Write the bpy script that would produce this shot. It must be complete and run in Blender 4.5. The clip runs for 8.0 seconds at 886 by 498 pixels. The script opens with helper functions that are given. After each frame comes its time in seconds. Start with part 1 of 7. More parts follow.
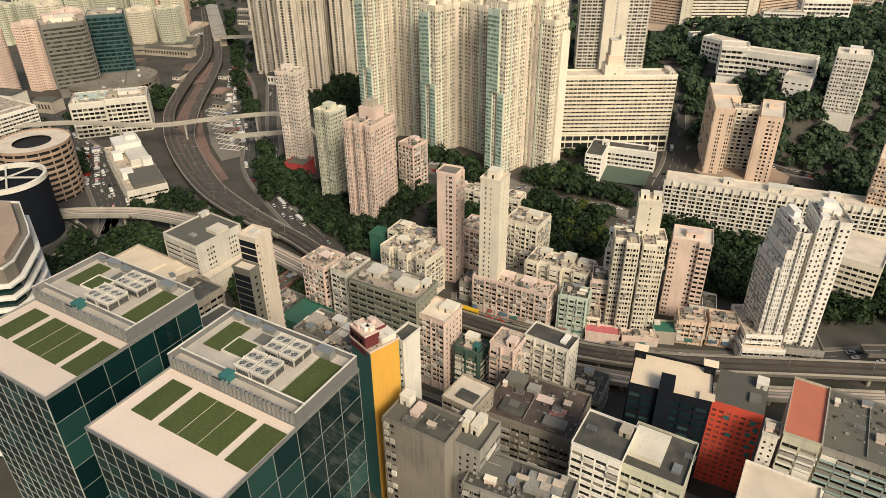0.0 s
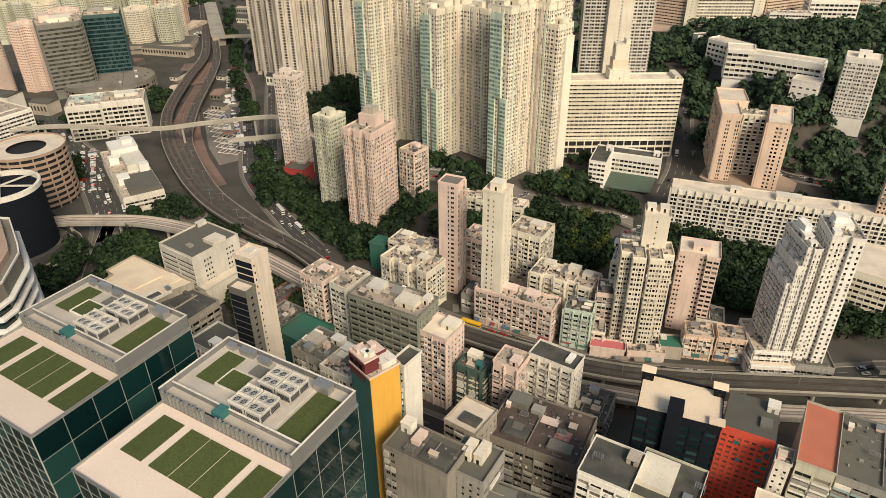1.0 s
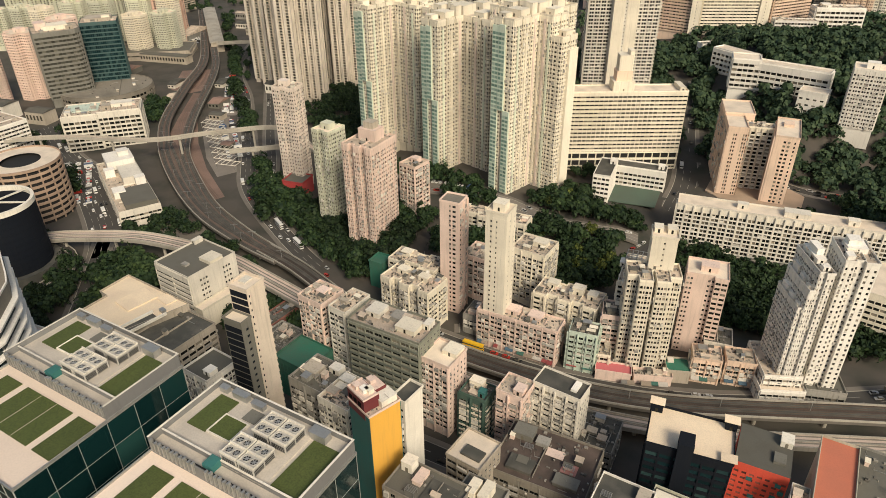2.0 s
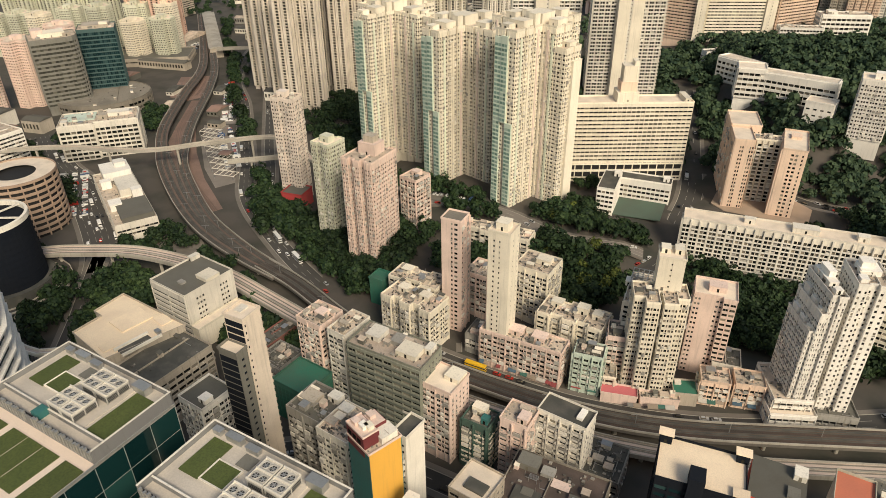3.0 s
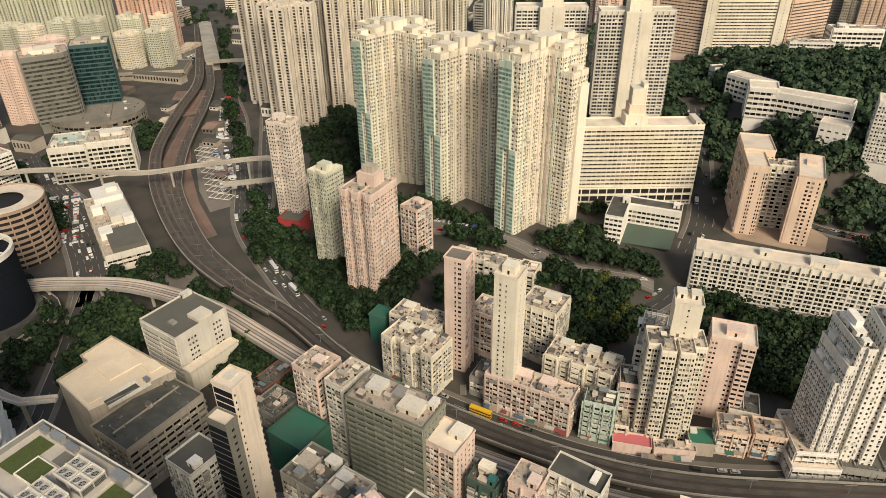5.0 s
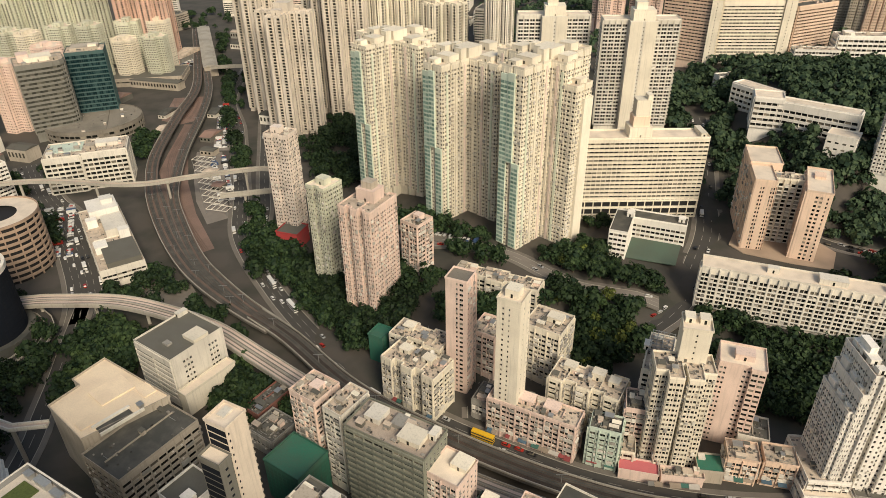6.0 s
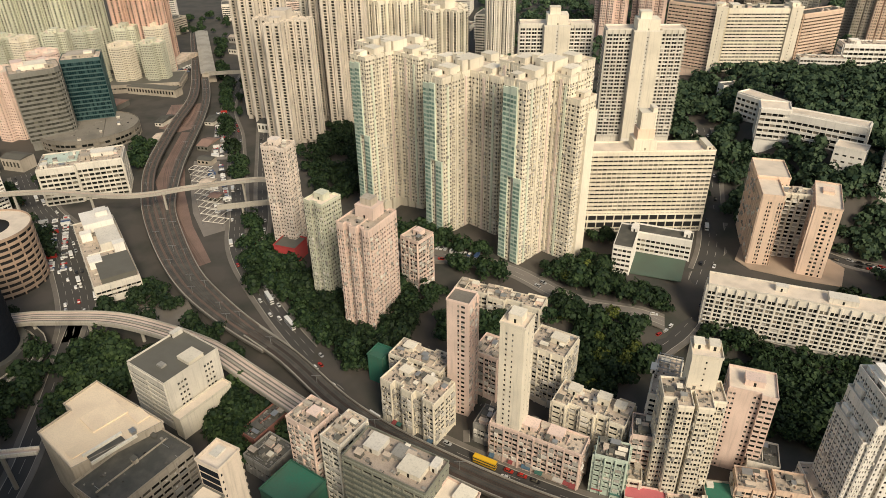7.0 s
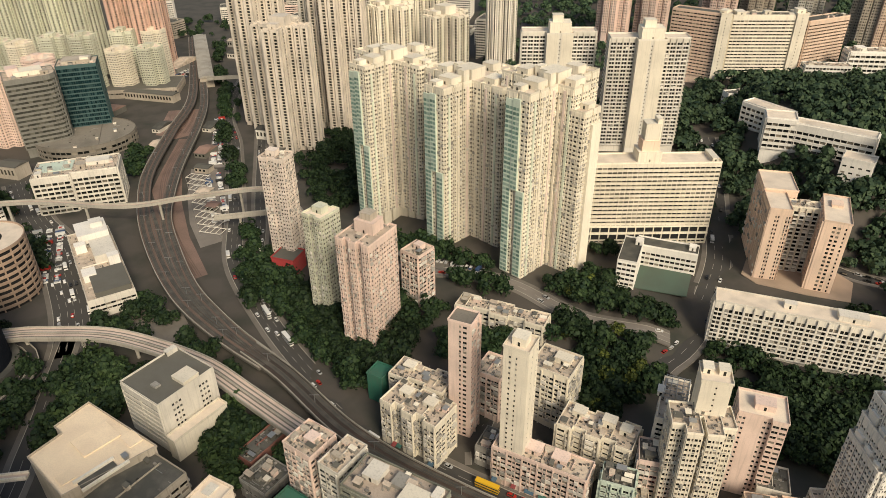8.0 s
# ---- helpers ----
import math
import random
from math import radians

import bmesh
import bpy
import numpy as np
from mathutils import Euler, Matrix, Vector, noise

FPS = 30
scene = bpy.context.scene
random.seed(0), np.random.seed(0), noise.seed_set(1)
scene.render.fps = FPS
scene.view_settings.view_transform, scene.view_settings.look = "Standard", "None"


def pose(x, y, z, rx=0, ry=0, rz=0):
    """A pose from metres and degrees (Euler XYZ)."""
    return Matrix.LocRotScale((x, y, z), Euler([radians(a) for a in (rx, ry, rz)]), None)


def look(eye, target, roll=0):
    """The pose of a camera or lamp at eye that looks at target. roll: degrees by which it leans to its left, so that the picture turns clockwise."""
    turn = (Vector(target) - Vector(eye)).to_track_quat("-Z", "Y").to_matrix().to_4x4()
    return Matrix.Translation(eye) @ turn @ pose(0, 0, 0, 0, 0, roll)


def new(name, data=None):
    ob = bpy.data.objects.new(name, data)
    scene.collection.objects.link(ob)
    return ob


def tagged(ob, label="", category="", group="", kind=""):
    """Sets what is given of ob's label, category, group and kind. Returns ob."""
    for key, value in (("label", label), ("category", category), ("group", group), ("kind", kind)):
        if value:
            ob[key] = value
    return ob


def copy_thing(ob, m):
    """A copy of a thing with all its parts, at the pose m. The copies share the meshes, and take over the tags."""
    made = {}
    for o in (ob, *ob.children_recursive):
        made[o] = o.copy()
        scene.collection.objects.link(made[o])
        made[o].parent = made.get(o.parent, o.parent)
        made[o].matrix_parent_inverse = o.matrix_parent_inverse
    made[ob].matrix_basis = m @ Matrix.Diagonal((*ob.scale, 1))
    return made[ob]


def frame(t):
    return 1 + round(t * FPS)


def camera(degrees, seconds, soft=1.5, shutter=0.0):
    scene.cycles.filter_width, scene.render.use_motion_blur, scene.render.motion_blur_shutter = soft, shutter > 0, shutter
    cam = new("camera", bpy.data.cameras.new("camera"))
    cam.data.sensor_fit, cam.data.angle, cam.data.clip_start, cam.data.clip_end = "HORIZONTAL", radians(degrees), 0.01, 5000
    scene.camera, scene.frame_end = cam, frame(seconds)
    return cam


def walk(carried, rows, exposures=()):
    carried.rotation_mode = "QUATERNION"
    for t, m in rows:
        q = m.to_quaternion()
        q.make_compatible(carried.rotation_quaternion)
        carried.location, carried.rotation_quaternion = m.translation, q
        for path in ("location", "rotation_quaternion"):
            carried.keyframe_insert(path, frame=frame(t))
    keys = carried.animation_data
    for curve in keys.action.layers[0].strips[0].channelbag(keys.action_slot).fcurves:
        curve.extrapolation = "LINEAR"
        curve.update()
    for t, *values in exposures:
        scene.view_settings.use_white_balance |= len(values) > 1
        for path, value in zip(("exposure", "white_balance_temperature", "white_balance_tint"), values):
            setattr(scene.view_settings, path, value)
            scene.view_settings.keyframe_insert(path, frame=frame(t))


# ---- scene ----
cam = camera(66.7, 8.0, soft=0.85)
METRES, EYE, TILT, LEAN, TURN = 100.0, 220.0, 0.0, 0.0, 0.0
ROWS = [
    (0.0, 0.0, 0.0, 0.0, -0.28, -30.49, 0.47),
    (0.5, -0.0025, 0.0567, 0.0201, -0.25, -30.94, 0.46),
    (1.0, -0.0052, 0.1134, 0.0408, -0.23, -30.95, 0.46),
    (1.5, -0.0078, 0.1766, 0.0641, -0.22, -30.94, 0.48),
    (3.0, -0.0149, 0.3513, 0.1282, -0.18, -30.92, 0.53),
    (3.5, -0.0179, 0.4098, 0.1496, -0.2, -30.92, 0.6),
    (4.0, -0.0209, 0.4719, 0.1723, -0.22, -30.93, 0.63),
    (4.5, -0.0238, 0.5316, 0.1926, -0.24, -30.92, 0.67),
    (6.0, -0.0318, 0.7109, 0.2571, -0.28, -30.95, 0.72),
    (6.5, -0.0346, 0.7714, 0.2758, -0.28, -30.92, 0.71),
    (7.0, -0.0384, 0.8309, 0.2967, -0.3, -30.93, 0.68),
    (7.5, -0.0418, 0.8868, 0.3136, -0.31, -30.92, 0.66),
    (8.0, -0.0466, 0.9434, 0.3267, -0.31, -30.91, 0.6),
]
walk(cam, [(t, pose(0, 0, EYE, TILT, LEAN, TURN) @ pose(METRES * x, METRES * y, METRES * z, 90 + pitch, roll, yaw)) for t, x, y, z, yaw, pitch, roll in ROWS],
     exposures=[(0.0, 0.31, 7250, 9), (8.0, 0.31, 7250, 9)])

# ---- light: hazy sky with a soft sun behind and to the right of the camera ----
SUN_AZ, SUN_EL = 157.0, 37.0          # azimuth clockwise from +y, elevation
world = bpy.data.worlds.new("sky")
scene.world = world
world.use_nodes = True
wn = world.node_tree.nodes
sky = wn.new("ShaderNodeTexSky")
sky.sky_type, sky.sun_disc = "NISHITA", False
sky.sun_elevation, sky.sun_rotation = radians(SUN_EL), radians(SUN_AZ)
sky.air_density, sky.dust_density, sky.ozone_density = 1.2, 3.0, 1.0
wn["Background"].inputs["Strength"].default_value = 0.088
world.node_tree.links.new(sky.outputs[0], wn["Background"].inputs["Color"])
sun = new("sun", bpy.data.lights.new("sun", "SUN"))
sun.data.energy, sun.data.angle, sun.data.color = 2.3, radians(20), (1.0, 0.93, 0.82)
_a, _e = radians(SUN_AZ), radians(SUN_EL)
sun.matrix_world = look((0, 0, 400), (-math.sin(_a) * math.cos(_e), -math.cos(_a) * math.cos(_e), 400 - math.sin(_e)))


# ---- materials ----
def _nodes(name):
    m = bpy.data.materials.new(name)
    m.use_nodes = True
    nt = m.node_tree
    return m, nt.nodes, nt.links, nt.nodes["Principled BSDF"]


def surface(name, colour, rough=0.85, stain=0.35, streak=0.3, grain=0.12, bump=0.25, vary=0.12, island=False, metal=0.0, blotch=0.06, dirt=(0.10, 0.09, 0.07)):
    """A weathered surface: blotches, rain streaks running down, fine grain, and a tone of its own for each object."""
    m, n, l, b = _nodes(name)
    b.inputs["Roughness"].default_value, b.inputs["Metallic"].default_value = rough, metal
    co = n.new("ShaderNodeTexCoord")
    big = n.new("ShaderNodeTexNoise")
    big.inputs["Scale"].default_value, big.inputs["Detail"].default_value = blotch, 6
    l.new(co.outputs["Object"], big.inputs["Vector"])
    mp = n.new("ShaderNodeMapping")
    mp.inputs["Scale"].default_value = (1.1, 1.1, 0.06)
    l.new(co.outputs["Object"], mp.inputs["Vector"])
    run = n.new("ShaderNodeTexNoise")
    run.inputs["Scale"].default_value, run.inputs["Detail"].default_value = 0.9, 4
    l.new(mp.outputs[0], run.inputs["Vector"])
    fine = n.new("ShaderNodeTexNoise")
    fine.inputs["Scale"].default_value, fine.inputs["Detail"].default_value = 2.2, 5
    l.new(co.outputs["Object"], fine.inputs["Vector"])

    def ramp(src, lo, hi):
        r = n.new("ShaderNodeMapRange")
        r.inputs["From Min"].default_value, r.inputs["From Max"].default_value = lo, hi
        l.new(src, r.inputs["Value"])
        return r.outputs[0]

    def mul(a, k):
        q = n.new("ShaderNodeMath")
        q.operation, q.inputs[1].default_value = "MULTIPLY", k
        l.new(a, q.inputs[0])
        return q.outputs[0]

    def mix(fac, a, c):
        q = n.new("ShaderNodeMix")
        q.data_type = "RGBA"
        l.new(fac, q.inputs[0])
        if isinstance(a, tuple):
            q.inputs[6].default_value = (*a, 1)
        else:
            l.new(a, q.inputs[6])
        q.inputs[7].default_value = (*c, 1)
        return q.outputs[2]

    col = mix(mul(ramp(big.outputs[0], 0.42, 0.75), stain), tuple(colour), dirt)
    col = mix(mul(ramp(run.outputs[0], 0.52, 0.78), streak), col, dirt)
    col = mix(mul(ramp(fine.outputs[0], 0.4, 0.7), grain), col, tuple(0.35 * c for c in colour))
    hs = n.new("ShaderNodeHueSaturation")
    l.new(col, hs.inputs["Color"])
    rnd = n.new("ShaderNodeNewGeometry").outputs["Random Per Island"] if island else n.new("ShaderNodeObjectInfo").outputs["Random"]
    v = n.new("ShaderNodeMapRange")
    v.inputs["To Min"].default_value, v.inputs["To Max"].default_value = 1 - vary, 1 + vary
    l.new(rnd, v.inputs["Value"])
    l.new(v.outputs[0], hs.inputs["Value"])
    l.new(hs.outputs[0], b.inputs["Base Color"])
    bp = n.new("ShaderNodeBump")
    bp.inputs["Strength"].default_value, bp.inputs["Distance"].default_value = bump, 0.1
    l.new(fine.outputs[0], bp.inputs["Height"])
    l.new(bp.outputs[0], b.inputs["Normal"])
    return m


def glazing(name, dark, light, share=0.3, rough=0.12, island=True, gloss=0.5):
    """Window glass with dark rooms behind most panes and pale curtains behind some."""
    m, n, l, b = _nodes(name)
    b.inputs["Roughness"].default_value = rough
    b.inputs["IOR"].default_value = 1.5
    b.inputs["Specular IOR Level"].default_value = gloss
    src = n.new("ShaderNodeNewGeometry").outputs["Random Per Island"] if island else n.new("ShaderNodeObjectInfo").outputs["Random"]
    cr = n.new("ShaderNodeValToRGB")
    cr.color_ramp.elements[0].position, cr.color_ramp.elements[0].color = 0.0, (*[0.6 * c for c in dark], 1)
    cr.color_ramp.elements[1].position, cr.color_ramp.elements[1].color = 1.0, (*light, 1)
    e = cr.color_ramp.elements.new(1 - share)
    e.color = (*dark, 1)
    l.new(src, cr.inputs[0])
    l.new(cr.outputs[0], b.inputs["Base Color"])
    no = n.new("ShaderNodeTexNoise")
    no.inputs["Scale"].default_value = 0.3
    co = n.new("ShaderNodeTexCoord")
    l.new(co.outputs["Object"], no.inputs["Vector"])
    bp = n.new("ShaderNodeBump")
    bp.inputs["Strength"].default_value, bp.inputs["Distance"].default_value = 0.06, 0.3
    l.new(no.outputs[0], bp.inputs["Height"])
    l.new(bp.outputs[0], b.inputs["Normal"])
    return m


def foliage(name, dark, light):
    m, n, l, b = _nodes(name)
    b.inputs["Roughness"].default_value = 0.7
    b.inputs["Specular IOR Level"].default_value = 0.25
    cr = n.new("ShaderNodeValToRGB")
    cr.color_ramp.elements[0].color, cr.color_ramp.elements[1].color = (*dark, 1), (*light, 1)
    l.new(n.new("ShaderNodeNewGeometry").outputs["Random Per Island"], cr.inputs[0])
    hs = n.new("ShaderNodeHueSaturation")
    v = n.new("ShaderNodeMapRange")
    v.inputs["To Min"].default_value, v.inputs["To Max"].default_value = 0.65, 1.3
    l.new(n.new("ShaderNodeObjectInfo").outputs["Random"], v.inputs["Value"])
    l.new(v.outputs[0], hs.inputs["Value"])
    l.new(cr.outputs[0], hs.inputs["Color"])
    l.new(hs.outputs[0], b.inputs["Base Color"])
    return m


CREAM = surface("cream_render", (0.82, 0.75, 0.61), stain=0.22, streak=0.25)
PALE = surface("pale_render", (0.78, 0.73, 0.63), stain=0.28)
WHITE = surface("white_paint", (0.86, 0.82, 0.74), stain=0.2, streak=0.22)
PINK = surface("pink_mosaic", (0.80, 0.62, 0.53), stain=0.25)
PEACH = surface("peach_mosaic", (0.80, 0.60, 0.46), stain=0.22)
GREY = surface("grey_concrete", (0.33, 0.315, 0.28), stain=0.45, streak=0.5)
TAN = surface("tan_render", (0.47, 0.41, 0.33), stain=0.4, streak=0.45)
STONE = surface("pale_stone_render", (0.66, 0.565, 0.46), stain=0.3, streak=0.3)
BROWN = surface("brown_concrete", (0.24, 0.215, 0.175), stain=0.6, streak=0.5)
MINT = surface("mint_tile", (0.60, 0.69, 0.57), stain=0.15, streak=0.2)
PALEMINT = surface("pale_mint_tile", (0.55, 0.64, 0.54), stain=0.15, streak=0.2)
TEAL = surface("teal_paint", (0.03, 0.16, 0.15), stain=0.25, streak=0.3)
YELLOW = surface("yellow_paint", (0.72, 0.385, 0.065), stain=0.12, streak=0.15, grain=0.05)
MAROON = surface("maroon_tile", (0.16, 0.025, 0.03), stain=0.2)
NAVY = surface("dark_navy_cladding", (0.007, 0.010, 0.016), rough=0.95, stain=0.2, dirt=(0.018, 0.018, 0.018))
NAVY.node_tree.nodes["Principled BSDF"].inputs["Specular IOR Level"].default_value = 0.2
REDPAINT = surface("red_paint", (0.66, 0.08, 0.045), stain=0.25, streak=0.25)
TERRACOTTA = surface("terracotta_roof_coating", (0.55, 0.17, 0.10), stain=0.25, streak=0)
GREENNET = surface("green_scaffold_netting", (0.03, 0.16, 0.105), stain=0.55, streak=0.4)
ROOFPALE = surface("pale_roof_screed", (0.82, 0.70, 0.56), stain=0.28, streak=0.0, blotch=0.12)
ROOFGREY = surface("grey_roof_felt", (0.125, 0.12, 0.10), stain=0.5, streak=0.0, blotch=0.15)
ROOFDARK = surface("dark_roof_felt", (0.07, 0.07, 0.06), stain=0.5, streak=0.0, blotch=0.15, dirt=(0.2, 0.18, 0.15))
ROOFWORN = surface("worn_roof_screed", (0.62, 0.51, 0.40), stain=0.6, streak=0.0, blotch=0.22, grain=0.3, dirt=(0.13, 0.115, 0.09))
ROOFBRIGHT = surface("bright_roof_screed", (0.93, 0.76, 0.55), stain=0.4, streak=0.0, blotch=0.09, grain=0.2, dirt=(0.62, 0.46, 0.35))
DECKPALE = surface("pale_grey_deck", (0.60, 0.54, 0.46), stain=0.4, streak=0.0, blotch=0.15, grain=0.2, dirt=(0.3, 0.27, 0.23))
DARKGREY = surface("sooty_render", (0.17, 0.165, 0.14), stain=0.5, streak=0.5)
OLIVE = surface("greenish_cream_render", (0.56, 0.54, 0.42), stain=0.35, streak=0.4)
SCREEN = surface("grey_louvre_metal", (0.21, 0.21, 0.205), rough=0.6, stain=0.3, streak=0.4, dirt=(0.12, 0.12, 0.12))
PAVEPINK = surface("pink_roof_paving", (0.78, 0.645, 0.535), stain=0.12, streak=0.0, blotch=0.1, dirt=(0.5, 0.4, 0.32))
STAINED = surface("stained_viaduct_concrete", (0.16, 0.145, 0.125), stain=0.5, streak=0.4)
ELEVATED = surface("worn_pink_road", (0.60, 0.48, 0.40), stain=0.4, streak=0.0, blotch=0.06, dirt=(0.25, 0.2, 0.17))
FOOTWAY = surface("concrete_footway", (0.19, 0.17, 0.145), stain=0.5, streak=0.0, blotch=0.1)
YARD = surface("brown_yard_ballast", (0.30, 0.20, 0.16), stain=0.5, streak=0.0, grain=0.5, blotch=0.05, dirt=(0.08, 0.06, 0.05))
RUST = surface("brown_car_park_render", (0.42, 0.30, 0.22), stain=0.35)
DARKRAIL = surface("dull_green_railing", (0.13, 0.15, 0.125), stain=0.3)
METAL = surface("galvanised_metal", (0.45, 0.45, 0.43), rough=0.45, metal=0.6, stain=0.2, streak=0.2)
RAILSTEEL = surface("rusty_rail", (0.13, 0.09, 0.07), rough=0.5, metal=0.3, stain=0.4, streak=0.0)
# near-black that paints the deep shade inside openings
BLACK = surface("black_opening_shade", (0.012, 0.012, 0.012), stain=0.1, streak=0.0)
RUBBER = surface("tyre_rubber", (0.02, 0.02, 0.02), stain=0.0, streak=0.0)
ASPHALT = surface("asphalt", (0.066, 0.062, 0.055), stain=0.5, streak=0.0, blotch=0.05, dirt=(0.065, 0.06, 0.053))
ROADPALE = surface("concrete_road", (0.26, 0.23, 0.20), stain=0.5, streak=0.0, blotch=0.05)
BALLASTPINK = surface("rusty_pink_ballast", (0.17, 0.115, 0.09), stain=0.5, streak=0.0, grain=0.5, blotch=0.05, dirt=(0.09, 0.07, 0.055))
BALLAST = surface("rail_ballast", (0.055, 0.042, 0.034), stain=0.6, streak=0.0, grain=0.6, blotch=0.04, dirt=(0.15, 0.09, 0.065))
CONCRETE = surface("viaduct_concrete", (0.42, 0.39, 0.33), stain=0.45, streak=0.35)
PAINT = surface("road_paint", (0.42, 0.39, 0.34), stain=0.5, streak=0.0)
LAWN = surface("lawn", (0.074, 0.098, 0.024), stain=0.5, streak=0.0, grain=0.5, blotch=0.2, dirt=(0.10, 0.12, 0.03))
GROUND = surface("city_ground", (0.085, 0.074, 0.062), stain=0.85, streak=0.0, blotch=0.04, dirt=(0.025, 0.032, 0.022))
BARK = surface("bark", (0.12, 0.09, 0.06))
LEAF = foliage("leaves_dark", (0.006, 0.020, 0.009), (0.036, 0.064, 0.022))
# hill leaves lightened so the colour carries the distance haze
HAZELEAF = foliage("hazy_hillside_leaves", (0.018, 0.044, 0.026), (0.076, 0.118, 0.056))
LEAF2 = foliage("leaves_fresh", (0.014, 0.034, 0.012), (0.062, 0.10, 0.034))
LEAFY = foliage("leaves_yellow_bloom", (0.022, 0.042, 0.010), (0.15, 0.175, 0.035))
GLASS = glazing("window_glass", (0.016, 0.017, 0.015), (0.33, 0.29, 0.23), 0.34, gloss=0.35)
GLASSO = glazing("window_glass_single", (0.015, 0.017, 0.014), (0.30, 0.27, 0.21), 0.3, island=False, gloss=0.35)
GLASST = glazing("tower_glass", (0.018, 0.02, 0.017), (0.22, 0.20, 0.16), 0.33, gloss=0.35)
CURTAIN = glazing("office_curtain_glass", (0.005, 0.026, 0.027), (0.022, 0.075, 0.068), 0.35, rough=0.06)
CURTAINO = glazing("office_curtain_glass_single", (0.005, 0.026, 0.027), (0.022, 0.075, 0.068), 0.35, rough=0.06, island=False)
BANDGLASS = glazing("smoked_band_glass", (0.075, 0.075, 0.062), (0.17, 0.16, 0.13), 0.4, rough=0.2)
BLUEGLASS = glazing("blue_curtain_glass", (0.010, 0.030, 0.034), (0.04, 0.08, 0.08), 0.4, rough=0.15, gloss=0.25)
ENCLOSURE = surface("patchwork_enclosures", (0.55, 0.52, 0.46), stain=0.3, streak=0.3, vary=0.55, island=True)
CLUTTER = surface("roof_clutter", (0.20, 0.185, 0.16), stain=0.35, streak=0.2, vary=0.9, island=True)
GREENGLASS = glazing("green_glass", (0.20, 0.33, 0.27), (0.40, 0.50, 0.42), 0.5, rough=0.25)
CARPAINT = {}
for _n, _c in (("white", (0.75, 0.74, 0.7)), ("silver", (0.45, 0.45, 0.44)), ("black", (0.02, 0.02, 0.022)), ("red", (0.45, 0.03, 0.02)), ("yellow", (0.75, 0.45, 0.03)), ("blue", (0.03, 0.08, 0.2))):
    CARPAINT[_n] = surface(_n + "_car_paint", _c, rough=0.3, stain=0.05, streak=0.0, grain=0.02, bump=0.0)


# ---- mesh helpers ----
class Mesh:
    """Collects faces for one mesh."""

    def __init__(self):
        self.v, self.f, self.m = [], [], []

    def quad(self, a, b, c, d, mat=0):
        i = len(self.v)
        self.v += [a, b, c, d]
        self.f.append((i, i + 1, i + 2, i + 3))
        self.m.append(mat)

    def box(self, x0, x1, y0, y1, z0, z1, mat=0, top=None):
        self.frame_box((0, 0), (1, 0), (0, 1), x0, x1, y0, y1, z0, z1, mat, top)

    def frame_box(self, o, u, w, s0, s1, d0, d1, z0, z1, mat=0, top=None, back=True):
        """A box in a frame at o with ground axes u and w; back: with the face that lies against the wall."""
        i = len(self.v)
        for z in (z0, z1):
            for s, d in ((s0, d0), (s1, d0), (s1, d1), (s0, d1)):
                self.v.append((o[0] + u[0] * s + w[0] * d, o[1] + u[1] * s + w[1] * d, z))
        fs = [(0, 3, 2, 1), (4, 5, 6, 7), (0, 1, 5, 4), (1, 2, 6, 5), (2, 3, 7, 6), (3, 0, 4, 7)]
        if u[0] * w[1] - u[1] * w[0] < 0:
            fs = [f[::-1] for f in fs]
        ms = [mat, mat if top is None else top, mat, mat, mat, mat]
        if not back:
            del fs[2], ms[2]
        self.f += [tuple(i + k for k in f) for f in fs]
        self.m += ms

    def prism(self, poly, z0, z1, mat=0, top=None):
        i, k = len(self.v), len(poly)
        self.v += [(x, y, z0) for x, y in poly] + [(x, y, z1) for x, y in poly]
        self.f.append(tuple(range(i + k - 1, i - 1, -1)))
        self.f.append(tuple(range(i + k, i + 2 * k)))
        self.m += [mat, mat if top is None else top]
        for a in range(k):
            b = (a + 1) % k
            self.f.append((i + a, i + b, i + k + b, i + k + a))
            self.m.append(mat)

    def cylinder(self, x, y, r, z0, z1, sides=16, mat=0, top=None, r1=None):
        i = len(self.v)
        for z, rr in ((z0, r), (z1, r if r1 is None else r1)):
            self.v += [(x + rr * math.cos(2 * math.pi * k / sides), y + rr * math.sin(2 * math.pi * k / sides), z) for k in range(sides)]
        self.f += [tuple(range(i + sides - 1, i - 1, -1)), tuple(range(i + sides, i + 2 * sides))]
        self.m += [mat, mat if top is None else top]
        for a in range(sides):
            b = (a + 1) % sides
            self.f.append((i + a, i + b, i + sides + b, i + sides + a))
            self.m.append(mat)

    def data(self, name, mats):
        me = bpy.data.meshes.new(name)
        me.from_pydata(self.v, [], self.f)
        for mt in mats:
            me.materials.append(mt)
        me.polygons.foreach_set("material_index", self.m)
        me.update()
        return me


def part(name, mesh, mats, parent, label="", kind="", at=None):
    """Links one mesh under a thing or a part."""
    me = mesh if isinstance(mesh, bpy.types.Mesh) else mesh.data(name, mats if isinstance(mats, (list, tuple)) else [mats])
    ob = new(name, me)
    ob.parent = parent
    if at is not None:
        ob.matrix_basis = at
    return tagged(ob, label, kind=kind)


def thing(name, label, category, x, y, z, rot=0, group="", kind=""):
    ob = new(name)
    ob.empty_display_size = 1
    ob.matrix_basis = pose(x, y, z, 0, 0, rot)
    return tagged(ob, label, category, group, kind)


def smooth(a, b, v):
    t = min(1.0, max(0.0, (v - a) / (b - a)))
    return t * t * (3 - 2 * t)


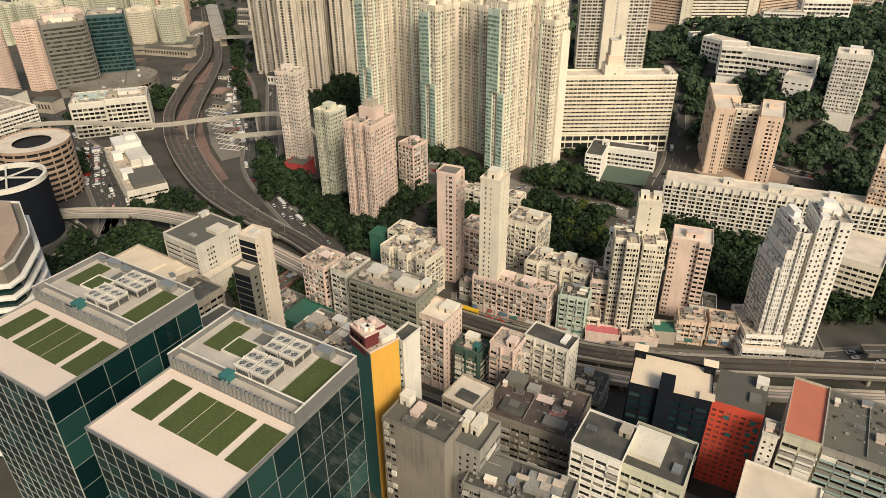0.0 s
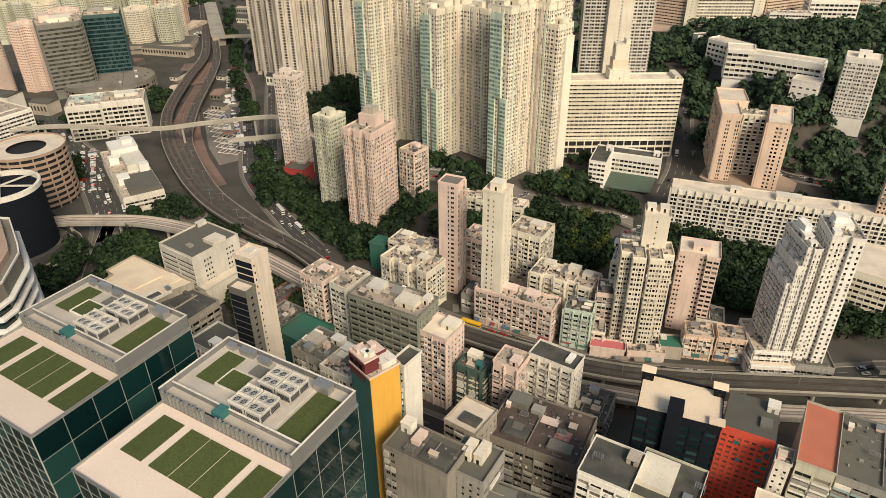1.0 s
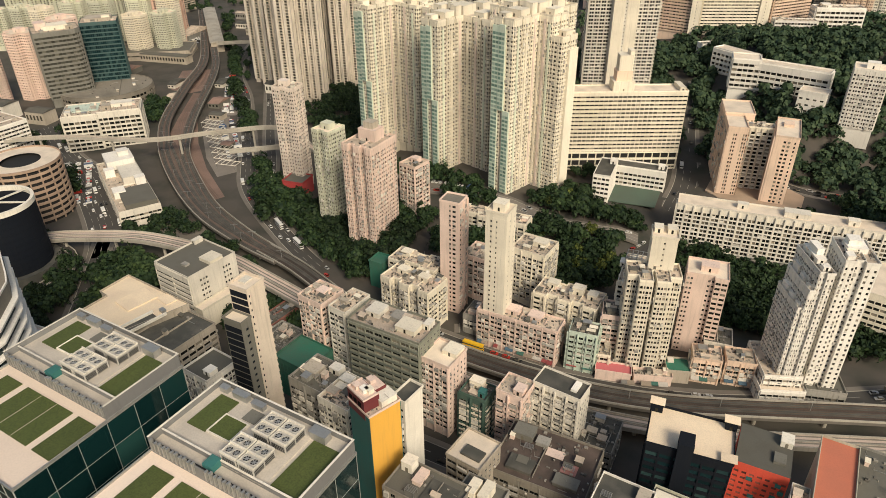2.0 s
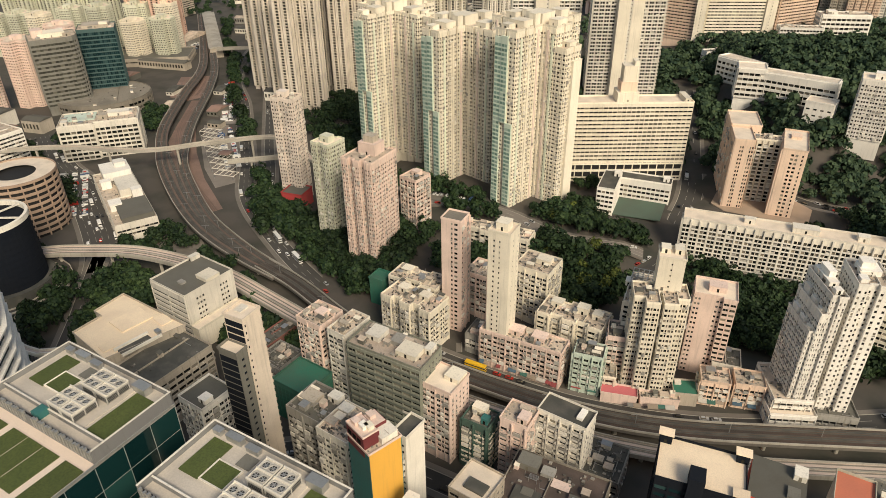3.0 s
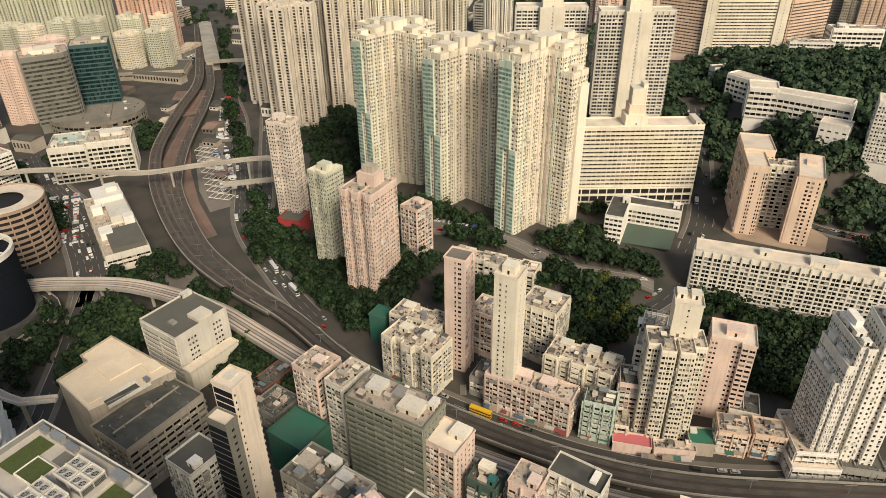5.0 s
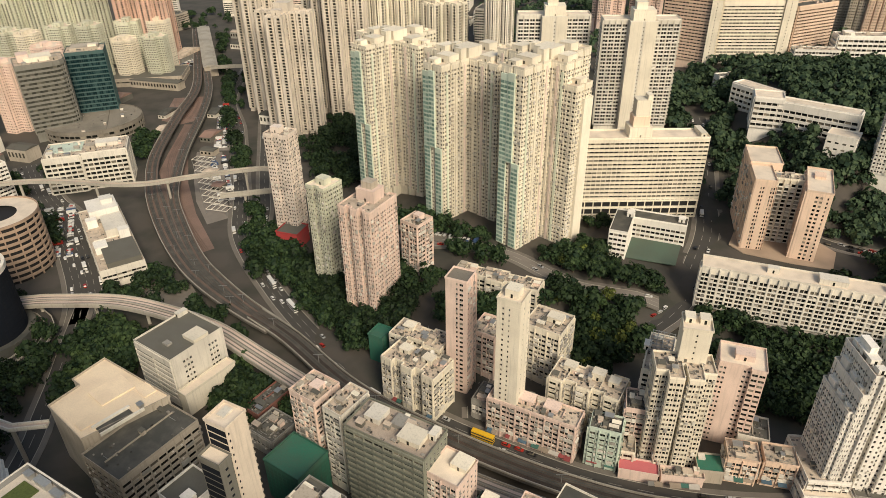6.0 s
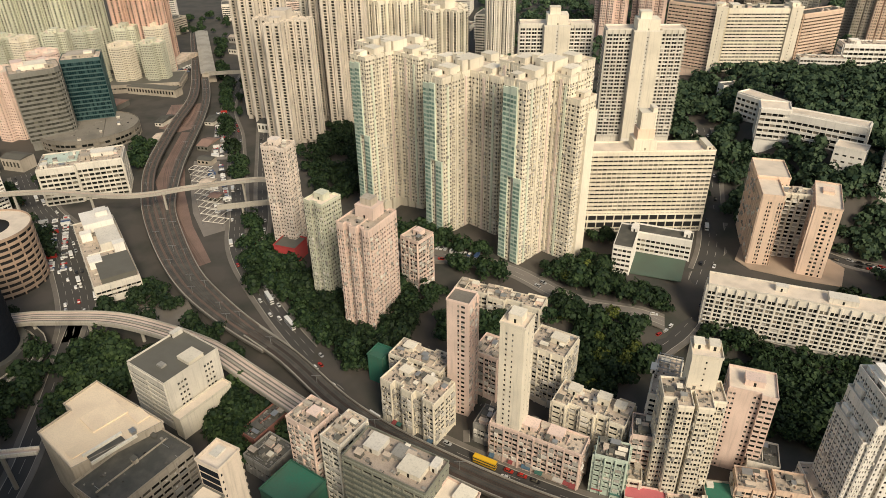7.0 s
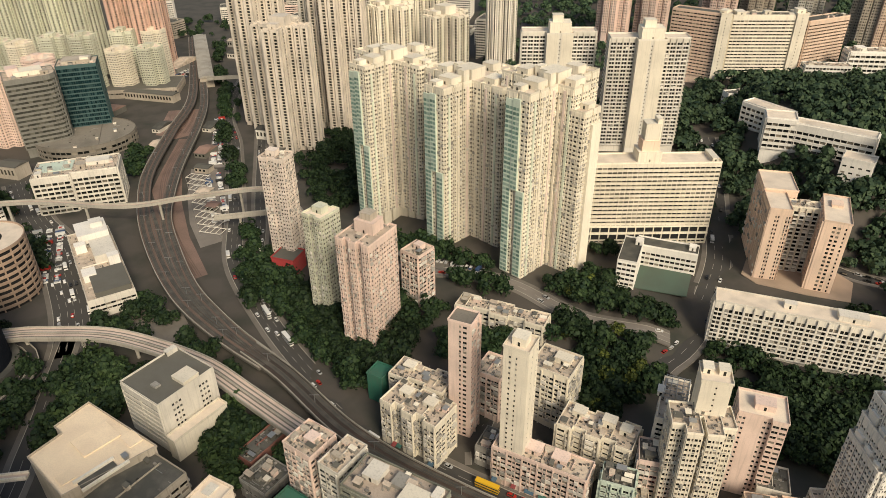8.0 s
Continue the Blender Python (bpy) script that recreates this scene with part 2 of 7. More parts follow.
def ground_z(x, y):
    """Flat reclaimed land in front and to the left, rising in steps to wooded hills."""
    z = (18 - 9 * smooth(105, 145, x) * (1 - smooth(400, 440, y))) * smooth(330, 400, y) * smooth(-80, 0, x)
    q = (y - 389) + 0.38 * (x - 146)
    road_x = 128 + 0.62 * (min(y, 475) - 388) + 0.27 * max(0, y - 475)
    z += (20 - z) * smooth(14, 28, q) * smooth(8, 22, x - road_x)
    z += 36 * smooth(500, 620, y) * smooth(30, 110, x)
    z += 32 * smooth(222, 268, x) * smooth(462, 506, y) * (1 - 0.7 * smooth(560, 680, y))
    z += 70 * smooth(760, 1400, y) * smooth(100, 500, x)
    return z


# ---- building kit ----
WINDOW_MESH = {}


def window_piece(w, h, mats):
    """A framed pane with a middle bar, its back at y = 0, facing -y."""
    key = (round(w, 1), round(h, 1), mats[0].name)
    if key not in WINDOW_MESH:
        m = Mesh()
        t = 0.09
        m.quad((-w / 2, -0.05, 0), (w / 2, -0.05, 0), (w / 2, -0.05, h), (-w / 2, -0.05, h), 1)
        m.box(-w / 2, w / 2, -0.14, 0.0, 0, t)
        m.box(-w / 2, w / 2, -0.14, 0.0, h - t, h)
        m.box(-t / 2, t / 2, -0.12, -0.03, t, h - t)
        WINDOW_MESH[key] = m.data("window", mats)
    return WINDOW_MESH[key]


def rect(w, d, x=0, y=0):
    return [(x - w / 2, y - d / 2), (x + w / 2, y - d / 2), (x + w / 2, y + d / 2), (x - w / 2, y + d / 2)]


class Style:
    """How one face is opened up: bays of (width, share of glass), storey height, sill and window height."""

    def __init__(self, bays, fh=2.85, sill=0.9, wh=1.35, proud=0.3, base=0.0, ac=0.0, balcony=0.0, fin=0.0, cage=0.0, headroom=0.6, ledge=0.0):
        self.ledge = ledge
        self.bays, self.fh, self.sill, self.wh, self.proud, self.base, self.ac, self.balcony, self.fin, self.cage, self.headroom = bays, fh, sill, wh, proud, base, ac, balcony, fin, cage, headroom


def face(wall, glass, extras, singles, p, q, z0, z1, st, detail=True):
    """Builds one facade from p to q: piers and floor bands stand proud of recessed windows."""
    L = math.hypot(q[0] - p[0], q[1] - p[1])
    if L < 0.5 or st is None:
        return
    u = ((q[0] - p[0]) / L, (q[1] - p[1]) / L)
    n = (u[1], -u[0])
    tot = sum(b[0] for b in st.bays)
    k = max(1, round(L / tot))
    sc = L / (k * tot)
    zb = z0 + st.base
    floors = int((z1 - st.headroom - zb) / st.fh + 0.01)
    if floors < 1:
        return
    s, cells, fins = 0.0, [], []
    for _ in range(k):
        for bw, fr in st.bays:
            bw *= sc
            if fr > 0:
                cells.append((s + bw * (1 - fr) / 2, s + bw * (1 + fr) / 2))
            elif st.fin:
                fins.append((s, s + bw))
            s += bw
    ztop = zb + floors * st.fh
    for a, b in fins:
        wall.frame_box(p, u, n, a + 0.02, b - 0.02, -0.02, st.proud + st.fin, z0, z1 - 0.05, back=False)
    edge = 0.0
    for a, b in cells + [(L, L)]:
        if a - edge > 0.05:
            wall.frame_box(p, u, n, edge, a, -0.02, st.proud, zb, ztop + st.headroom, back=False)
        edge = b
    if st.ac >= 0.3 and detail:
        for a, b in cells[1::2]:
            if random.random() < 0.7:
                extras["drain_pipes"].frame_box(p, u, n, a - 0.32, a - 0.17, st.proud, st.proud + 0.16, z0, z1 - random.uniform(0, 4), back=False)
    bp = st.proud - 0.06 + st.ledge
    lo = zb
    for f in range(floors + 1):
        hi = zb + f * st.fh + st.sill if f < floors else z1
        if hi - lo > 0.05:
            wall.frame_box(p, u, n, 0.01, L - 0.01, -0.02, bp, lo, hi, back=False)
        lo = hi + st.wh
    if st.base > 0:
        wall.frame_box(p, u, n, 0, L, -0.02, st.proud, z0, zb, back=False)
    for f in range(floors):
        zs = zb + f * st.fh + st.sill
        for a, b in cells:
            c = ((a + b) / 2)
            if singles is not None:
                singles.append((p[0] + u[0] * c + n[0] * 0.03, p[1] + u[1] * c + n[1] * 0.03, zs, math.degrees(math.atan2(u[1], u[0])), b - a, st.wh))
            else:
                i = len(glass.v)
                glass.v += [(p[0] + u[0] * t + n[0] * 0.04, p[1] + u[1] * t + n[1] * 0.04, z) for t, z in ((a, zs), (b, zs), (b, zs + st.wh), (a, zs + st.wh))]
                glass.f.append((i, i + 1, i + 2, i + 3))
                glass.m.append(0)
            if detail and st.ac and random.random() < st.ac:
                t = random.uniform(a, max(a, b - 0.8))
                extras["air_conditioners"].frame_box(p, u, n, t, t + 0.75, st.proud, st.proud + 0.45, zs - 0.6, zs - 0.1, back=False)
            if detail and st.cage and random.random() < st.cage:
                k2 = random.uniform(0.35, 0.8)
                extras["window_enclosures"].frame_box(p, u, n, a - 0.15, b + 0.15, st.proud - 0.05, st.proud + k2, zs - random.uniform(0.2, 0.8), zs + st.wh * random.uniform(0.4, 1.0), back=False)
            if st.balcony:
                extras["balconies"].frame_box(p, u, n, a - 0.15, b + 0.15, st.proud, st.proud + st.balcony, zs - st.sill, zs - st.sill + 0.14, back=False)
                extras["balconies"].frame_box(p, u, n, a - 0.15, b + 0.15, st.proud + st.balcony - 0.1, st.proud + st.balcony, zs - st.sill + 0.14, zs - st.sill + 1.0, back=False)


def offset(poly, d):
    """The outline moved outwards by d, with mitred corners."""
    out, k = [], len(poly)
    for i in range(k):
        a, b, c = Vector(poly[i - 1]), Vector(poly[i]), Vector(poly[(i + 1) % k])
        u, v = (b - a).normalized(), (c - b).normalized()
        n0, n1 = Vector((u.y, -u.x)), Vector((v.y, -v.x))
        m = (n0 + n1)
        m = m / max(0.2, m.dot(n0) if m.length else 1.0)
        out.append((b.x + m.x * d, b.y + m.y * d))
    return out


def ring(outer, inner, z0, z1, mesh=None):
    """A closed wall between two outlines, in one piece."""
    m = mesh or Mesh()
    k, i = len(outer), len(m.v)
    for pl, z in ((outer, z0), (outer, z1), (inner, z1), (inner, z0)):
        m.v += [(x, y, z) for x, y in pl]
    for r in range(4):
        for a in range(k):
            b = (a + 1) % k
            m.f.append((i + r * k + a, i + r * k + b, i + ((r + 1) % 4) * k + b, i + ((r + 1) % 4) * k + a))
            m.m.append(0)
    return m


def circle(r, n):
    return [(r * math.cos(2 * math.pi * a / n), r * math.sin(2 * math.pi * a / n)) for a in range(n)]


def parapet(poly, z, h=1.1, t=0.25, out=0.33):
    """A ring wall on the edge of a roof."""
    return ring(offset(poly, out), offset(poly, out - t), z - 0.02, z + h)


SINGLE_LIMIT = 66


def in_poly(x, y, poly):
    c = False
    k = len(poly)
    for i in range(k):
        (x0, y0), (x1, y1) = poly[i], poly[(i + 1) % k]
        if (y0 > y) != (y1 > y) and x < (x1 - x0) * (y - y0) / (y1 - y0) + x0:
            c = not c
    return c


def building(name, label, category, x, y, z0, z1, rot, poly, styles, wall_mat, roof_mat=None, near=False, group="", boxes=(), clutter=0, glass=None, band_parapet=1.1, seed=1, extras_mat=None):
    """A building with walls, windows, roof, parapet and housings on the roof. boxes: (x, y, w, d, h, part name, material)."""
    random.seed(seed)
    roof_mat = roof_mat or ROOFGREY
    if roof_mat is ROOFPALE and clutter >= 2:
        roof_mat = ROOFWORN
    if len(label.split()) < 4:
        label += " in the dense city"
    b = thing(name, label, category, x, y, z0 - 14, rot, group)
    h0, h1 = 14.0, z1 - z0 + 14.0
    wall, grid, gl, ex = Mesh(), Mesh(), Mesh(), {"air_conditioners": Mesh(), "balconies": Mesh(), "window_enclosures": Mesh(), "drain_pipes": Mesh()}
    singles = [] if near else None
    wall.prism(poly, 0, h1 - 0.02)
    if not isinstance(styles, (list, tuple)):
        styles = [styles] * len(poly)
    for i, p in enumerate(poly):
        face(grid, gl, ex, singles, p, poly[(i + 1) % len(poly)], h0, h1, styles[i % len(styles)], y < 640)
    part("wall", wall, wall_mat, b)
    if grid.f:
        part("facade_grid", grid, wall_mat, b, "wall piers and floor bands", kind="stuff")
    if singles:
        random.shuffle(singles)
        singles.sort(key=lambda s: -s[2])
        for s in singles[:SINGLE_LIMIT]:
            part("window", window_piece(round(s[4], 1), s[5], [METAL, GLASSO]), None, b, at=pose(s[0], s[1], s[2], 0, 0, s[3]))
        for s in singles[SINGLE_LIMIT:]:
            c, si = math.cos(radians(s[3])), math.sin(radians(s[3]))
            w = s[4] / 2
            gl.quad((s[0] - c * w, s[1] - si * w, s[2]), (s[0] + c * w, s[1] + si * w, s[2]), (s[0] + c * w, s[1] + si * w, s[2] + s[5]), (s[0] - c * w, s[1] - si * w, s[2] + s[5]))
    if gl.f:
        part("windows", gl, glass or GLASS, b, "rows of window panes", kind="stuff")
    for nm, m in ex.items():
        if m.f:
            part(nm, m, {"air_conditioners": extras_mat or ENCLOSURE, "window_enclosures": ENCLOSURE, "drain_pipes": GREY}.get(nm, extras_mat or wall_mat), b, kind="stuff")
    rf = Mesh()
    rf.prism(poly, h1 - 0.02, h1 + 0.12)
    part("roof", rf, roof_mat, b)
    if band_parapet:
        part("parapet", parapet(poly, h1, band_parapet), wall_mat, b)
    for bx in boxes:
        m = Mesh()
        m.box(-bx[2] / 2, bx[2] / 2, -bx[3] / 2, bx[3] / 2, 0, bx[4])
        if bx[2] > 1.6 and bx[4] > 1.2:
            m.box(-bx[2] / 2 - 0.15, bx[2] / 2 + 0.15, -bx[3] / 2 - 0.15, bx[3] / 2 + 0.15, bx[4], bx[4] + 0.18)
        if bx[4] > 2.0 and bx[2] > 2.5:
            m.box(-0.5, 0.5, -bx[3] / 2 - 0.06, -bx[3] / 2 + 0.1, 0.05, 2.0, 1)
            for k in range(int(bx[2] / 2.2)):
                m.box(-bx[2] / 2 + 0.6 + k * 2.2, -bx[2] / 2 + 1.3 + k * 2.2, bx[3] / 2 - 0.1, bx[3] / 2 + 0.05, bx[4] - 1.0, bx[4] - 0.4, 1)
        part(bx[5] if len(bx) > 5 else "stair_housing", m, [bx[6] if len(bx) > 6 else wall_mat, GLASSO], b, at=pose(bx[0], bx[1], h1 + 0.1, 0, 0, 0))
    if clutter:
        xs, ys = [p[0] for p in poly], [p[1] for p in poly]
        spots, tries = [], 0
        while len(spots) < clutter and tries < clutter * 8:
            tries += 1
            w, d, h = random.uniform(1.4, 4.2), random.uniform(1.2, 3.0), random.uniform(1.2, 2.5)
            px, py = random.uniform(min(xs) + 0.4 + w / 2, max(xs) - 0.4 - w / 2), random.uniform(min(ys) + 0.4 + d / 2, max(ys) - 0.4 - d / 2)
            if not all(in_poly(px + sx * w / 2, py + sy * d / 2, poly) for sx in (-1, 1) for sy in (-1, 1)):
                continue
            if any(abs(px - q[0]) < (w + q[2]) / 2 + 0.3 and abs(py - q[1]) < (d + q[3]) / 2 + 0.3 for q in spots):
                continue
            spots.append((px, py, w, d))
            m = Mesh()
            m.box(-w / 2, w / 2, -d / 2, d / 2, 0, h)
            i = len(m.v)
            e = 0.25
            m.v += [(-w / 2 - e, -d / 2 - e, h), (w / 2 + e, -d / 2 - e, h), (w / 2 + e, d / 2 + e, h + 0.35), (-w / 2 - e, d / 2 + e, h + 0.35), (-w / 2 - e, -d / 2 - e, h + 0.1), (w / 2 + e, -d / 2 - e, h + 0.1), (w / 2 + e, d / 2 + e, h + 0.45), (-w / 2 - e, d / 2 + e, h + 0.45)]
            m.f += [tuple(i + q for q in f) for f in ((0, 3, 2, 1), (4, 5, 6, 7), (0, 1, 5, 4), (1, 2, 6, 5), (2, 3, 7, 6), (3, 0, 4, 7))]
            m.m += [1] * 6
            part(random.choice(("roof_shed", "water_tank", "roof_shed")), m, [random.choice((TAN, GREY, PALE, GREY, ROOFGREY, PINK)), random.choice((METAL, ROOFGREY, ROOFWORN, CREAM, TAN))], b, at=pose(px, py, h1 + 0.1))
        pipes, junk, rails = Mesh(), Mesh(), Mesh()
        for _ in range(clutter):
            px, py = random.uniform(min(xs) + 1, max(xs) - 4), random.uniform(min(ys) + 1, max(ys) - 1)
            pipes.box(px, px + random.uniform(2, 5), py, py + 0.12, h1 + 0.12, h1 + 0.4)
            pipes.box(px, px + 0.08, py, py + 0.08, h1 + 0.12, h1 + random.uniform(1.5, 4))
        part("roof_pipes", pipes, METAL, b, kind="stuff")
        for k in range(max(1, clutter // 3)):
            px = min(xs) + (max(xs) - min(xs)) * (k + random.uniform(0.3, 0.7)) / max(1, clutter // 3)
            rails.box(px - 0.12, px + 0.12, min(ys) + 2.6, max(ys) - 2.6, h1 + 0.11, h1 + 1.0)
        part("roof_dividers", rails, wall_mat, b, "low walls dividing the roof", kind="stuff")
        for _ in range(clutter * 11):
            px, py = random.uniform(min(xs) + 0.6, max(xs) - 0.8), random.uniform(min(ys) + 0.6, max(ys) - 0.8)
            w, d, h = random.uniform(0.25, 1.5), random.uniform(0.25, 1.2), random.uniform(0.12, 0.8)
            if in_poly(px, py, poly):
                junk.box(px - w / 2, px + w / 2, py - d / 2, py + d / 2, h1 + 0.1, h1 + 0.12 + h)
        part("roof_clutter", junk, CLUTTER, b, "crates, tanks and pot plants", kind="stuff")
    return b


# ---- ground, roads and railway ----
def build_ground():
    xs = [-3200, -2200, -1500, -1000] + list(range(-700, 701, 20)) + [1000, 1500, 2200, 3200]
    ys = [-1500, -800, -300] + list(range(-100, 1201, 20)) + [1400, 1700, 2200, 3000, 4200]
    v = [(x, y, ground_z(x, y)) for y in ys for x in xs]
    k = len(xs)
    f = [(j * k + i, j * k + i + 1, (j + 1) * k + i + 1, (j + 1) * k + i) for j in range(len(ys) - 1) for i in range(k - 1)]
    me = bpy.data.meshes.new("ground")
    me.from_pydata(v, [], f)
    me.materials.append(GROUND)
    for p in me.polygons:
        p.use_smooth = True
    tagged(new("ground", me), "grey-brown city ground rising to hills", "ground", kind="structure")


build_ground()


def spline(pts, step=6.0):
    """A smooth line through points (x, y, z)."""
    out = []
    P = [Vector(p) for p in pts]
    P = [2 * P[0] - P[1]] + P + [2 * P[-1] - P[-2]]
    for i in range(1, len(P) - 2):
        a, b, c, d = P[i - 1:i + 3]
        k = max(1, int((c - b).length / step))
        for j in range(k):
            t = j / k
            out.append(0.5 * ((2 * b) + (c - a) * t + (2 * a - 5 * b + 4 * c - d) * t * t + (3 * b - a - 3 * c + d) * t ** 3))
    out.append(P[-2])
    return out


def sweep(line, sections, mesh=None):
    """Sweeps rectangles (offset0, offset1, z0, z1, material) along a line; offsets to the right are positive."""
    m = mesh or Mesh()
    tang = [(line[min(i + 1, len(line) - 1)] - line[max(i - 1, 0)]).normalized() for i in range(len(line))]
    for o0, o1, z0, z1, mt in sections:
        rings = []
        for p, t in zip(line, tang):
            r = Vector((t.y, -t.x, 0)).normalized()
            rings.append([tuple(p + r * o + Vector((0, 0, z))) for o, z in ((o0, z0), (o1, z0), (o1, z1), (o0, z1))])
        i = len(m.v)
        for r in rings:
            m.v += r
        for k in range(len(rings) - 1):
            for e in range(4):
                a, b = i + 4 * k + e, i + 4 * k + (e + 1) % 4
                m.f.append((a, a + 4, b + 4, b))
                m.m.append(mt)
        for k, order in ((0, (0, 1, 2, 3)), (len(rings) - 1, (3, 2, 1, 0))):
            m.f.append(tuple(i + 4 * k + o for o in order))
            m.m.append(mt)
    return m


def drape(pts, up=0.0):
    return [(x, y, ground_z(x, y) + up) for x, y in pts]


def road(name, pts, width, label, mat=None, lanes=2, up=0.06):
    line = spline(drape(pts))
    line = [Vector((p.x, p.y, ground_z(p.x, p.y))) for p in line]
    r = thing(name, label, "road", 0, 0, 0, kind="structure")
    w = width / 2
    part("carriageway", sweep(line, [(-w, w, -0.8, up, 0)]), mat or ASPHALT, r)
    part("kerb", sweep(line, [(-w - 0.35, -w, -0.8, up + 0.15, 0)]), CONCRETE, r)
    part("kerb", sweep(line, [(w, w + 0.35, -0.8, up + 0.15, 0)]), CONCRETE, r)
    for s0, s1 in ((-w - 3.2, -w - 0.35), (w + 0.35, w + 3.2)):
        part("footway", sweep(line, [(s0, s1, -0.8, up + 0.13, 0)]), FOOTWAY, r)
    marks = Mesh()
    for k in range(1, lanes):
        o = -w + width * k / lanes
        for i in range(0, len(line) - 1, 2):
            sweep(line[i:i + 2], [(o - 0.12, o + 0.12, up + 0.004, up + 0.012, 0)], marks)
    if marks.f:
        part("lane_markings", marks, PAINT, r, kind="stuff")
    return line


def deck(name, pts, width, label, top, lanes=0, tracks=(), thick=1.6, wall=1.0, pier_step=4, top_mat=None, step=8.0, category="viaduct", body=None, sides=(-1, 1)):
    """A raised deck on piers with side walls; tracks: offsets of railway tracks on it."""
    line = spline([(x, y, top) if not isinstance(top, (list, tuple)) else (x, y, top[i]) for i, (x, y) in enumerate(pts)], step)
    d = thing(name, label, category, 0, 0, 0, kind="structure")
    w = width / 2
    body = body or CONCRETE
    part("deck", sweep(line, [(-w, w, -thick, 0, 0)]), body, d)
    part("running_surface", sweep(line, [(-w + 0.4, w - 0.4, 0, 0.05, 0)]), top_mat or (BALLAST if tracks else ELEVATED), d)
    if wall:
        edge = CONCRETE if tracks else body
        for e in sides:
            a, b = sorted((e * w, e * (w - 0.5)))
            part("side_wall", sweep(line, [(a, b, 0.004, wall, 0)]), edge, d)
    if lanes and top_mat is None:
        for o in (-3.1, -0.9, 0.9, 3.1):
            part("worn_track", sweep(line, [(o - 0.42, o + 0.42, 0.052, 0.06, 0)]), BROWN, d)
        part("median_strip", sweep(line, [(-0.3, 0.3, 0.052, 0.5, 0)]), CONCRETE, d)
    if tracks:
        rails = Mesh()
        for o in tracks:
            sweep(line, [(o - 1.35, o + 1.35, 0.05, 0.16, 1)], rails)
            for s in (-0.72, 0.72):
                sweep(line, [(o + s - 0.09, o + s + 0.09, 0.16, 0.34, 0)], rails)
        part("tracks", rails, [RAILSTEEL, ROOFDARK], d, "steel rails on dark track beds", kind="stuff")
        poles = Mesh()
        for i in range(2, len(line) - 1, 5):
            p = line[i]
            poles.box(p.x - 0.1, p.x + 0.1, p.y - 0.1, p.y + 0.1, p.z, p.z + 5.5)
            poles.box(p.x - 2.6, p.x + 2.6, p.y - 0.07, p.y + 0.07, p.z + 5.2, p.z + 5.35)
        part("overhead_line_masts", poles, METAL, d, kind="stuff")
    if lanes:
        marks = Mesh()
        for k in range(1, lanes):
            o = -w + width * k / lanes
            for i in range(0, len(line) - 1, 2):
                sweep(line[i:i + 2], [(o - 0.12, o + 0.12, 0.054, 0.064, 0)], marks)
        part("lane_markings", marks, PAINT, d, kind="stuff")
    for i in range(pier_step // 2, len(line), pier_step):
        p = line[i]
        g = ground_z(p.x, p.y)
        if p.z - thick - g > 1.5:
            m = Mesh()
            m.cylinder(0, 0, 1.0, -1, p.z - thick - g - 0.8, 12)
            m.box(-min(w, 3.2), min(w, 3.2), -1.1, 1.1, p.z - thick - g - 0.8, p.z - thick - g + 0.02)
            part("pier", m, CONCRETE, d, at=pose(p.x, p.y, g, 0, 0, 0))
    return line


# railway: two lines that part round the yard and meet again, then run on along the viaduct
RAIL_W = [(-384, 1142), (-325, 960), (-290, 840), (-280, 745), (-266, 645), (-248, 585), (-230, 542), (-204, 494), (-180, 457), (-158.5, 431), (-128.5, 402.5), (-104, 383)]
RAIL_E = [(-374, 1142), (-315, 960), (-275, 840), (-258, 760), (-244, 661), (-233, 605), (-219.5, 555), (-194, 502), (-170.5, 461), (-151.5, 436.5), (-127, 409.5), (-103, 387)]
RAIL_M = [(-117, 397), (-97, 379.5), (-84, 366), (-58, 337), (-32, 315), (-6, 298), (18, 283.5), (46, 269), (76, 257), (108, 250), (140, 247), (180, 244), (230, 240), (330, 234), (480, 226)]
RAILS = []
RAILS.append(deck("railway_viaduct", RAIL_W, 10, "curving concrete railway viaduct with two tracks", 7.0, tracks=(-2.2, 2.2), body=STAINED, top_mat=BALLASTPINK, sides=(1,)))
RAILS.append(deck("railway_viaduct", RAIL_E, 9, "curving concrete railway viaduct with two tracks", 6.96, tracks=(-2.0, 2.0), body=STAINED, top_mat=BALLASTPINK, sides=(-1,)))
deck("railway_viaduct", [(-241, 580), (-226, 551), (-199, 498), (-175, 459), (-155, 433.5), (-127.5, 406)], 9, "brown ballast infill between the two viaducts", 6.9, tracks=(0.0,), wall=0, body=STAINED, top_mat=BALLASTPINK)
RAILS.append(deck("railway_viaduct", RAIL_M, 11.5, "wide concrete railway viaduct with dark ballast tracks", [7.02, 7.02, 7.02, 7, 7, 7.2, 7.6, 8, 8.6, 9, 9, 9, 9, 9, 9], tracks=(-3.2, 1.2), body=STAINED))
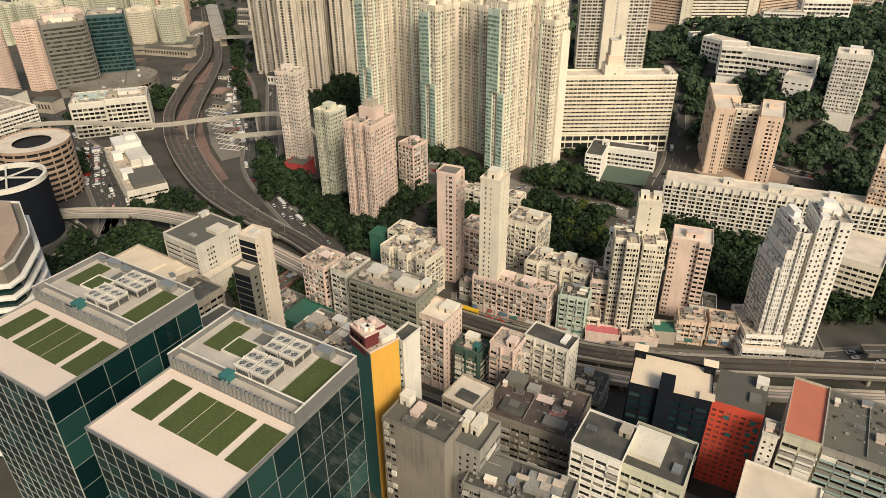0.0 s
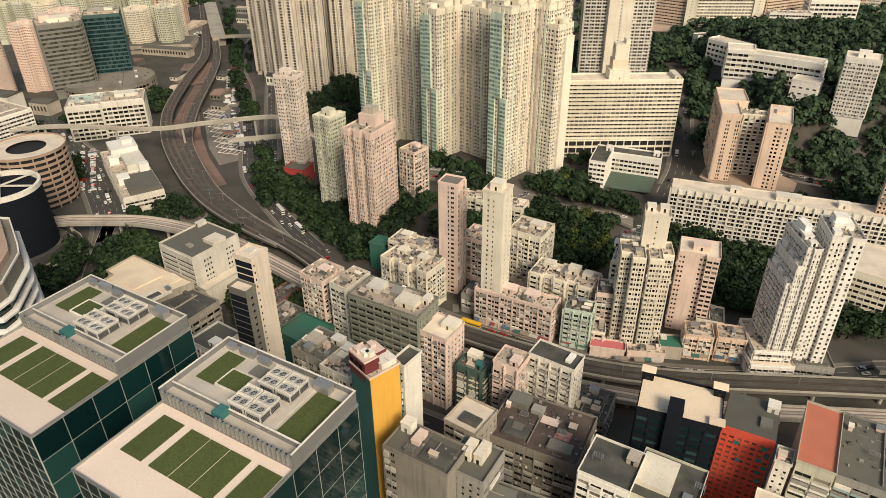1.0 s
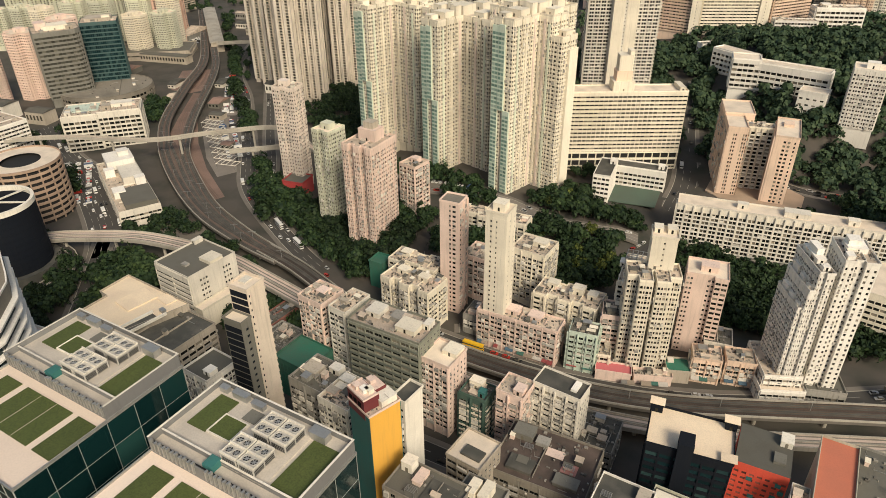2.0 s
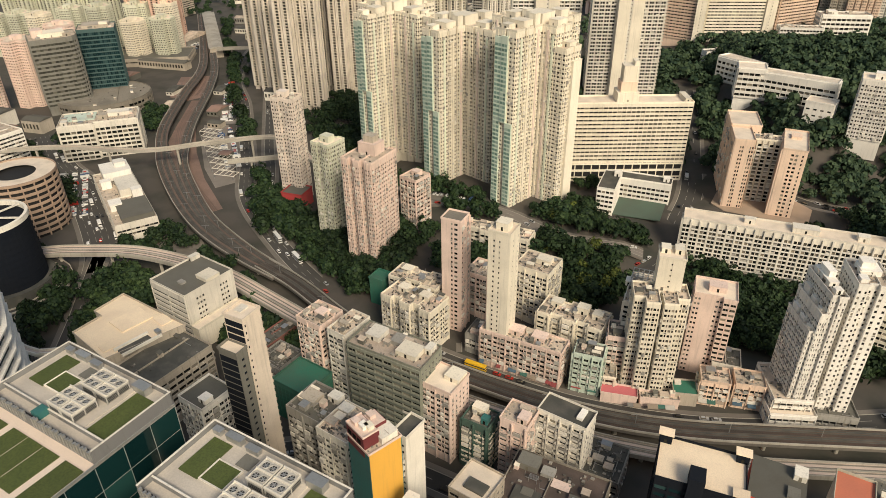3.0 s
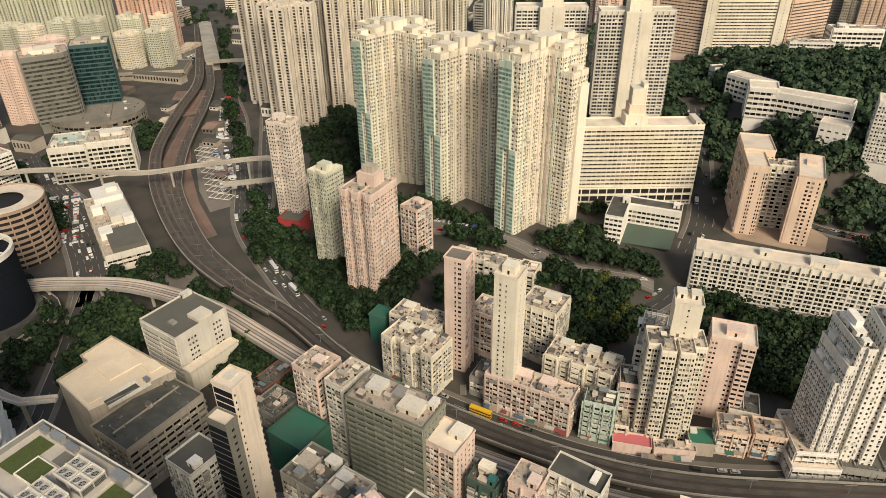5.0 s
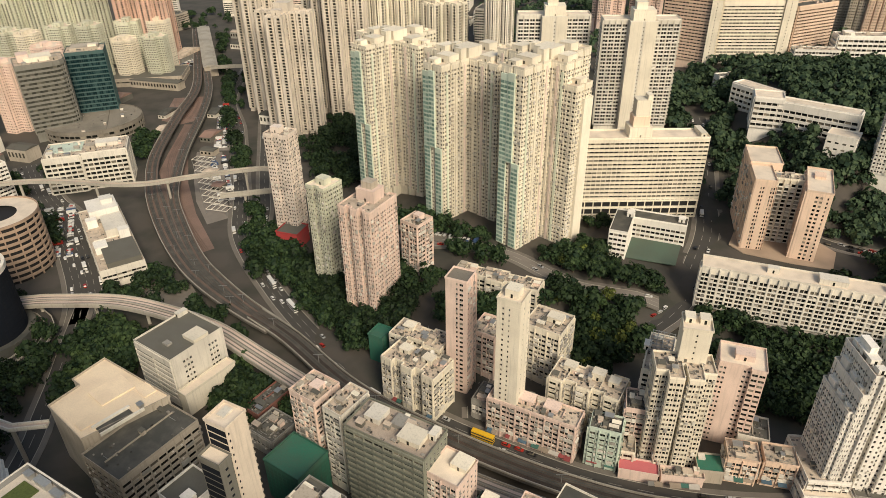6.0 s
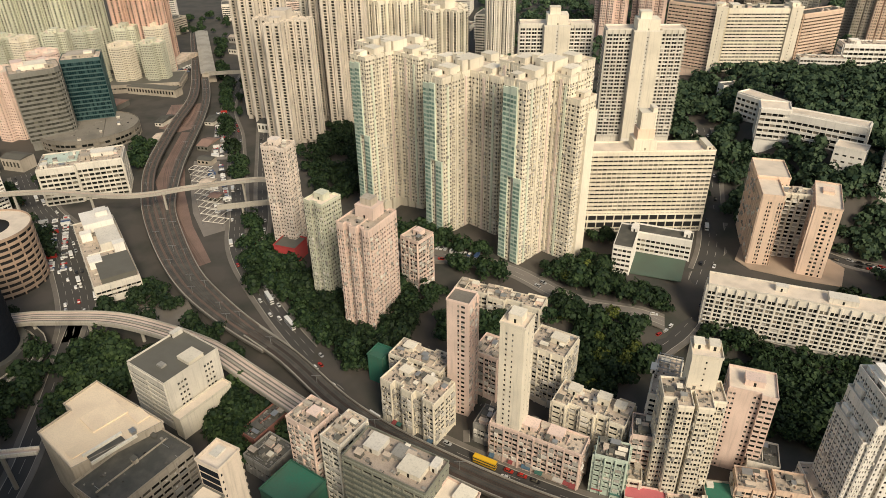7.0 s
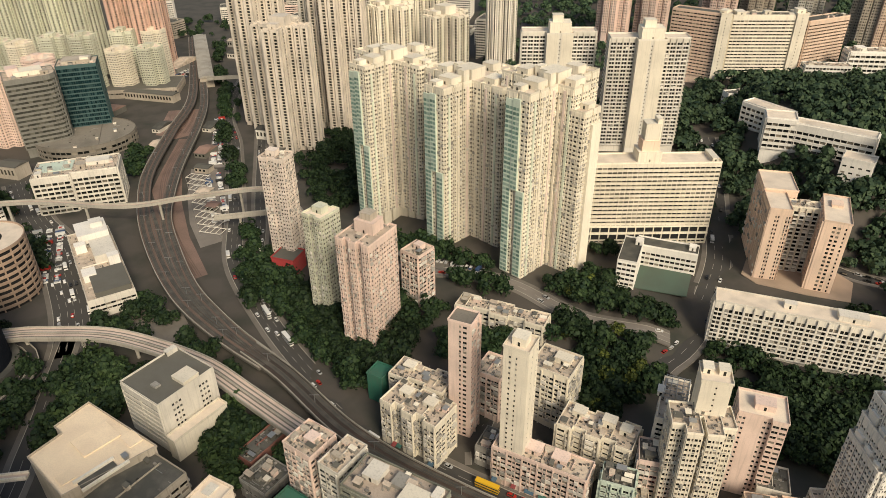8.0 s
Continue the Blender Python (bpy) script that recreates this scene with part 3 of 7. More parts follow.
# elevated road that sweeps in from the left
RAILS.append(deck("elevated_road", [(-420, 330), (-330, 385), (-261, 403), (-232, 405), (-199, 403), (-165, 391), (-134, 375), (-110, 356), (-81, 333), (-60, 318)], 11,
     "pale concrete elevated road with side walls", [13, 13, 13, 13, 13, 13, 13, 13, 12, 10], lanes=2, thick=1.8))
deck("elevated_road", [(-36, 299), (-14, 285), (10, 271), (40, 256.5), (62, 248), (84, 241), (120, 233), (200, 226)], 8.5, "worn pink elevated road beside the railway", 6.5, lanes=2, thick=1.4, body=CONCRETE)
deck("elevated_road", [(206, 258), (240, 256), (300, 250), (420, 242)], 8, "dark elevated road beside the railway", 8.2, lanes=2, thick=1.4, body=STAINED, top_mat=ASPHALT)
# footbridges over the yard
deck("footbridge", [(-420, 530), (-330, 556), (-246, 548), (-200, 562), (-149, 575), (-125, 560), (-100, 520), (-70, 500)], 5.0, "long covered concrete footbridge over the railway", 22, thick=1.0, wall=1.4, category="footbridge", pier_step=7)
deck("footbridge", [(-178, 545), (-160, 549), (-128, 556)], 4.0, "short covered footbridge over the road", 12, thick=0.8, wall=2.2, category="footbridge", top_mat=ROOFPALE)
deck("footbridge", [(-290, 905), (-262, 910), (-225, 912), (-205, 912)], 6.0, "covered footbridge beside the station", 12, thick=0.8, wall=2.4, category="footbridge", top_mat=ROOFPALE)

deck("footbridge", [(-216.5, 299.0), (-200.4, 291.7), (-184.7, 293.8)], 3.6, "pale concrete footbridge to the podium", 22, thick=0.8, wall=1.3, category="footbridge", body=PALE)

ROADS = []
ROADS.append(road("road", [(-260, 1150), (-250, 855), (-210, 717), (-172, 577), (-152, 500), (-113, 430), (-78, 380), (-49, 346), (-22, 323), (6, 304.5), (40, 285.5), (68, 273.5), (108, 263), (150, 259.5), (206, 262), (300, 268), (420, 262)], 11.5, "wide dark asphalt main road beside the railway", lanes=3))
ROADS.append(road("road", [(-214, 1000), (-214, 855), (-188, 740), (-160, 610), (-145, 545), (-139, 500)], 8, "asphalt service road with parked traffic", lanes=2))
ROADS.append(road("road", [(-380, 640), (-331, 569), (-296, 532), (-266, 485), (-242, 446), (-228, 418), (-222, 400)], 24, "six-lane asphalt road beneath the flyover", lanes=6))
ROADS_LEFT = road("road", [(-233, 425), (-222, 378), (-215, 350), (-209, 322), (-204, 300), (-200, 255)], 9, "curving asphalt slip road with pale kerbs", lanes=2)
RAMPS = []
for _r, _z, _a0, _a1 in ((27, 3.2, 100, -60), (35, 5.0, 85, -55)):
    RAMPS.append(deck("ramp", [(-268 + _r * math.cos(radians(_a0 + (_a1 - _a0) * k / 10)), 374 + _r * math.sin(radians(_a0 + (_a1 - _a0) * k / 10))) for k in range(11)], 5.0, "curving concrete ramp round the drum tower", _z, thick=0.8, wall=0.9, pier_step=6, top_mat=ASPHALT, step=5.0, category="ramp"))
ROADS.append(road("road", [(205, 600), (198, 550), (178, 475), (150, 420), (128, 388), (110, 372)], 15, "asphalt hill road past the school", lanes=3))
ROADS.append(road("road", [(-62, 505), (-24.0, 469.0), (-10.0, 461.0), (35.0, 445.0), (63.0, 417.0), (81.0, 404.0), (122, 392)], 8, "narrow pale street at the foot of the towers", lanes=2, mat=ROADPALE))
ROADS.append(road("road", [(12, 316), (14, 340), (30, 365), (60, 380)], 9, "narrow asphalt side street", lanes=2))
ROADS.append(road("road", [(330, 400), (282, 428), (252, 443), (232, 470), (225, 500)], 8, "asphalt lane lined with parked cars", lanes=1))
ROADS.append(road("road", [(-110, 245), (-60, 250), (-30, 243), (10, 222), (50, 200), (100, 170), (160, 140)], 9, "dark narrow street between industrial blocks", lanes=2))


# rail yard at ground level between the two lines, and paved lots
def sheet(name, poly, mat, label, up=0.05, category="paving"):
    m = Mesh()
    m.prism(poly, -0.6, 0)
    x0, y0 = sum(p[0] for p in poly) / len(poly), sum(p[1] for p in poly) / len(poly)
    o = new(name, m.data(name, [mat]))
    o.matrix_basis = pose(0, 0, ground_z(x0, y0) + up)
    return tagged(o, label, category, kind="structure")


sheet("rail_yard", [(-262, 660), (-256, 620), (-232, 572), (-206, 520), (-178, 478), (-168, 486), (-198, 540), (-222, 596), (-244, 664), (-258, 740), (-272, 740)], YARD, "brown ballast rail yard", category="rail yard")
yard = thing("yard_tracks", "rusty tracks lying in the brown rail yard", "railway", 0, 0, 0, kind="structure")
ym = Mesh()
for _o in (-3.4, 0.0, 3.4):
    for _s in (-0.72, 0.72):
        sweep(spline([(-264 + _o, 735, 0.06), (-254 + _o, 655, 0.06), (-232 + _o, 585, 0.06), (-205 + _o, 530, 0.06), (-176 + _o, 484, 0.06)]), [(_s - 0.12, _s + 0.12, 0, 0.22, 0)], ym)
part("rails", ym, RAILSTEEL, yard, kind="stuff")
sheet("paved_yard", [(-236, 665), (-212, 665), (-170, 532), (-184, 522), (-204, 560), (-222, 610)], ROADPALE, "pale concrete goods yard beside the railway")
sheet("paved_yard", [(108, 438), (122, 468), (154, 455), (141, 426)], surface("green_court_paint", (0.10, 0.15, 0.11), stain=0.4, streak=0), "dull green school playground", 0.9)
sheet("paved_yard", [(182, 448), (187, 437), (212, 424), (234, 416), (246, 436), (236, 462), (196, 472)], surface("tan_paving", (0.40, 0.30, 0.22), stain=0.4, streak=0), "tan paved estate court", 0.4)
for _i in range(9):
    _t = _i / 8
    cf = thing("canopy_frame", "pale steel canopy frame in the goods yard", "canopy", -222 + 42 * _t, 640 - 98 * _t, 0, -16, "goods yard canopies")
    m = Mesh()
    for k in range(5):
        m.box(-9 + k * 4.5 - 0.18, -9 + k * 4.5 + 0.18, -4.4, 4.4, 3.6, 3.9)
    m.box(-9.2, 9.2, -4.5, -4.1, 3.61, 4.0)
    m.box(-9.2, 9.2, 4.1, 4.5, 3.61, 4.0)
    part("roof_frame", m, PALE, cf)
    for sx in (-9, 9):
        for sy in (-4.3, 4.3):
            m = Mesh()
            m.box(sx - 0.15, sx + 0.15, sy - 0.15, sy + 0.15, 0, 3.7)
            part("post", m, METAL, cf)


# ---- facade styles ----
TOWER = Style([(1.5, 0.8), (0.5, 0.0), (1.9, 0.84), (0.9, 0.4), (0.4, 0.0), (1.7, 0.82)], fh=2.8, sill=1.1, wh=1.4, proud=0.35, ac=0.4, fin=0.3, cage=0.12, ledge=0.2)
TOWER2 = Style([(2.2, 0.62), (0.5, 0.0), (1.7, 0.66), (1.7, 0.66)], fh=2.8, sill=1.0, wh=1.4, proud=0.4, ac=0.4, fin=0.35, cage=0.12, ledge=0.15)
RIBBED = Style([(2.2, 0.0), (3.0, 0.96)], fh=2.8, sill=0.75, wh=1.95, proud=1.3, fin=0.25, ledge=-0.7)
TENEMENT = Style([(2.4, 0.84), (1.7, 0.74), (2.8, 0.86), (0.6, 0.0)], fh=2.9, sill=0.85, wh=1.55, proud=0.35, base=3.6, ac=0.6, fin=0.5, cage=0.42)
TENEMENT2 = Style([(3.2, 0.8), (1.5, 0.4), (0.5, 0.0)], fh=3.0, sill=0.95, wh=1.6, proud=0.45, base=3.6, ac=0.5, balcony=0.8, fin=0.8, cage=0.3)
RIBBON = Style([(2.9, 0.93)], fh=3.2, sill=1.05, wh=1.6, proud=0.6, base=3.5, ac=0.3)
FACTORY = Style([(4.2, 0.86)], fh=3.6, sill=1.2, wh=1.8, proud=0.5, base=4.0, ac=0.7, cage=0.12)
BALCONY = Style([(2.1, 0.82), (2.1, 0.82), (1.0, 0.0)], fh=2.85, sill=0.3, wh=2.1, proud=0.3, balcony=0.9, fin=0.9, cage=0.12)
GALLERY = Style([(3.3, 0.92)], fh=3.0, sill=1.2, wh=1.35, proud=0.9)
SCHOOLGAL = Style([(4.2, 0.9)], fh=4.1, sill=1.35, wh=2.2, proud=1.2)
SCHOOL = Style([(3.0, 0.85)], fh=3.4, sill=1.1, wh=1.7, proud=0.45)
GRIDWALL = Style([(4.6, 0.86)], fh=3.9, sill=0.9, wh=2.5, proud=1.3)
SMALLWIN = Style([(2.9, 0.34)], fh=2.9, sill=1.1, wh=1.05, proud=0.15, ac=0.15)
NAVYWALL = Style([(4.6, 0.86)], fh=3.6, sill=0.9, wh=2.0, proud=0.5, base=4.0)
TINY = Style([(1.8, 0.0), (1.4, 0.62), (1.2, 0.5), (1.6, 0.4)], fh=2.85, sill=1.05, wh=1.0, proud=0.12)
SHADED = Style([(4.4, 0.92)], fh=3.3, sill=0.9, wh=2.15, proud=0.9, base=4.0, ac=0.2, balcony=0.6, cage=0.04)
PINKFRONT = Style([(4.4, 0.0), (1.6, 0.5), (2.6, 0.62), (1.2, 0.0)], fh=2.85, sill=0.95, wh=1.35, proud=0.2, ac=0.25)
WINGS = Style([(1.9, 0.74), (1.4, 0.62)], fh=2.85, sill=0.95, wh=1.5, proud=0.4, ac=0.2, cage=0.06)
PLAIN = None


def cross(l, a):
    """A cruciform plan with arms of half length l and width a."""
    h = a / 2
    return [(-h, -l), (h, -l), (h, -h), (l, -h), (l, h), (h, h), (h, l), (-h, l), (-h, h), (-l, h), (-l, -h), (-h, -h)]


def notched(poly, w=1.7, d=2.2, every=8.0):
    """The outline with narrow slots cut into its longer sides."""
    out, k = [], len(poly)
    for i in range(k):
        a, b = Vector(poly[i]), Vector(poly[(i + 1) % k])
        L = (b - a).length
        u = (b - a) / L
        n = Vector((-u.y, u.x))
        out.append(tuple(a))
        q = int(L / every)
        for j in range(1, q + 1 if L / every > q + 0.6 else q):
            c = a + u * L * j / (q + 1 if L / every > q + 0.6 else q)
            out += [tuple(c - u * w / 2), tuple(c - u * w / 2 + n * d), tuple(c + u * w / 2 + n * d), tuple(c + u * w / 2)]
    return out


def ragged(w, d, bite=2.5, n=2):
    """A rectangle whose long sides step in at n light wells."""
    pts, s = [], w / (2 * n + 1)
    for k in range(2 * n + 1):
        y = -d / 2 + (bite if k % 2 else 0)
        pts += [(-w / 2 + k * s, y), (-w / 2 + (k + 1) * s, y)]
    for k in range(2 * n, -1, -1):
        y = d / 2 - (bite if k % 2 else 0)
        pts += [(-w / 2 + (k + 1) * s, y), (-w / 2 + k * s, y)]
    return pts


CHILLER = surface("grey_chiller_casing", (0.52, 0.50, 0.46), rough=0.55, stain=0.35, streak=0.3)


def chiller(x, y, z, rot):
    """A frame of coils with four roof fans in two rows and raised bars between them."""
    c = thing("rooftop_chiller", "pale metal rooftop chiller with four round fans", "chiller", x, y, z, rot, "office rooftop chillers")
    m = Mesh()
    m.box(-3.7, 3.7, -2.5, 2.5, 2.3, 2.9)
    for sx in (-3.7, -0.15, 3.4):
        for sy in (-2.5, 2.2):
            m.box(sx, sx + 0.3, sy, sy + 0.3, 0, 2.3)
    m.box(-0.15, 0.15, -2.2, 2.2, 0.02, 2.3)
    part("casing", m, CHILLER, c)
    m = Mesh()
    for sx in (-3.7, -0.18, 3.34):
        m.box(sx, sx + 0.36, -2.6, 2.6, 2.9, 3.5)
    for sy in (-2.6, 2.35):
        m.box(-3.34, 3.34, sy, sy + 0.25, 2.9, 3.2)
    part("lifting_frame", m, PALE, c)
    # black block paints the shade behind the coil grilles
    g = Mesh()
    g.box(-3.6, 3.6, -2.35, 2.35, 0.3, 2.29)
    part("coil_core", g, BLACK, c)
    g = Mesh()
    for k in range(4):
        for q in (-2.42, 2.35):
            g.box(-3.6, 3.6, q, q + 0.07, 0.5 + k * 0.48, 0.6 + k * 0.48)
        for q in (-3.65, 3.58):
            g.box(q, q + 0.07, -2.3, 2.3, 0.5 + k * 0.48, 0.6 + k * 0.48)
    part("grilles", g, METAL, c, kind="stuff")
    for s in (-1.78, 1.78):
        for e in (-1.15, 1.15):
            p = part("fan_cowl", ring([(s + a, e + b) for a, b in circle(1.08, 18)], [(s + a, e + b) for a, b in circle(0.94, 18)], 2.9, 3.25), CHILLER, c)
            # black disc paints the shade down inside the fan cowl
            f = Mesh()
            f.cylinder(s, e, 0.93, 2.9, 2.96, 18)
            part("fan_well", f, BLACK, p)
            f = Mesh()
            f.cylinder(s, e, 0.25, 3.0, 3.12, 10)
            for k in range(3):
                a = k * math.pi / 3
                f.frame_box((s, e), (math.cos(a), math.sin(a)), (-math.sin(a), math.cos(a)), -0.88, 0.88, -0.13, 0.13, 3.0, 3.06)
            part("fan", f, METAL, p)
    return c


def office(x, y, rot, z1=98.7, zp=104.0):
    """A glass office tower with a paved garden roof and a raised plant deck behind louvred screens."""
    W, D = 45.4, 51.0
    b = thing("office_tower", "dark green glass office tower with a garden roof and plant deck", "office building", x, y, -1, rot, "glass office towers")
    core = Mesh()
    core.box(-W / 2, W / 2, -D / 2, D / 2, 0, z1)
    part("wall", core, CURTAIN, b)
    bars, panes = Mesh(), Mesh()
    sides = [((-W / 2, -D / 2), (1, 0), (0, -1), W), ((W / 2, -D / 2), (0, 1), (1, 0), D), ((W / 2, D / 2), (-1, 0), (0, 1), W), ((-W / 2, D / 2), (0, -1), (-1, 0), D)]
    pane = {}
    for si, (o, u, n, L) in enumerate(sides):
        wide = si in (1, 3)
        FH, BW = (8.6, 8.5) if wide else (4.3, 4.54)
        k = round(L / BW)
        bw = L / k
        rows = int(z1 / FH)
        for i in range(k + 1):
            bars.frame_box(o, u, n, i * bw - 0.05, i * bw + 0.05, 0.0, 0.2, 0, z1)
        for j in range(rows + 1):
            bars.frame_box(o, u, n, 0, L, 0.0, 0.16, z1 - j * FH - 0.10, z1 - j * FH)
        for j in range(rows):
            for i in range(k):
                zt = z1 - j * FH - 0.16
                s0, s1 = i * bw + 0.07, (i + 1) * bw - 0.07
                if j < (5 if wide else 10) and si in (0, 1):
                    key = (round(bw, 3), si)
                    if key not in pane:
                        pm = Mesh()
                        pm.box(-(bw - 0.14) / 2, (bw - 0.14) / 2, -0.09, -0.03, 0, FH - 0.16)
                        pane[key] = pm.data("pane", [CURTAINO])
                    c = (s0 + s1) / 2
                    part("pane", pane[key], None, b, at=pose(o[0] + u[0] * c, o[1] + u[1] * c, zt - FH + 0.16, 0, 0, math.degrees(math.atan2(u[1], u[0]))))
                else:
                    p = [(o[0] + u[0] * s + n[0] * 0.06, o[1] + u[1] * s + n[1] * 0.06) for s in (s0, s1)]
                    panes.quad((*p[0], zt - FH + 0.16), (*p[1], zt - FH + 0.16), (*p[1], zt), (*p[0], zt))
    part("panes", panes, CURTAIN, b, "lower curtain wall panes", kind="stuff")
    part("mullions", bars, surface("mullion_paint", (0.40, 0.41, 0.38), rough=0.5, stain=0.1, streak=0.1), b, "pale metal curtain wall grid", kind="stuff")
    roof = Mesh()
    roof.box(-W / 2, W / 2, -D / 2, D / 2, z1, z1 + 0.3)
    part("roof", roof, PAVEPINK, b)
    part("parapet", parapet(rect(W, D), z1 + 0.1, 0.9, 0.3, 0.25), METAL, b)
    # lawns on the lower roof
    for x0, x1 in ((-18.5, -11.0), (-8.3, 12.0), (14.5, 21.8)):
        g = Mesh()
        g.box(x0, x1, -D / 2 + 9.8, -2.3, z1 + 0.3, z1 + 0.55)
        part("lawn", g, LAWN, b)
        if x1 - x0 > 15:
            ln = Mesh()
            for t in (1.0 / 3, 2.0 / 3):
                xx = x0 + (x1 - x0) * t
                ln.box(xx - 0.06, xx + 0.06, -D / 2 + 9.8, -2.3, z1 + 0.55, z1 + 0.58)
            part("path_edging", ln, ROOFPALE, b)
    # raised plant deck at the back with its louvre screen
    y0, y1 = 0.6, D / 2 - 0.05
    ph = Mesh()
    ph.box(-W / 2 + 0.05, W / 2 - 0.05, y0 + 4.2, y1, z1 + 0.3, zp - 1.8)
    part("plant_deck", ph, DECKPALE, b)
    for bx in ((-W / 2, W / 2, y0 + 4.0, y0 + 4.25, z1 + 0.3, zp - 0.6), (-W / 2, W / 2, y1 - 0.25, y1 + 0.02, z1 + 0.3, zp), (-W / 2, -W / 2 + 0.25, y0, y1, z1 + 0.31, zp + 0.02), (W / 2 - 0.25, W / 2, y0, y1, z1 + 0.31, zp + 0.02), (-W / 2 + 0.25, W / 2 - 0.25, y0, y0 + 0.25, z1 + 0.3, z1 + 4.3)):
        sc = Mesh()
        sc.box(*bx)
        part("screen_wall", sc, SCREEN, b)
    led = Mesh()
    led.box(-W / 2 + 0.25, W / 2 - 0.25, y0 + 0.25, y0 + 4.0, z1 + 0.3, z1 + 3.0)
    part("ledge", led, DECKPALE, b)
    # solid black box put in as the shade between the louvre fins
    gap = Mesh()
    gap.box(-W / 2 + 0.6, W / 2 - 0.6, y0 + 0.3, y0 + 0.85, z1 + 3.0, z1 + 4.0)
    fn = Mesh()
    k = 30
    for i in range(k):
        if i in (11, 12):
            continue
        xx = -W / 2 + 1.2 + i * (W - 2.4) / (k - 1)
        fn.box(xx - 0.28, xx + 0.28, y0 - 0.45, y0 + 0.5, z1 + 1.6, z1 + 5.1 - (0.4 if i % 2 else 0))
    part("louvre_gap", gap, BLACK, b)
    part("louvre_fins", fn, METAL, b, "row of upright metal louvre fins", kind="stuff")
    tv = Mesh()
    tv.box(-4.6, -1.6, y0 + 1.0, y0 + 4.4, z1 + 3.0, zp - 0.2)
    part("vent_box", tv, TEAL, b, "teal tarpaulin-covered vent box")
    cop = Mesh()
    zt = zp + 0.03
    cop.box(-W / 2 + 0.41, W / 2 - 0.41, y0 + 3.9, y0 + 4.4, zp - 0.6, zp - 0.45)
    cop.box(-W / 2 - 0.12, W / 2 + 0.12, y1 - 0.35, y1 + 0.12, zp, zt + 0.12)
    cop.box(-W / 2 - 0.12, -W / 2 + 0.4, y0, y1, zt, zt + 0.15)
    cop.box(W / 2 - 0.4, W / 2 + 0.12, y0, y1, zt, zt + 0.15)
    part("coping", cop, PALE, b)
    zd = zp - 1.8
    for x0, x1, ya, yb in ((-19.5, -13.0, 10.0, 22.0), (-12.5, -5.0, 10.6, 17.0), (13.2, 21.8, 5.2, 21.5)):
        g = Mesh()
        g.box(x0, x1, ya, yb, zd, zd + 0.3)
        part("lawn", g, LAWN, b)
    kb = Mesh()
    for x0, x1, ya, yb in ((-12.8, -4.7, 10.3, 10.6), (-12.8, -4.7, 17.0, 17.3), (-12.8, -12.5, 10.6, 17.0), (-5.0, -4.7, 10.6, 17.0)):
        kb.box(x0, x1, ya, yb, zd, zd + 0.55)
    part("planter_kerb", kb, PALE, b)
    pit = Mesh()
    pit.box(-8.2, -3.8, 18.0, 22.0, zd, zd + 0.25)
    part("skylight", pit, DARKGREY, b)
    pad = Mesh()
    pad.box(-2.8, 12.0, 4.6, 22.2, zd, zd + 0.35)
    part("chiller_plinth", pad, DECKPALE, b)
    for bx, by, bw, bd, bh in ((-19.5, 23.6, 2.6, 1.6, 1.6), (-13.5, 23.7, 5.0, 1.8, 1.9), (-7.0, 23.4, 4.0, 1.6, 1.5), (14.0, 23.0, 5.0, 2.6, 2.4)):
        m = Mesh()
        m.box(bx - bw / 2, bx + bw / 2, by - bd / 2, by + bd / 2, zd, zd + bh)
        m.box(bx - bw / 2 - 0.15, bx + bw / 2 + 0.15, by - bd / 2 - 0.15, by + bd / 2 + 0.15, zd + bh, zd + bh + 0.15)
        part("plant_box", m, METAL, b)
    c, s = math.cos(radians(rot)), math.sin(radians(rot))
    for lx, ly in ((0.6, 8.8), (6.3, 8.8), (2.2, 18.0), (7.9, 18.0)):
        chiller(x + c * lx - s * ly, y + s * lx + c * ly, zd - 1 + 0.35, rot + 90)
    return b


office(-56.1, 131.7, -30.5)
office(-110.7, 165.3, -30.5)

# ---- near blocks ----
building("silver_tower", "slim pale concrete tower with a blank side", "tower", -71.0, 221.6, 0, 97, -28, rect(8.4, 8.4), [Style([(7.4, 0.94)], fh=3.0, sill=0.3, wh=2.5, proud=0.12), Style([(1.6, 0.42), (6.5, 0.0), (1.0, 0.0)], fh=3.0, sill=1.1, wh=1.0, proud=0.12), Style([(2.2, 0.6)], fh=3, sill=0.4, wh=1.8, proud=0.2, balcony=0.7), PLAIN], STONE, ROOFPALE, boxes=((-1, 1, 3, 4, 0.6, "roof_slab", PALE),), seed=2, glass=NAVY)
building("silver_tower_annex", "dark glazed lower front of the slim tower", "tower", -74.4, 215.6, 0, 86, -28, rect(8.2, 4.9), [Style([(8.0, 0.97)], fh=3.0, sill=0.25, wh=2.6, proud=0.12), Style([(4.4, 0.25)], fh=3.0, sill=1.1, wh=1.0, proud=0.12), PLAIN, Style([(4.4, 0.9)], fh=3.0, sill=0.25, wh=2.6, proud=0.12)], DARKGREY, ROOFPALE, seed=3, glass=bpy.data.materials["dark_navy_cladding"])
building("flatted_factory", "white flatted factory with dark flat roof", "factory building", -141.7, 348.1, 0, 30, -34.5, rect(29, 31.5), [Style([(14.5, 0.985)], fh=3.3, sill=1.3, wh=1.6, proud=0.8, base=3.5), Style([(6.0, 0.0), (2.0, 0.6), (2.0, 0.6), (2.0, 0.6), (4.0, 0.0)], fh=3.3, sill=1.2, wh=1.4, proud=0.3, base=3.5), RIBBON, RIBBON], PALE, ROOFGREY, near=True, boxes=((9, 4, 9, 9, 2.0, "plant_room", CREAM), (2, -8, 4, 3, 1.2, "roof_shed", GREY), (-13, 12, 3, 6, 2.5, "stair_housing", PALE)), seed=4)
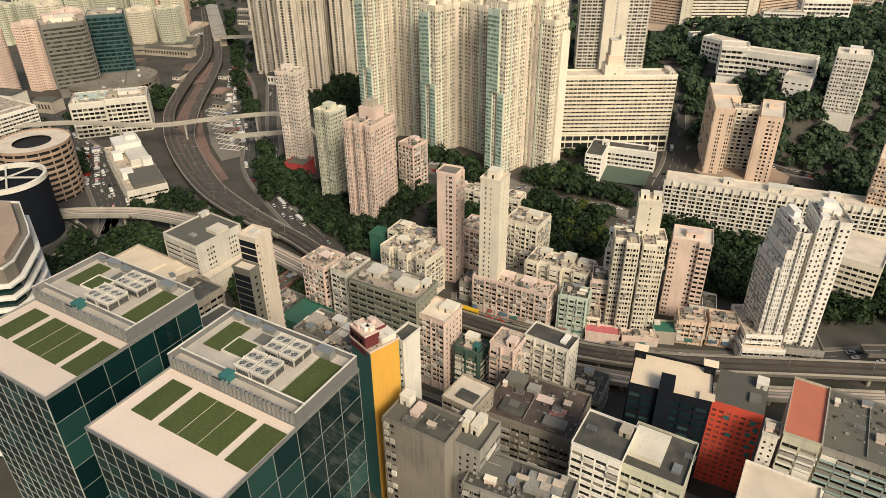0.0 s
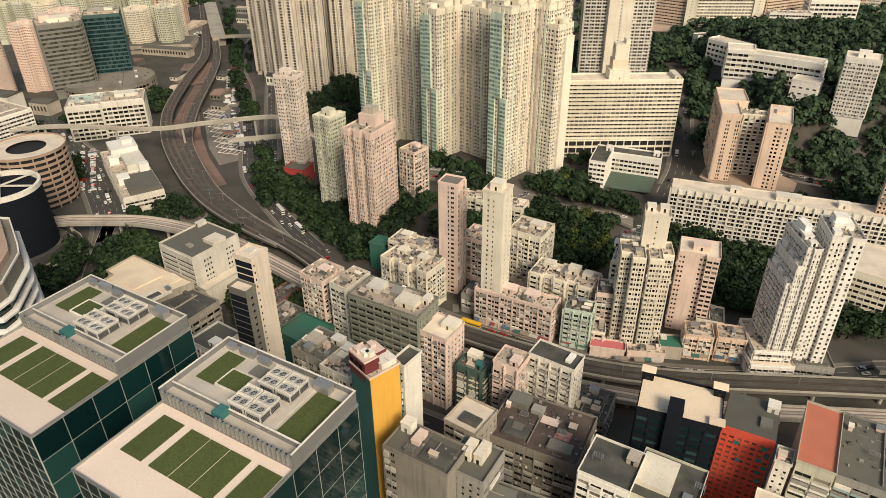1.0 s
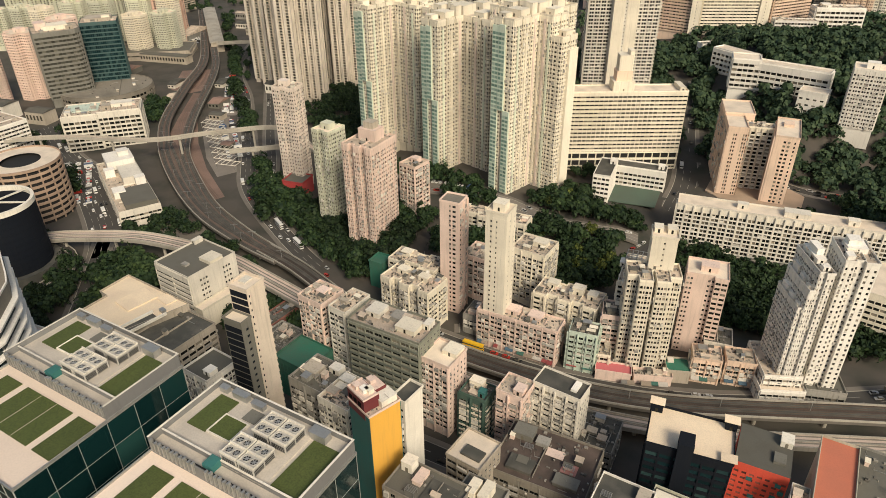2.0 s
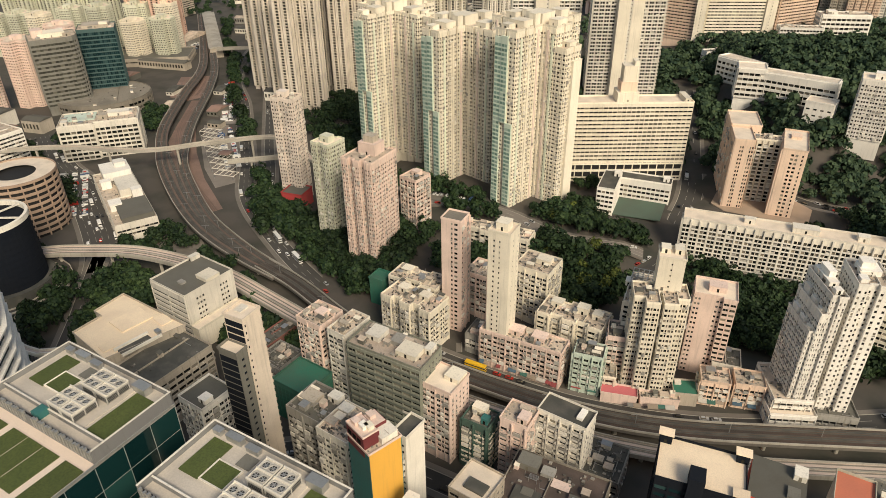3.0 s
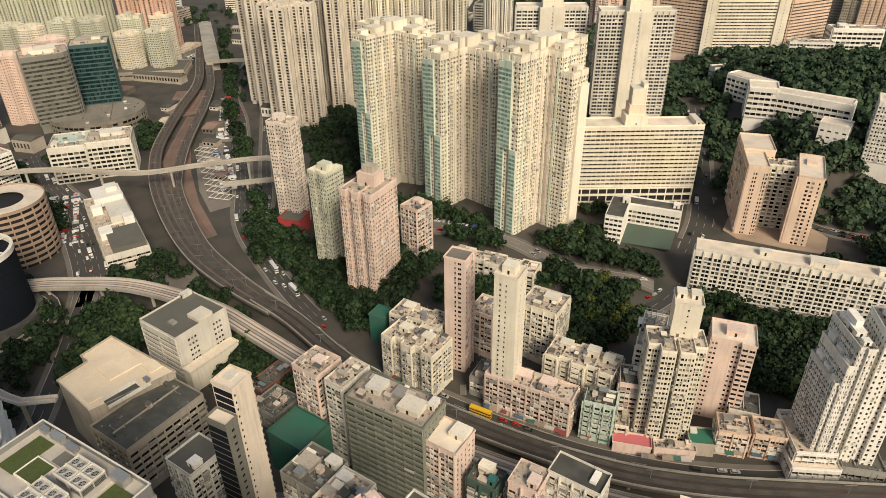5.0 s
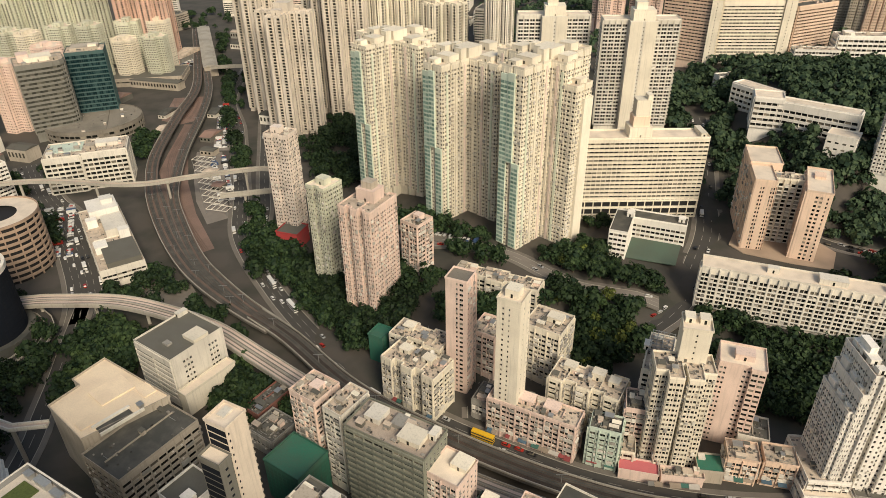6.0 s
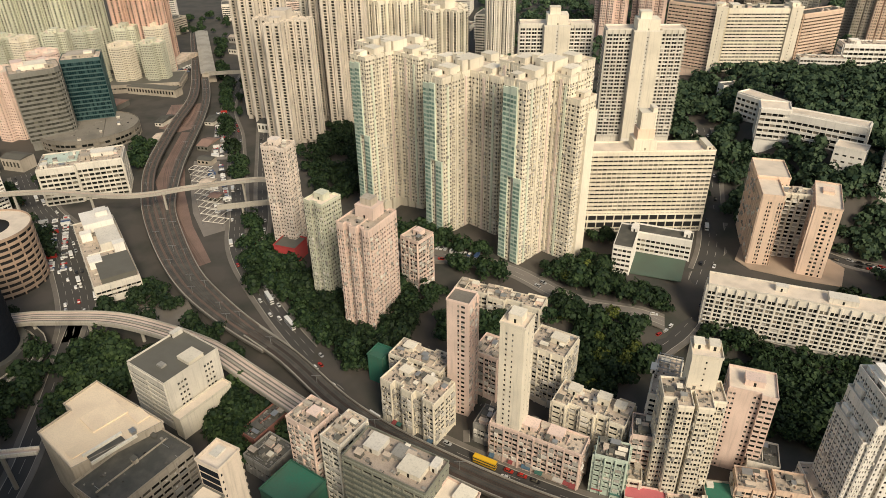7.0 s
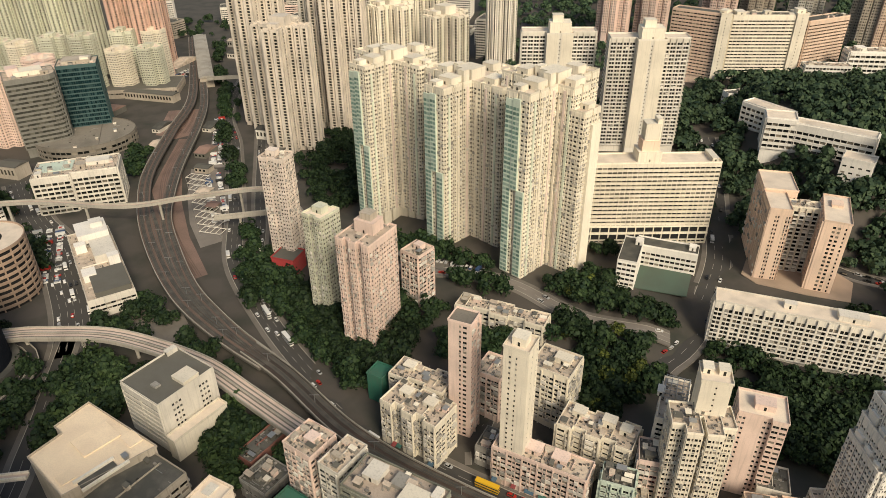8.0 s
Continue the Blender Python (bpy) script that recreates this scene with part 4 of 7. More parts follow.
building("factory_annex", "plain pale blank-walled annex of the factory", "annex", -126.0, 334.5, 0, 13, -34.5, rect(6, 31), PLAIN, CREAM, ROOFPALE, seed=5)
building("podium_block", "low wide podium with a cream screed roof", "podium", -158.0, 300.0, 0, 31.5, -40, [(16.1, -19.4), (21.6, 18.5), (-27.1, 12.8), (-24.1, -4.1), (-17.5, -3.7), (-15.0, -19.3)], [PLAIN], TAN, ROOFBRIGHT, boxes=((17.2, -5, 3.6, 15, 0.9, "roof_well", ROOFDARK), (13.9, -5, 1.2, 17, 1.4, "roof_kerb", PALE), (-3, 4, 13, 16, 0.7, "roof_deck", ROOFBRIGHT), (9, 14, 9, 6, 0.5, "roof_deck", ROOFBRIGHT), (8, -14, 6, 6, 0.4, "roof_deck", ROOFBRIGHT), (20.4, -3, 1.0, 20, 1.3, "roof_kerb", PALE), (17, 7, 3, 2, 1.6, "plant_box", METAL)), seed=6)
building("podium_block", "low wide podium with a dark felt roof", "podium", -135.0, 279.0, 0, 28, -33, rect(25, 39), [FACTORY], TAN, ROOFDARK, clutter=2, seed=7)
building("small_factory", "small white factory block with grey roof", "factory building", -97.5, 237.0, 0, 46, -34, rect(14, 15), [TENEMENT, TENEMENT, PLAIN, TENEMENT], WHITE, ROOFGREY, near=True, boxes=((4, -3, 4, 4, 2.2),), seed=8)
yt = building("tower_block", "tall narrow block with a yellow side and teal front", "tower block", -24.0, 185.8, 0, 75, -50, rect(11.5, 12.0), [PLAIN, PLAIN, TENEMENT, Style([(2.8, 0.6)], fh=3.0, sill=1, wh=1.2, proud=0.1)], TEAL, ROOFWORN, clutter=5, boxes=((2.6, 2.4, 5, 6, 2.6, "stair_housing", PALE),), seed=9, band_parapet=0)
m = Mesh()
m.box(5.77, 5.85, -5.9, 6.0, 14, 89.6)
part("painted_side", m, YELLOW, yt, "blank yellow painted side wall")
part("parapet", parapet(rect(11.5, 12.0), 89, 0.8), PINK, yt)
m = Mesh()
m.box(-5.9, 3.4, -6.1, -0.2, 86, 94)
m.box(-5.9, 0.5, -0.2, 4.6, 89, 93)
part("roof_storey", m, MAROON, yt, "maroon tiled roof storeys")
for k in range(3):
    m = Mesh()
    m.box(-5.0 + k * 2.5, -3.2 + k * 2.5, -6.2, -6.09, 90.5, 92.3)
    part("window", m, GLASSO, yt)
for k, (xx, yy, mm) in enumerate(((-3.5, -4, PINK), (-0.5, -3.2, WHITE), (-3.6, 1.6, PINK), (0.8, -2.0, CREAM))):
    m = Mesh()
    zz = 94 if yy < -0.6 else 93
    m.box(xx - 1.2, xx + 1.2, yy - 1.0, yy + 1.0, zz, zz + 1.6)
    m.box(xx - 1.35, xx + 1.35, yy - 1.15, yy + 1.15, zz + 1.6, zz + 1.75)
    part("water_tank", m, mm, yt)
m = Mesh()
m.box(-5.7, 3.2, -5.9, -0.4, 94, 94.12)
m.box(-5.7, 0.3, -0.18, 4.4, 93, 93.12)
part("roof_screed", m, PINK, yt, "faded pink roof screed")
m = Mesh()
m.box(-6.0, 3.5, -6.2, -5.95, 94, 94.7)
m.box(3.25, 3.5, -5.95, -0.2, 94, 94.7)
m.box(-6.0, -5.75, -5.95, -0.2, 94, 94.7)
part("parapet", m, PINK, yt)
building("tower_block", "slim white block with a dark roof well", "tower block", -13.6, 192.2, 0, 72, -36, rect(5.2, 9.5), [SMALLWIN, PLAIN, PLAIN, TENEMENT], PALE, ROOFDARK, seed=150)
building("tenement", "old grey tenement with railed roof terraces", "apartment building", -50.5, 226.5, 0, 50, -34, rect(17, 16), TENEMENT, GREY, ROOFGREY, near=True, boxes=((5, 5, 5, 4, 2.6, "stair_housing", PALE), (-3, 0, 7, 6, 2.4, "roof_shed", TAN)), clutter=5, seed=151)
building("tenement", "old grey tenement with railed roof terraces", "apartment building", -38.0, 214.0, 0, 52, -34, rect(14, 16), TENEMENT, PALE, ROOFPALE, near=True, boxes=((-3, 4, 5, 4, 2.6, "stair_housing", PALE), (3, 0, 4, 5, 1.0, "roof_well", ROOFDARK)), clutter=6, seed=152)
building("low_block", "low patched block with roof sheds", "apartment building", -58.0, 204.0, 0, 32, -34, rect(16, 14), TENEMENT, PALE, ROOFPALE, clutter=7, seed=153)
building("netted_block", "low block wrapped in green scaffold netting", "building site", -68.0, 273.0, 0, 22, -34, rect(20, 18), Style([(2.4, 0.9)], fh=2.2, sill=0.2, wh=1.9, proud=0.12), GREENNET, GREENNET, glass=GREENNET, seed=154)
building("low_block", "low red-brown shed row by the trees", "shed", -92.0, 325.0, 0, 8, -34, rect(10, 26), PLAIN, surface("brick_red_render", (0.30, 0.13, 0.10)), ROOFGREY, clutter=4, seed=155)
building("low_block", "low grey workshop with patched roof", "workshop", -86.0, 303.0, 0, 10, -34, rect(16, 16), RIBBON, GREY, ROOFGREY, clutter=6, seed=156)
building("commercial_block", "weathered grey commercial block with balcony windows", "factory building", -23.6, 263.2, 0, 48, -30, rect(37, 17), [SHADED, SMALLWIN, FACTORY, SMALLWIN], surface("weathered_grey_green_render", (0.235, 0.245, 0.195), stain=0.45, streak=0.45), surface("pinkish_roof_screed", (0.50, 0.41, 0.33), stain=0.5, streak=0.0, blotch=0.2, grain=0.3, dirt=(0.2, 0.17, 0.14)), near=True, extras_mat=DARKRAIL, boxes=((-10, 2, 7, 8, 2.6, "stair_housing", PALE), (2, 3, 8, 6, 2.0, "plant_room", GREY), (9, -1, 10, 8, 2.4, "plant_room", CREAM), (16, 4, 3, 5, 3, "lift_housing", PALE)), clutter=5, seed=10)
building("tenement", "stained grey tenement with small windows", "apartment building", -61.0, 293.0, 0, 43, -35, rect(15, 15), [TENEMENT, TENEMENT, TENEMENT, SMALLWIN], PINK, ROOFPALE, near=True, boxes=((2, 0, 5, 5, 3),), clutter=6, seed=11)
building("tenement", "stained grey tenement beside the railway", "apartment building", -45.5, 281.5, 0, 46, -35, rect(10, 17), TENEMENT, PALE, ROOFPALE, near=True, clutter=5, seed=12)
building("apartment_block", "tall pink mosaic block with a cream roof", "apartment building", -1.4, 250.5, 0, 40, -33, rect(14, 14.5), [TENEMENT, SMALLWIN, PLAIN, TENEMENT], PINK, ROOFPALE, near=True, boxes=((3, 3, 7, 7, 2.2, "stair_housing", CREAM),), seed=13)
building("low_block", "cream block with dark teal balconies", "apartment building", 13.0, 241.5, 0, 27, -31, rect(12, 10), TENEMENT2, surface("dark_green_tile", (0.055, 0.115, 0.09), stain=0.3, streak=0.3), ROOFGREY, near=True, boxes=((-1, 2, 6, 4, 4, "stair_housing", CREAM), (3.5, -2, 3, 3, 3, "water_tank", TEAL)), clutter=3, seed=14, extras_mat=CREAM)
building("apartment_block", "pink tenement with curved balconies", "apartment building", 28.1, 232.5, 0, 37, -31, rect(11.6, 11.4), [TENEMENT2, TENEMENT, PLAIN, PLAIN], PINK, ROOFPALE, near=True, boxes=((3, -2, 4, 5, 2.5),), clutter=2, seed=15)
building("apartment_block", "grey tenement with a dark felt roof", "apartment building", 47.1, 232.8, 0, 38, -34, rect(20.5, 10.5), [TENEMENT2, SMALLWIN, PLAIN, PLAIN], PALE, ROOFDARK, near=True, boxes=((6, 1, 2.5, 6, 1.2, "water_tank", WHITE),), seed=16)
building("low_block", "low block with a stepped dark roof beside the railway", "factory building", 63.7, 229.1, 0, 14, -27, rect(16, 20), RIBBON, GREY, ROOFDARK, near=True, clutter=6, seed=17)
nb = building("industrial_block", "dark navy industrial block with a cream roof", "factory building", 87.4, 197.2, 0, 46, -22, rect(29, 20), [NAVYWALL, PLAIN, PLAIN, NAVYWALL], NAVY, ROOFBRIGHT, glass=BLUEGLASS, boxes=((-13, 8.5, 4.5, 3.6, 3.6, "stair_housing", NAVY), (13.2, 8.5, 4.0, 3.6, 3.4, "stair_housing", NAVY), (13, -8.3, 3.6, 3.6, 0.8, "stair_housing", NAVY)), seed=18, extras_mat=NAVY)
m = Mesh()
m.box(-4.0, 1.2, -12.2, -5.4, 14, 65.5)
part("lift_tower", m, NAVY, nb, "dark lift tower rising above the roof")
for _x, _y, _z in ((-13, 8.5, 64.0), (13.2, 8.5, 63.8), (13, -8.3, 61.3)):
    m = Mesh()
    m.box(_x - 2.7, _x + 2.7, _y - 2.0, _y + 2.0, _z, _z + 0.35)
    part("roof_slab", m, ROOFBRIGHT, nb, "bright cream roof slab")
rw = building("industrial_block", "red painted warehouse with a grey roof", "warehouse", 113.5, 193.3, 0, 42, -28, rect(18, 20), [Style([(2.6, 0.62)], fh=2.6, sill=0.8, wh=1.1, proud=0.25), PLAIN, PLAIN, PLAIN], REDPAINT, ROOFGREY, glass=surface("dull_red_shutters", (0.20, 0.06, 0.04), vary=0.6, island=True), boxes=((6.5, 6.5, 4, 5, 2.5, "stair_housing", PALE), (5, -3, 4, 5, 1.2, "plant_box", DARKGREY)), band_parapet=0, seed=19)
for k, (_x, _z) in enumerate(((5.2, 50), (6.6, 47), (4.6, 44), (6.8, 41), (5.4, 38), (6.2, 34), (-4.0, 49), (-2.0, 41))):
    m = Mesh()
    m.box(_x, _x + 1.9, -10.42, -10.22, _z, _z + 1.7)
    part("shutter", m, TEAL, rw, "teal painted shutter")
building("roof_block", "narrow block with a terracotta coated roof", "factory building", 130.5, 178.5, 0, 46, -31, rect(11.5, 32), [Style([(5.75, 0.86)], fh=3.3, sill=1.0, wh=1.7, proud=0.4, balcony=0.9, cage=0.3), SMALLWIN, PLAIN, PLAIN], OLIVE, TERRACOTTA, near=True, seed=20, extras_mat=WHITE)
building("balcony_block", "pale stair block beside the terracotta roof", "factory building", 116.0, 172.5, 0, 43, -31, rect(5, 7), [SMALLWIN, PLAIN, PLAIN, PLAIN], PALE, ROOFWORN, clutter=2, seed=121)
building("balcony_block", "white block with a broad cream roof", "apartment building", 112.3, 152.5, 0, 30, -31, rect(24, 25), [TENEMENT2, TENEMENT2, PLAIN, PLAIN], WHITE, ROOFPALE, near=True, boxes=((0, -6, 3, 2, 1),), seed=21)
building("industrial_block", "wide block with a grey roof and teal balcony fronts", "factory building", 160.0, 172.0, 0, 38, -31, rect(42, 34), [Style([(5.2, 0.88)], fh=3.3, sill=1.0, wh=1.7, proud=0.4, balcony=0.9, cage=0.3), RIBBON, RIBBON, RIBBON], GREY, ROOFGREY, near=True, clutter=6, seed=22, extras_mat=surface("pale_teal_paint", (0.32, 0.44, 0.42)))
building("factory_block", "white factory with a dark felt roof", "factory building", 56.6, 171.0, 0, 42, -31, rect(17.5, 18), [FACTORY, PLAIN, PLAIN, FACTORY], WHITE, ROOFDARK, near=True, boxes=((6, 5, 4, 5, 2.2, "stair_housing", TAN),), seed=23)
building("factory_block", "green and white factory with a cream roof slab", "factory building", 74.6, 165.2, 0, 39, -31, rect(21, 21.5), [FACTORY, PLAIN, PLAIN, FACTORY], surface("pale_green_cream_render", (0.66, 0.65, 0.50), stain=0.3, streak=0.35), ROOFDARK, near=True, boxes=((-4, 1, 11.5, 14, 2.0, "roof_room", CREAM), (7, -4, 3, 4, 1.0, "plant_box", METAL)), seed=24)
building("low_block", "pale low block with a raised parapet", "factory building", 9.4, 199.0, 0, 37, -35, rect(14, 15), [FACTORY, SMALLWIN, PLAIN, SMALLWIN], TAN, ROOFPALE, near=True, boxes=((1, -2, 8, 5, 0.9, "roof_well", ROOFDARK),), seed=25)
building("warehouse", "wide dark-roofed warehouse with roof sheds", "warehouse", 37.5, 202.0, 0, 28, -27, rect(36, 27), FACTORY, BROWN, surface("rusty_roof_felt", (0.088, 0.066, 0.054), stain=0.5, streak=0.0, blotch=0.15, dirt=(0.21, 0.15, 0.125)), near=True, boxes=((-12, 8, 8, 6, 3.0, "plant_room", DARKGREY), (-4, 7, 5, 4, 1.6, "roof_shed", GREY), (2, 4, 7, 4, 0.25, "roof_patch", PINK), (9, -1, 6, 5, 0.25, "roof_patch", surface("faded_red_patch", (0.42, 0.20, 0.18), stain=0.4, streak=0)), (10, -8, 9, 5, 1.4, "roof_shed", DARKGREY), (-8, -7, 10, 7, 1.2, "roof_shed", ROOFDARK)), clutter=5, seed=26)
building("concrete_block", "grey-brown concrete block with a blank streaked wall", "factory building", -7.0, 167.0, 0, 55, -31, rect(24, 13), [Style([(21, 0.0), (2.4, 0.7), (2.4, 0.7)][::-1], fh=3.2, sill=1, wh=1.7, proud=0.2, cage=0.4), PLAIN, PLAIN, TENEMENT], surface("streaked_grey_render", (0.28, 0.255, 0.215), stain=0.5, streak=0.55), ROOFGREY, near=True, boxes=((5, -0.6, 10, 9, 0.5, "roof_slab", ROOFDARK), (-9, 4, 4, 4, 4, "stair_housing", PALE), (-3.5, 2, 3, 6, 1.6, "roof_shed", PINK)), clutter=1, seed=27)
building("concrete_block", "grey concrete block with pale water tanks", "factory building", 9.0, 165.5, 0, 51, -31, rect(14, 15), [SMALLWIN, FACTORY, PLAIN, PLAIN], GREY, ROOFGREY, boxes=((-2, 1, 3, 6, 4.5, "water_tank", CREAM), (2, 2, 3, 7, 4.0, "water_tank", CREAM)), seed=28)
building("tenement", "low tenement with dark patched roofs", "apartment building", 24.8, 152.6, 0, 40, -25, rect(34, 16), TENEMENT, GREY, ROOFDARK, near=True, boxes=((-9, 1, 9, 9, 2.2, "roof_room", DARKGREY), (8, 1, 12, 8, 1.6, "roof_room", GREY)), clutter=9, seed=29)

# ---- blocks beyond the railway ----
building("tenement", "cream tenement with deep light wells", "apartment building", -17.5, 330.0, 0, 27, -35, ragged(31.5, 17, 2.4, 2), TENEMENT, CREAM, ROOFPALE, near=True, boxes=((-8, 2, 6, 5, 2.6), (6, 2, 6, 5, 2.6)), clutter=8, seed=30)
building("tenement", "cream tenement with roof sheds", "apartment building", -16.0, 350.5, 1, 26, -30, ragged(30, 14, 2, 1), TENEMENT, CREAM, ROOFPALE, boxes=((-8, 2, 6, 5, 2.6),), clutter=9, seed=31)
building("netted_block", "small block wrapped in green scaffold netting", "building site", -38.5, 361.0, 1, 20, -30, rect(9, 10), PLAIN, GREENNET, GREENNET, seed=32)
building("pencil_tower", "slim pink pencil tower", "apartment tower", 4.2, 339.5, 1, 70, -25, rect(11, 10), [PINKFRONT, TENEMENT2, TOWER2, PINKFRONT], PINK, BROWN, near=True, seed=33)
building("pencil_tower", "slim cream-white pencil tower with small windows", "apartment tower", 26.5, 308.5, 0, 80, -28, rect(11, 11), [Style([(2.2, 0.0), (1.3, 0.6), (1.5, 0.0), (1.2, 0.5), (4.4, 0.0)], fh=2.85, sill=1.0, wh=1.1, proud=0.12), Style([(4.4, 0.0), (1.3, 0.5), (1.4, 0.0)], fh=2.85, sill=1.05, wh=0.9, proud=0.12), TOWER2, TINY], CREAM, ROOFPALE, near=True, boxes=((0, 0, 6, 6, 4),), seed=34)
building("tenement_row", "long pink and cream street block", "apartment building", 38.0, 302.0, 0, 22, -28, rect(43, 11), TENEMENT, PINK, ROOFPALE, near=True, boxes=((-4, 1, 7, 6, 2.6), (8, 1, 7, 6, 2.6)), clutter=9, seed=35)
building("tenement_row", "cream tenement block with balconies", "apartment building", 64.9, 314.8, 0, 26, -30, ragged(34, 16, 2, 2), TENEMENT2, CREAM, ROOFPALE, near=True, boxes=((-10, 3, 6, 5, 3), (4, 3, 6, 5, 4), (12, 2, 5, 5, 3)), clutter=8, seed=36)
building("tenement", "mint green corner tenement", "apartment building", 68.5, 289.0, 0, 23, -20, rect(13.5, 10), TENEMENT2, PALEMINT, ROOFGREY, near=True, clutter=6, seed=37)
building("tenement", "pale tenement with metal roof frames", "apartment building", 97.0, 316.0, 0, 40, -23, rect(11, 28), TENEMENT, PALE, ROOFWORN, near=True, boxes=((-6, 3, 3, 5, 2.5, "water_tank", WHITE),), clutter=3, seed=38)
rf = thing("roof_frame", "bare metal scaffold frame on the tenement roof", "frame", 98.5, 319.0, 40.12, -23)
for _i in range(5):
    for _j in (0, 1, 2):
        m = Mesh()
        m.box(-5.1 + _i * 2.5, -4.9 + _i * 2.5, -5.1 + _j * 5, -4.9 + _j * 5, 0, 6.5)
        part("post", m, METAL, rf)
for _k in (2.2, 4.4, 6.5):
    for _j in (0, 1, 2):
        m = Mesh()
        m.box(-5.3, 5.3, -5.12 + _j * 5, -4.88 + _j * 5, _k, _k + 0.2)
        part("beam", m, METAL, rf)
for _i in range(5):
    m = Mesh()
    m.box(-5.12 + _i * 2.5, -4.88 + _i * 2.5, -5.3, 5.3, 6.7, 6.9)
    part("beam", m, METAL, rf)
building("tenement", "narrow cream tenement", "apartment building", 83.5, 298.0, 0, 28, -15, rect(9, 13), TENEMENT, PINK, ROOFGREY, near=True, clutter=4, seed=39)
building("apartment_tower", "cream tower split by a dark light well", "apartment tower", 97.5, 288.5, 0, 56, -9, [(-12, -4), (-7, -4), (-7, -8.5), (-1.3, -8.5), (-1.3, 1), (0.8, 1), (0.8, -8.5), (6.6, -8.5), (6.6, -4), (12.0, -4), (12.0, 8), (-12, 8)], WINGS, CREAM, ROOFWORN, clutter=7, seed=40)
building("tower_core", "cream blank lift core above the tower", "apartment tower", 102.2, 296.0, 0, 73, -14, rect(11.5, 11), [Style([(14, 0.06)], fh=3, sill=1, wh=0.9, proud=0.1), PLAIN, TOWER2, PLAIN], CREAM, ROOFPALE, boxes=((-3, 2, 4, 5, 2.4), (3, 2, 4, 5, 2.4)), seed=41)
building("apartment_tower", "pink apartment tower with slit windows", "apartment tower", 130.5, 304.0, 0, 47.5, -20, [(-10, -7), (3, -7), (3, -8.6), (9, -8.6), (9, 8), (-10, 8)], [Style([(1.5, 0.62), (1.5, 0.6), (6.4, 0.0), (1.6, 0.62), (1.6, 0.6)], fh=2.9, sill=1.0, wh=1.2, proud=0.15), PLAIN, Style([(2.6, 0.8)], fh=2.9, sill=1, wh=1.4, proud=0.3, balcony=0.5), TINY, TOWER2, TOWER2], PINK, ROOFPALE, near=True, boxes=((0, 0, 8, 6, 3),), seed=42)
building("low_block", "low peach tenement", "apartment building", 127.5, 280.0, 0, 14, -14, rect(13, 11), TENEMENT, PEACH, ROOFPALE, near=True, clutter=3, seed=43)
building("low_block", "low peach tenement", "apartment building", 143.0, 277.5, 0, 14, -14, rect(13, 11), TENEMENT, PEACH, ROOFPALE, near=True, clutter=3, seed=44)
building("shop_row", "low shop row with a pink awning roof", "shop", 82.5, 279.5, 0, 5.5, -14, rect(17, 7), RIBBON, PINK, surface("pink_awning", (0.6, 0.16, 0.17), stain=0.2, streak=0), seed=45)
WHITEWIN = Style([(2.3, 0.46), (0.5, 0.0), (2.0, 0.5)], fh=2.8, sill=1.0, wh=1.25, proud=0.22, ac=0.2, cage=0.04)
BAYWALL = Style([(1.6, 0.6), (0.6, 0.0), (1.8, 0.62)], fh=2.8, sill=1.0, wh=1.25, proud=0.3, ac=0.3, fin=0.2, cage=0.15, ledge=0.1)
building("apartment_tower", "white stepped apartment tower with roof boxes", "apartment tower", 162.6, 274.3, 5, 71, -2, [(-3.0, -11), (-0.6, -11), (-0.6, -12.2), (2.6, -12.2), (2.6, 12), (-3.0, 12)], [WHITEWIN, PLAIN, WHITEWIN, WHITEWIN, PLAIN, BAYWALL], WHITE, ROOFPALE, boxes=((0.2, 3, 4, 14, 2.6, "lift_housing", WHITE), (0.8, 4, 3, 8, 5.4, "lift_housing", WHITE), (0, -8, 3, 3, 2.2, "water_tank", WHITE)), clutter=2, seed=46)
for _i, (_x, _z) in enumerate(((158.6, 61.5), (156.6, 51.5))):
    building("tower_wing", "white tower wing stepping down in roof terraces", "apartment tower", _x, 274.6 + 0.6 * _i, 5, _z, -2, rect(1.98, 22.5 - 1.4 * _i), [WHITEWIN, PLAIN, PLAIN, BAYWALL], WHITE, ROOFPALE, boxes=((0.1, 6, 1.4, 5, 4.5 - _i, "stair_housing", WHITE), (0.1, -1, 1.4, 4, 2.6, "stair_housing", WHITE), (0.2, -7, 1.2, 3, 1.6, "water_tank", WHITE)), seed=146 + _i)
building("apartment_tower", "white apartment tower with small windows", "apartment tower", 176.5, 271.5, 5, 77, -12, [(-6.5, -10), (-2.5, -10), (-2.5, -8.8), (1.5, -8.8), (1.5, -10.5), (6.5, -10.5), (6.5, 10), (-6.5, 10)], WHITEWIN, WHITE, ROOFWORN, boxes=((0, 2, 8, 8, 2.4, "lift_housing", WHITE), (-1, 3, 5, 5, 5.0, "lift_housing", WHITE), (-4, -6, 3, 4, 1.8, "water_tank", WHITE)), clutter=3, seed=47)
building("podium_block", "white stepped podium under the towers", "podium", 158.6, 275.0, 0, 14, -6, rect(17, 25), RIBBON, WHITE, ROOFWORN, clutter=3, seed=48)
building("podium_block", "white podium terrace with a railed edge", "podium", 158.5, 273.0, 0, 8, -6, rect(20, 28), RIBBON, WHITE, ROOFPALE, seed=148)
building("podium_block", "grey low podium under the towers", "podium", 178.5, 268.0, 0, 9, -12, rect(17, 22), RIBBON, GREY, ROOFGREY, clutter=4, seed=49)
building("low_block", "cream low block at the wood's edge", "school", 232.0, 318.0, 0, 30, -38, rect(22, 36), SCHOOL, CREAM, ROOFPALE, seed=50)
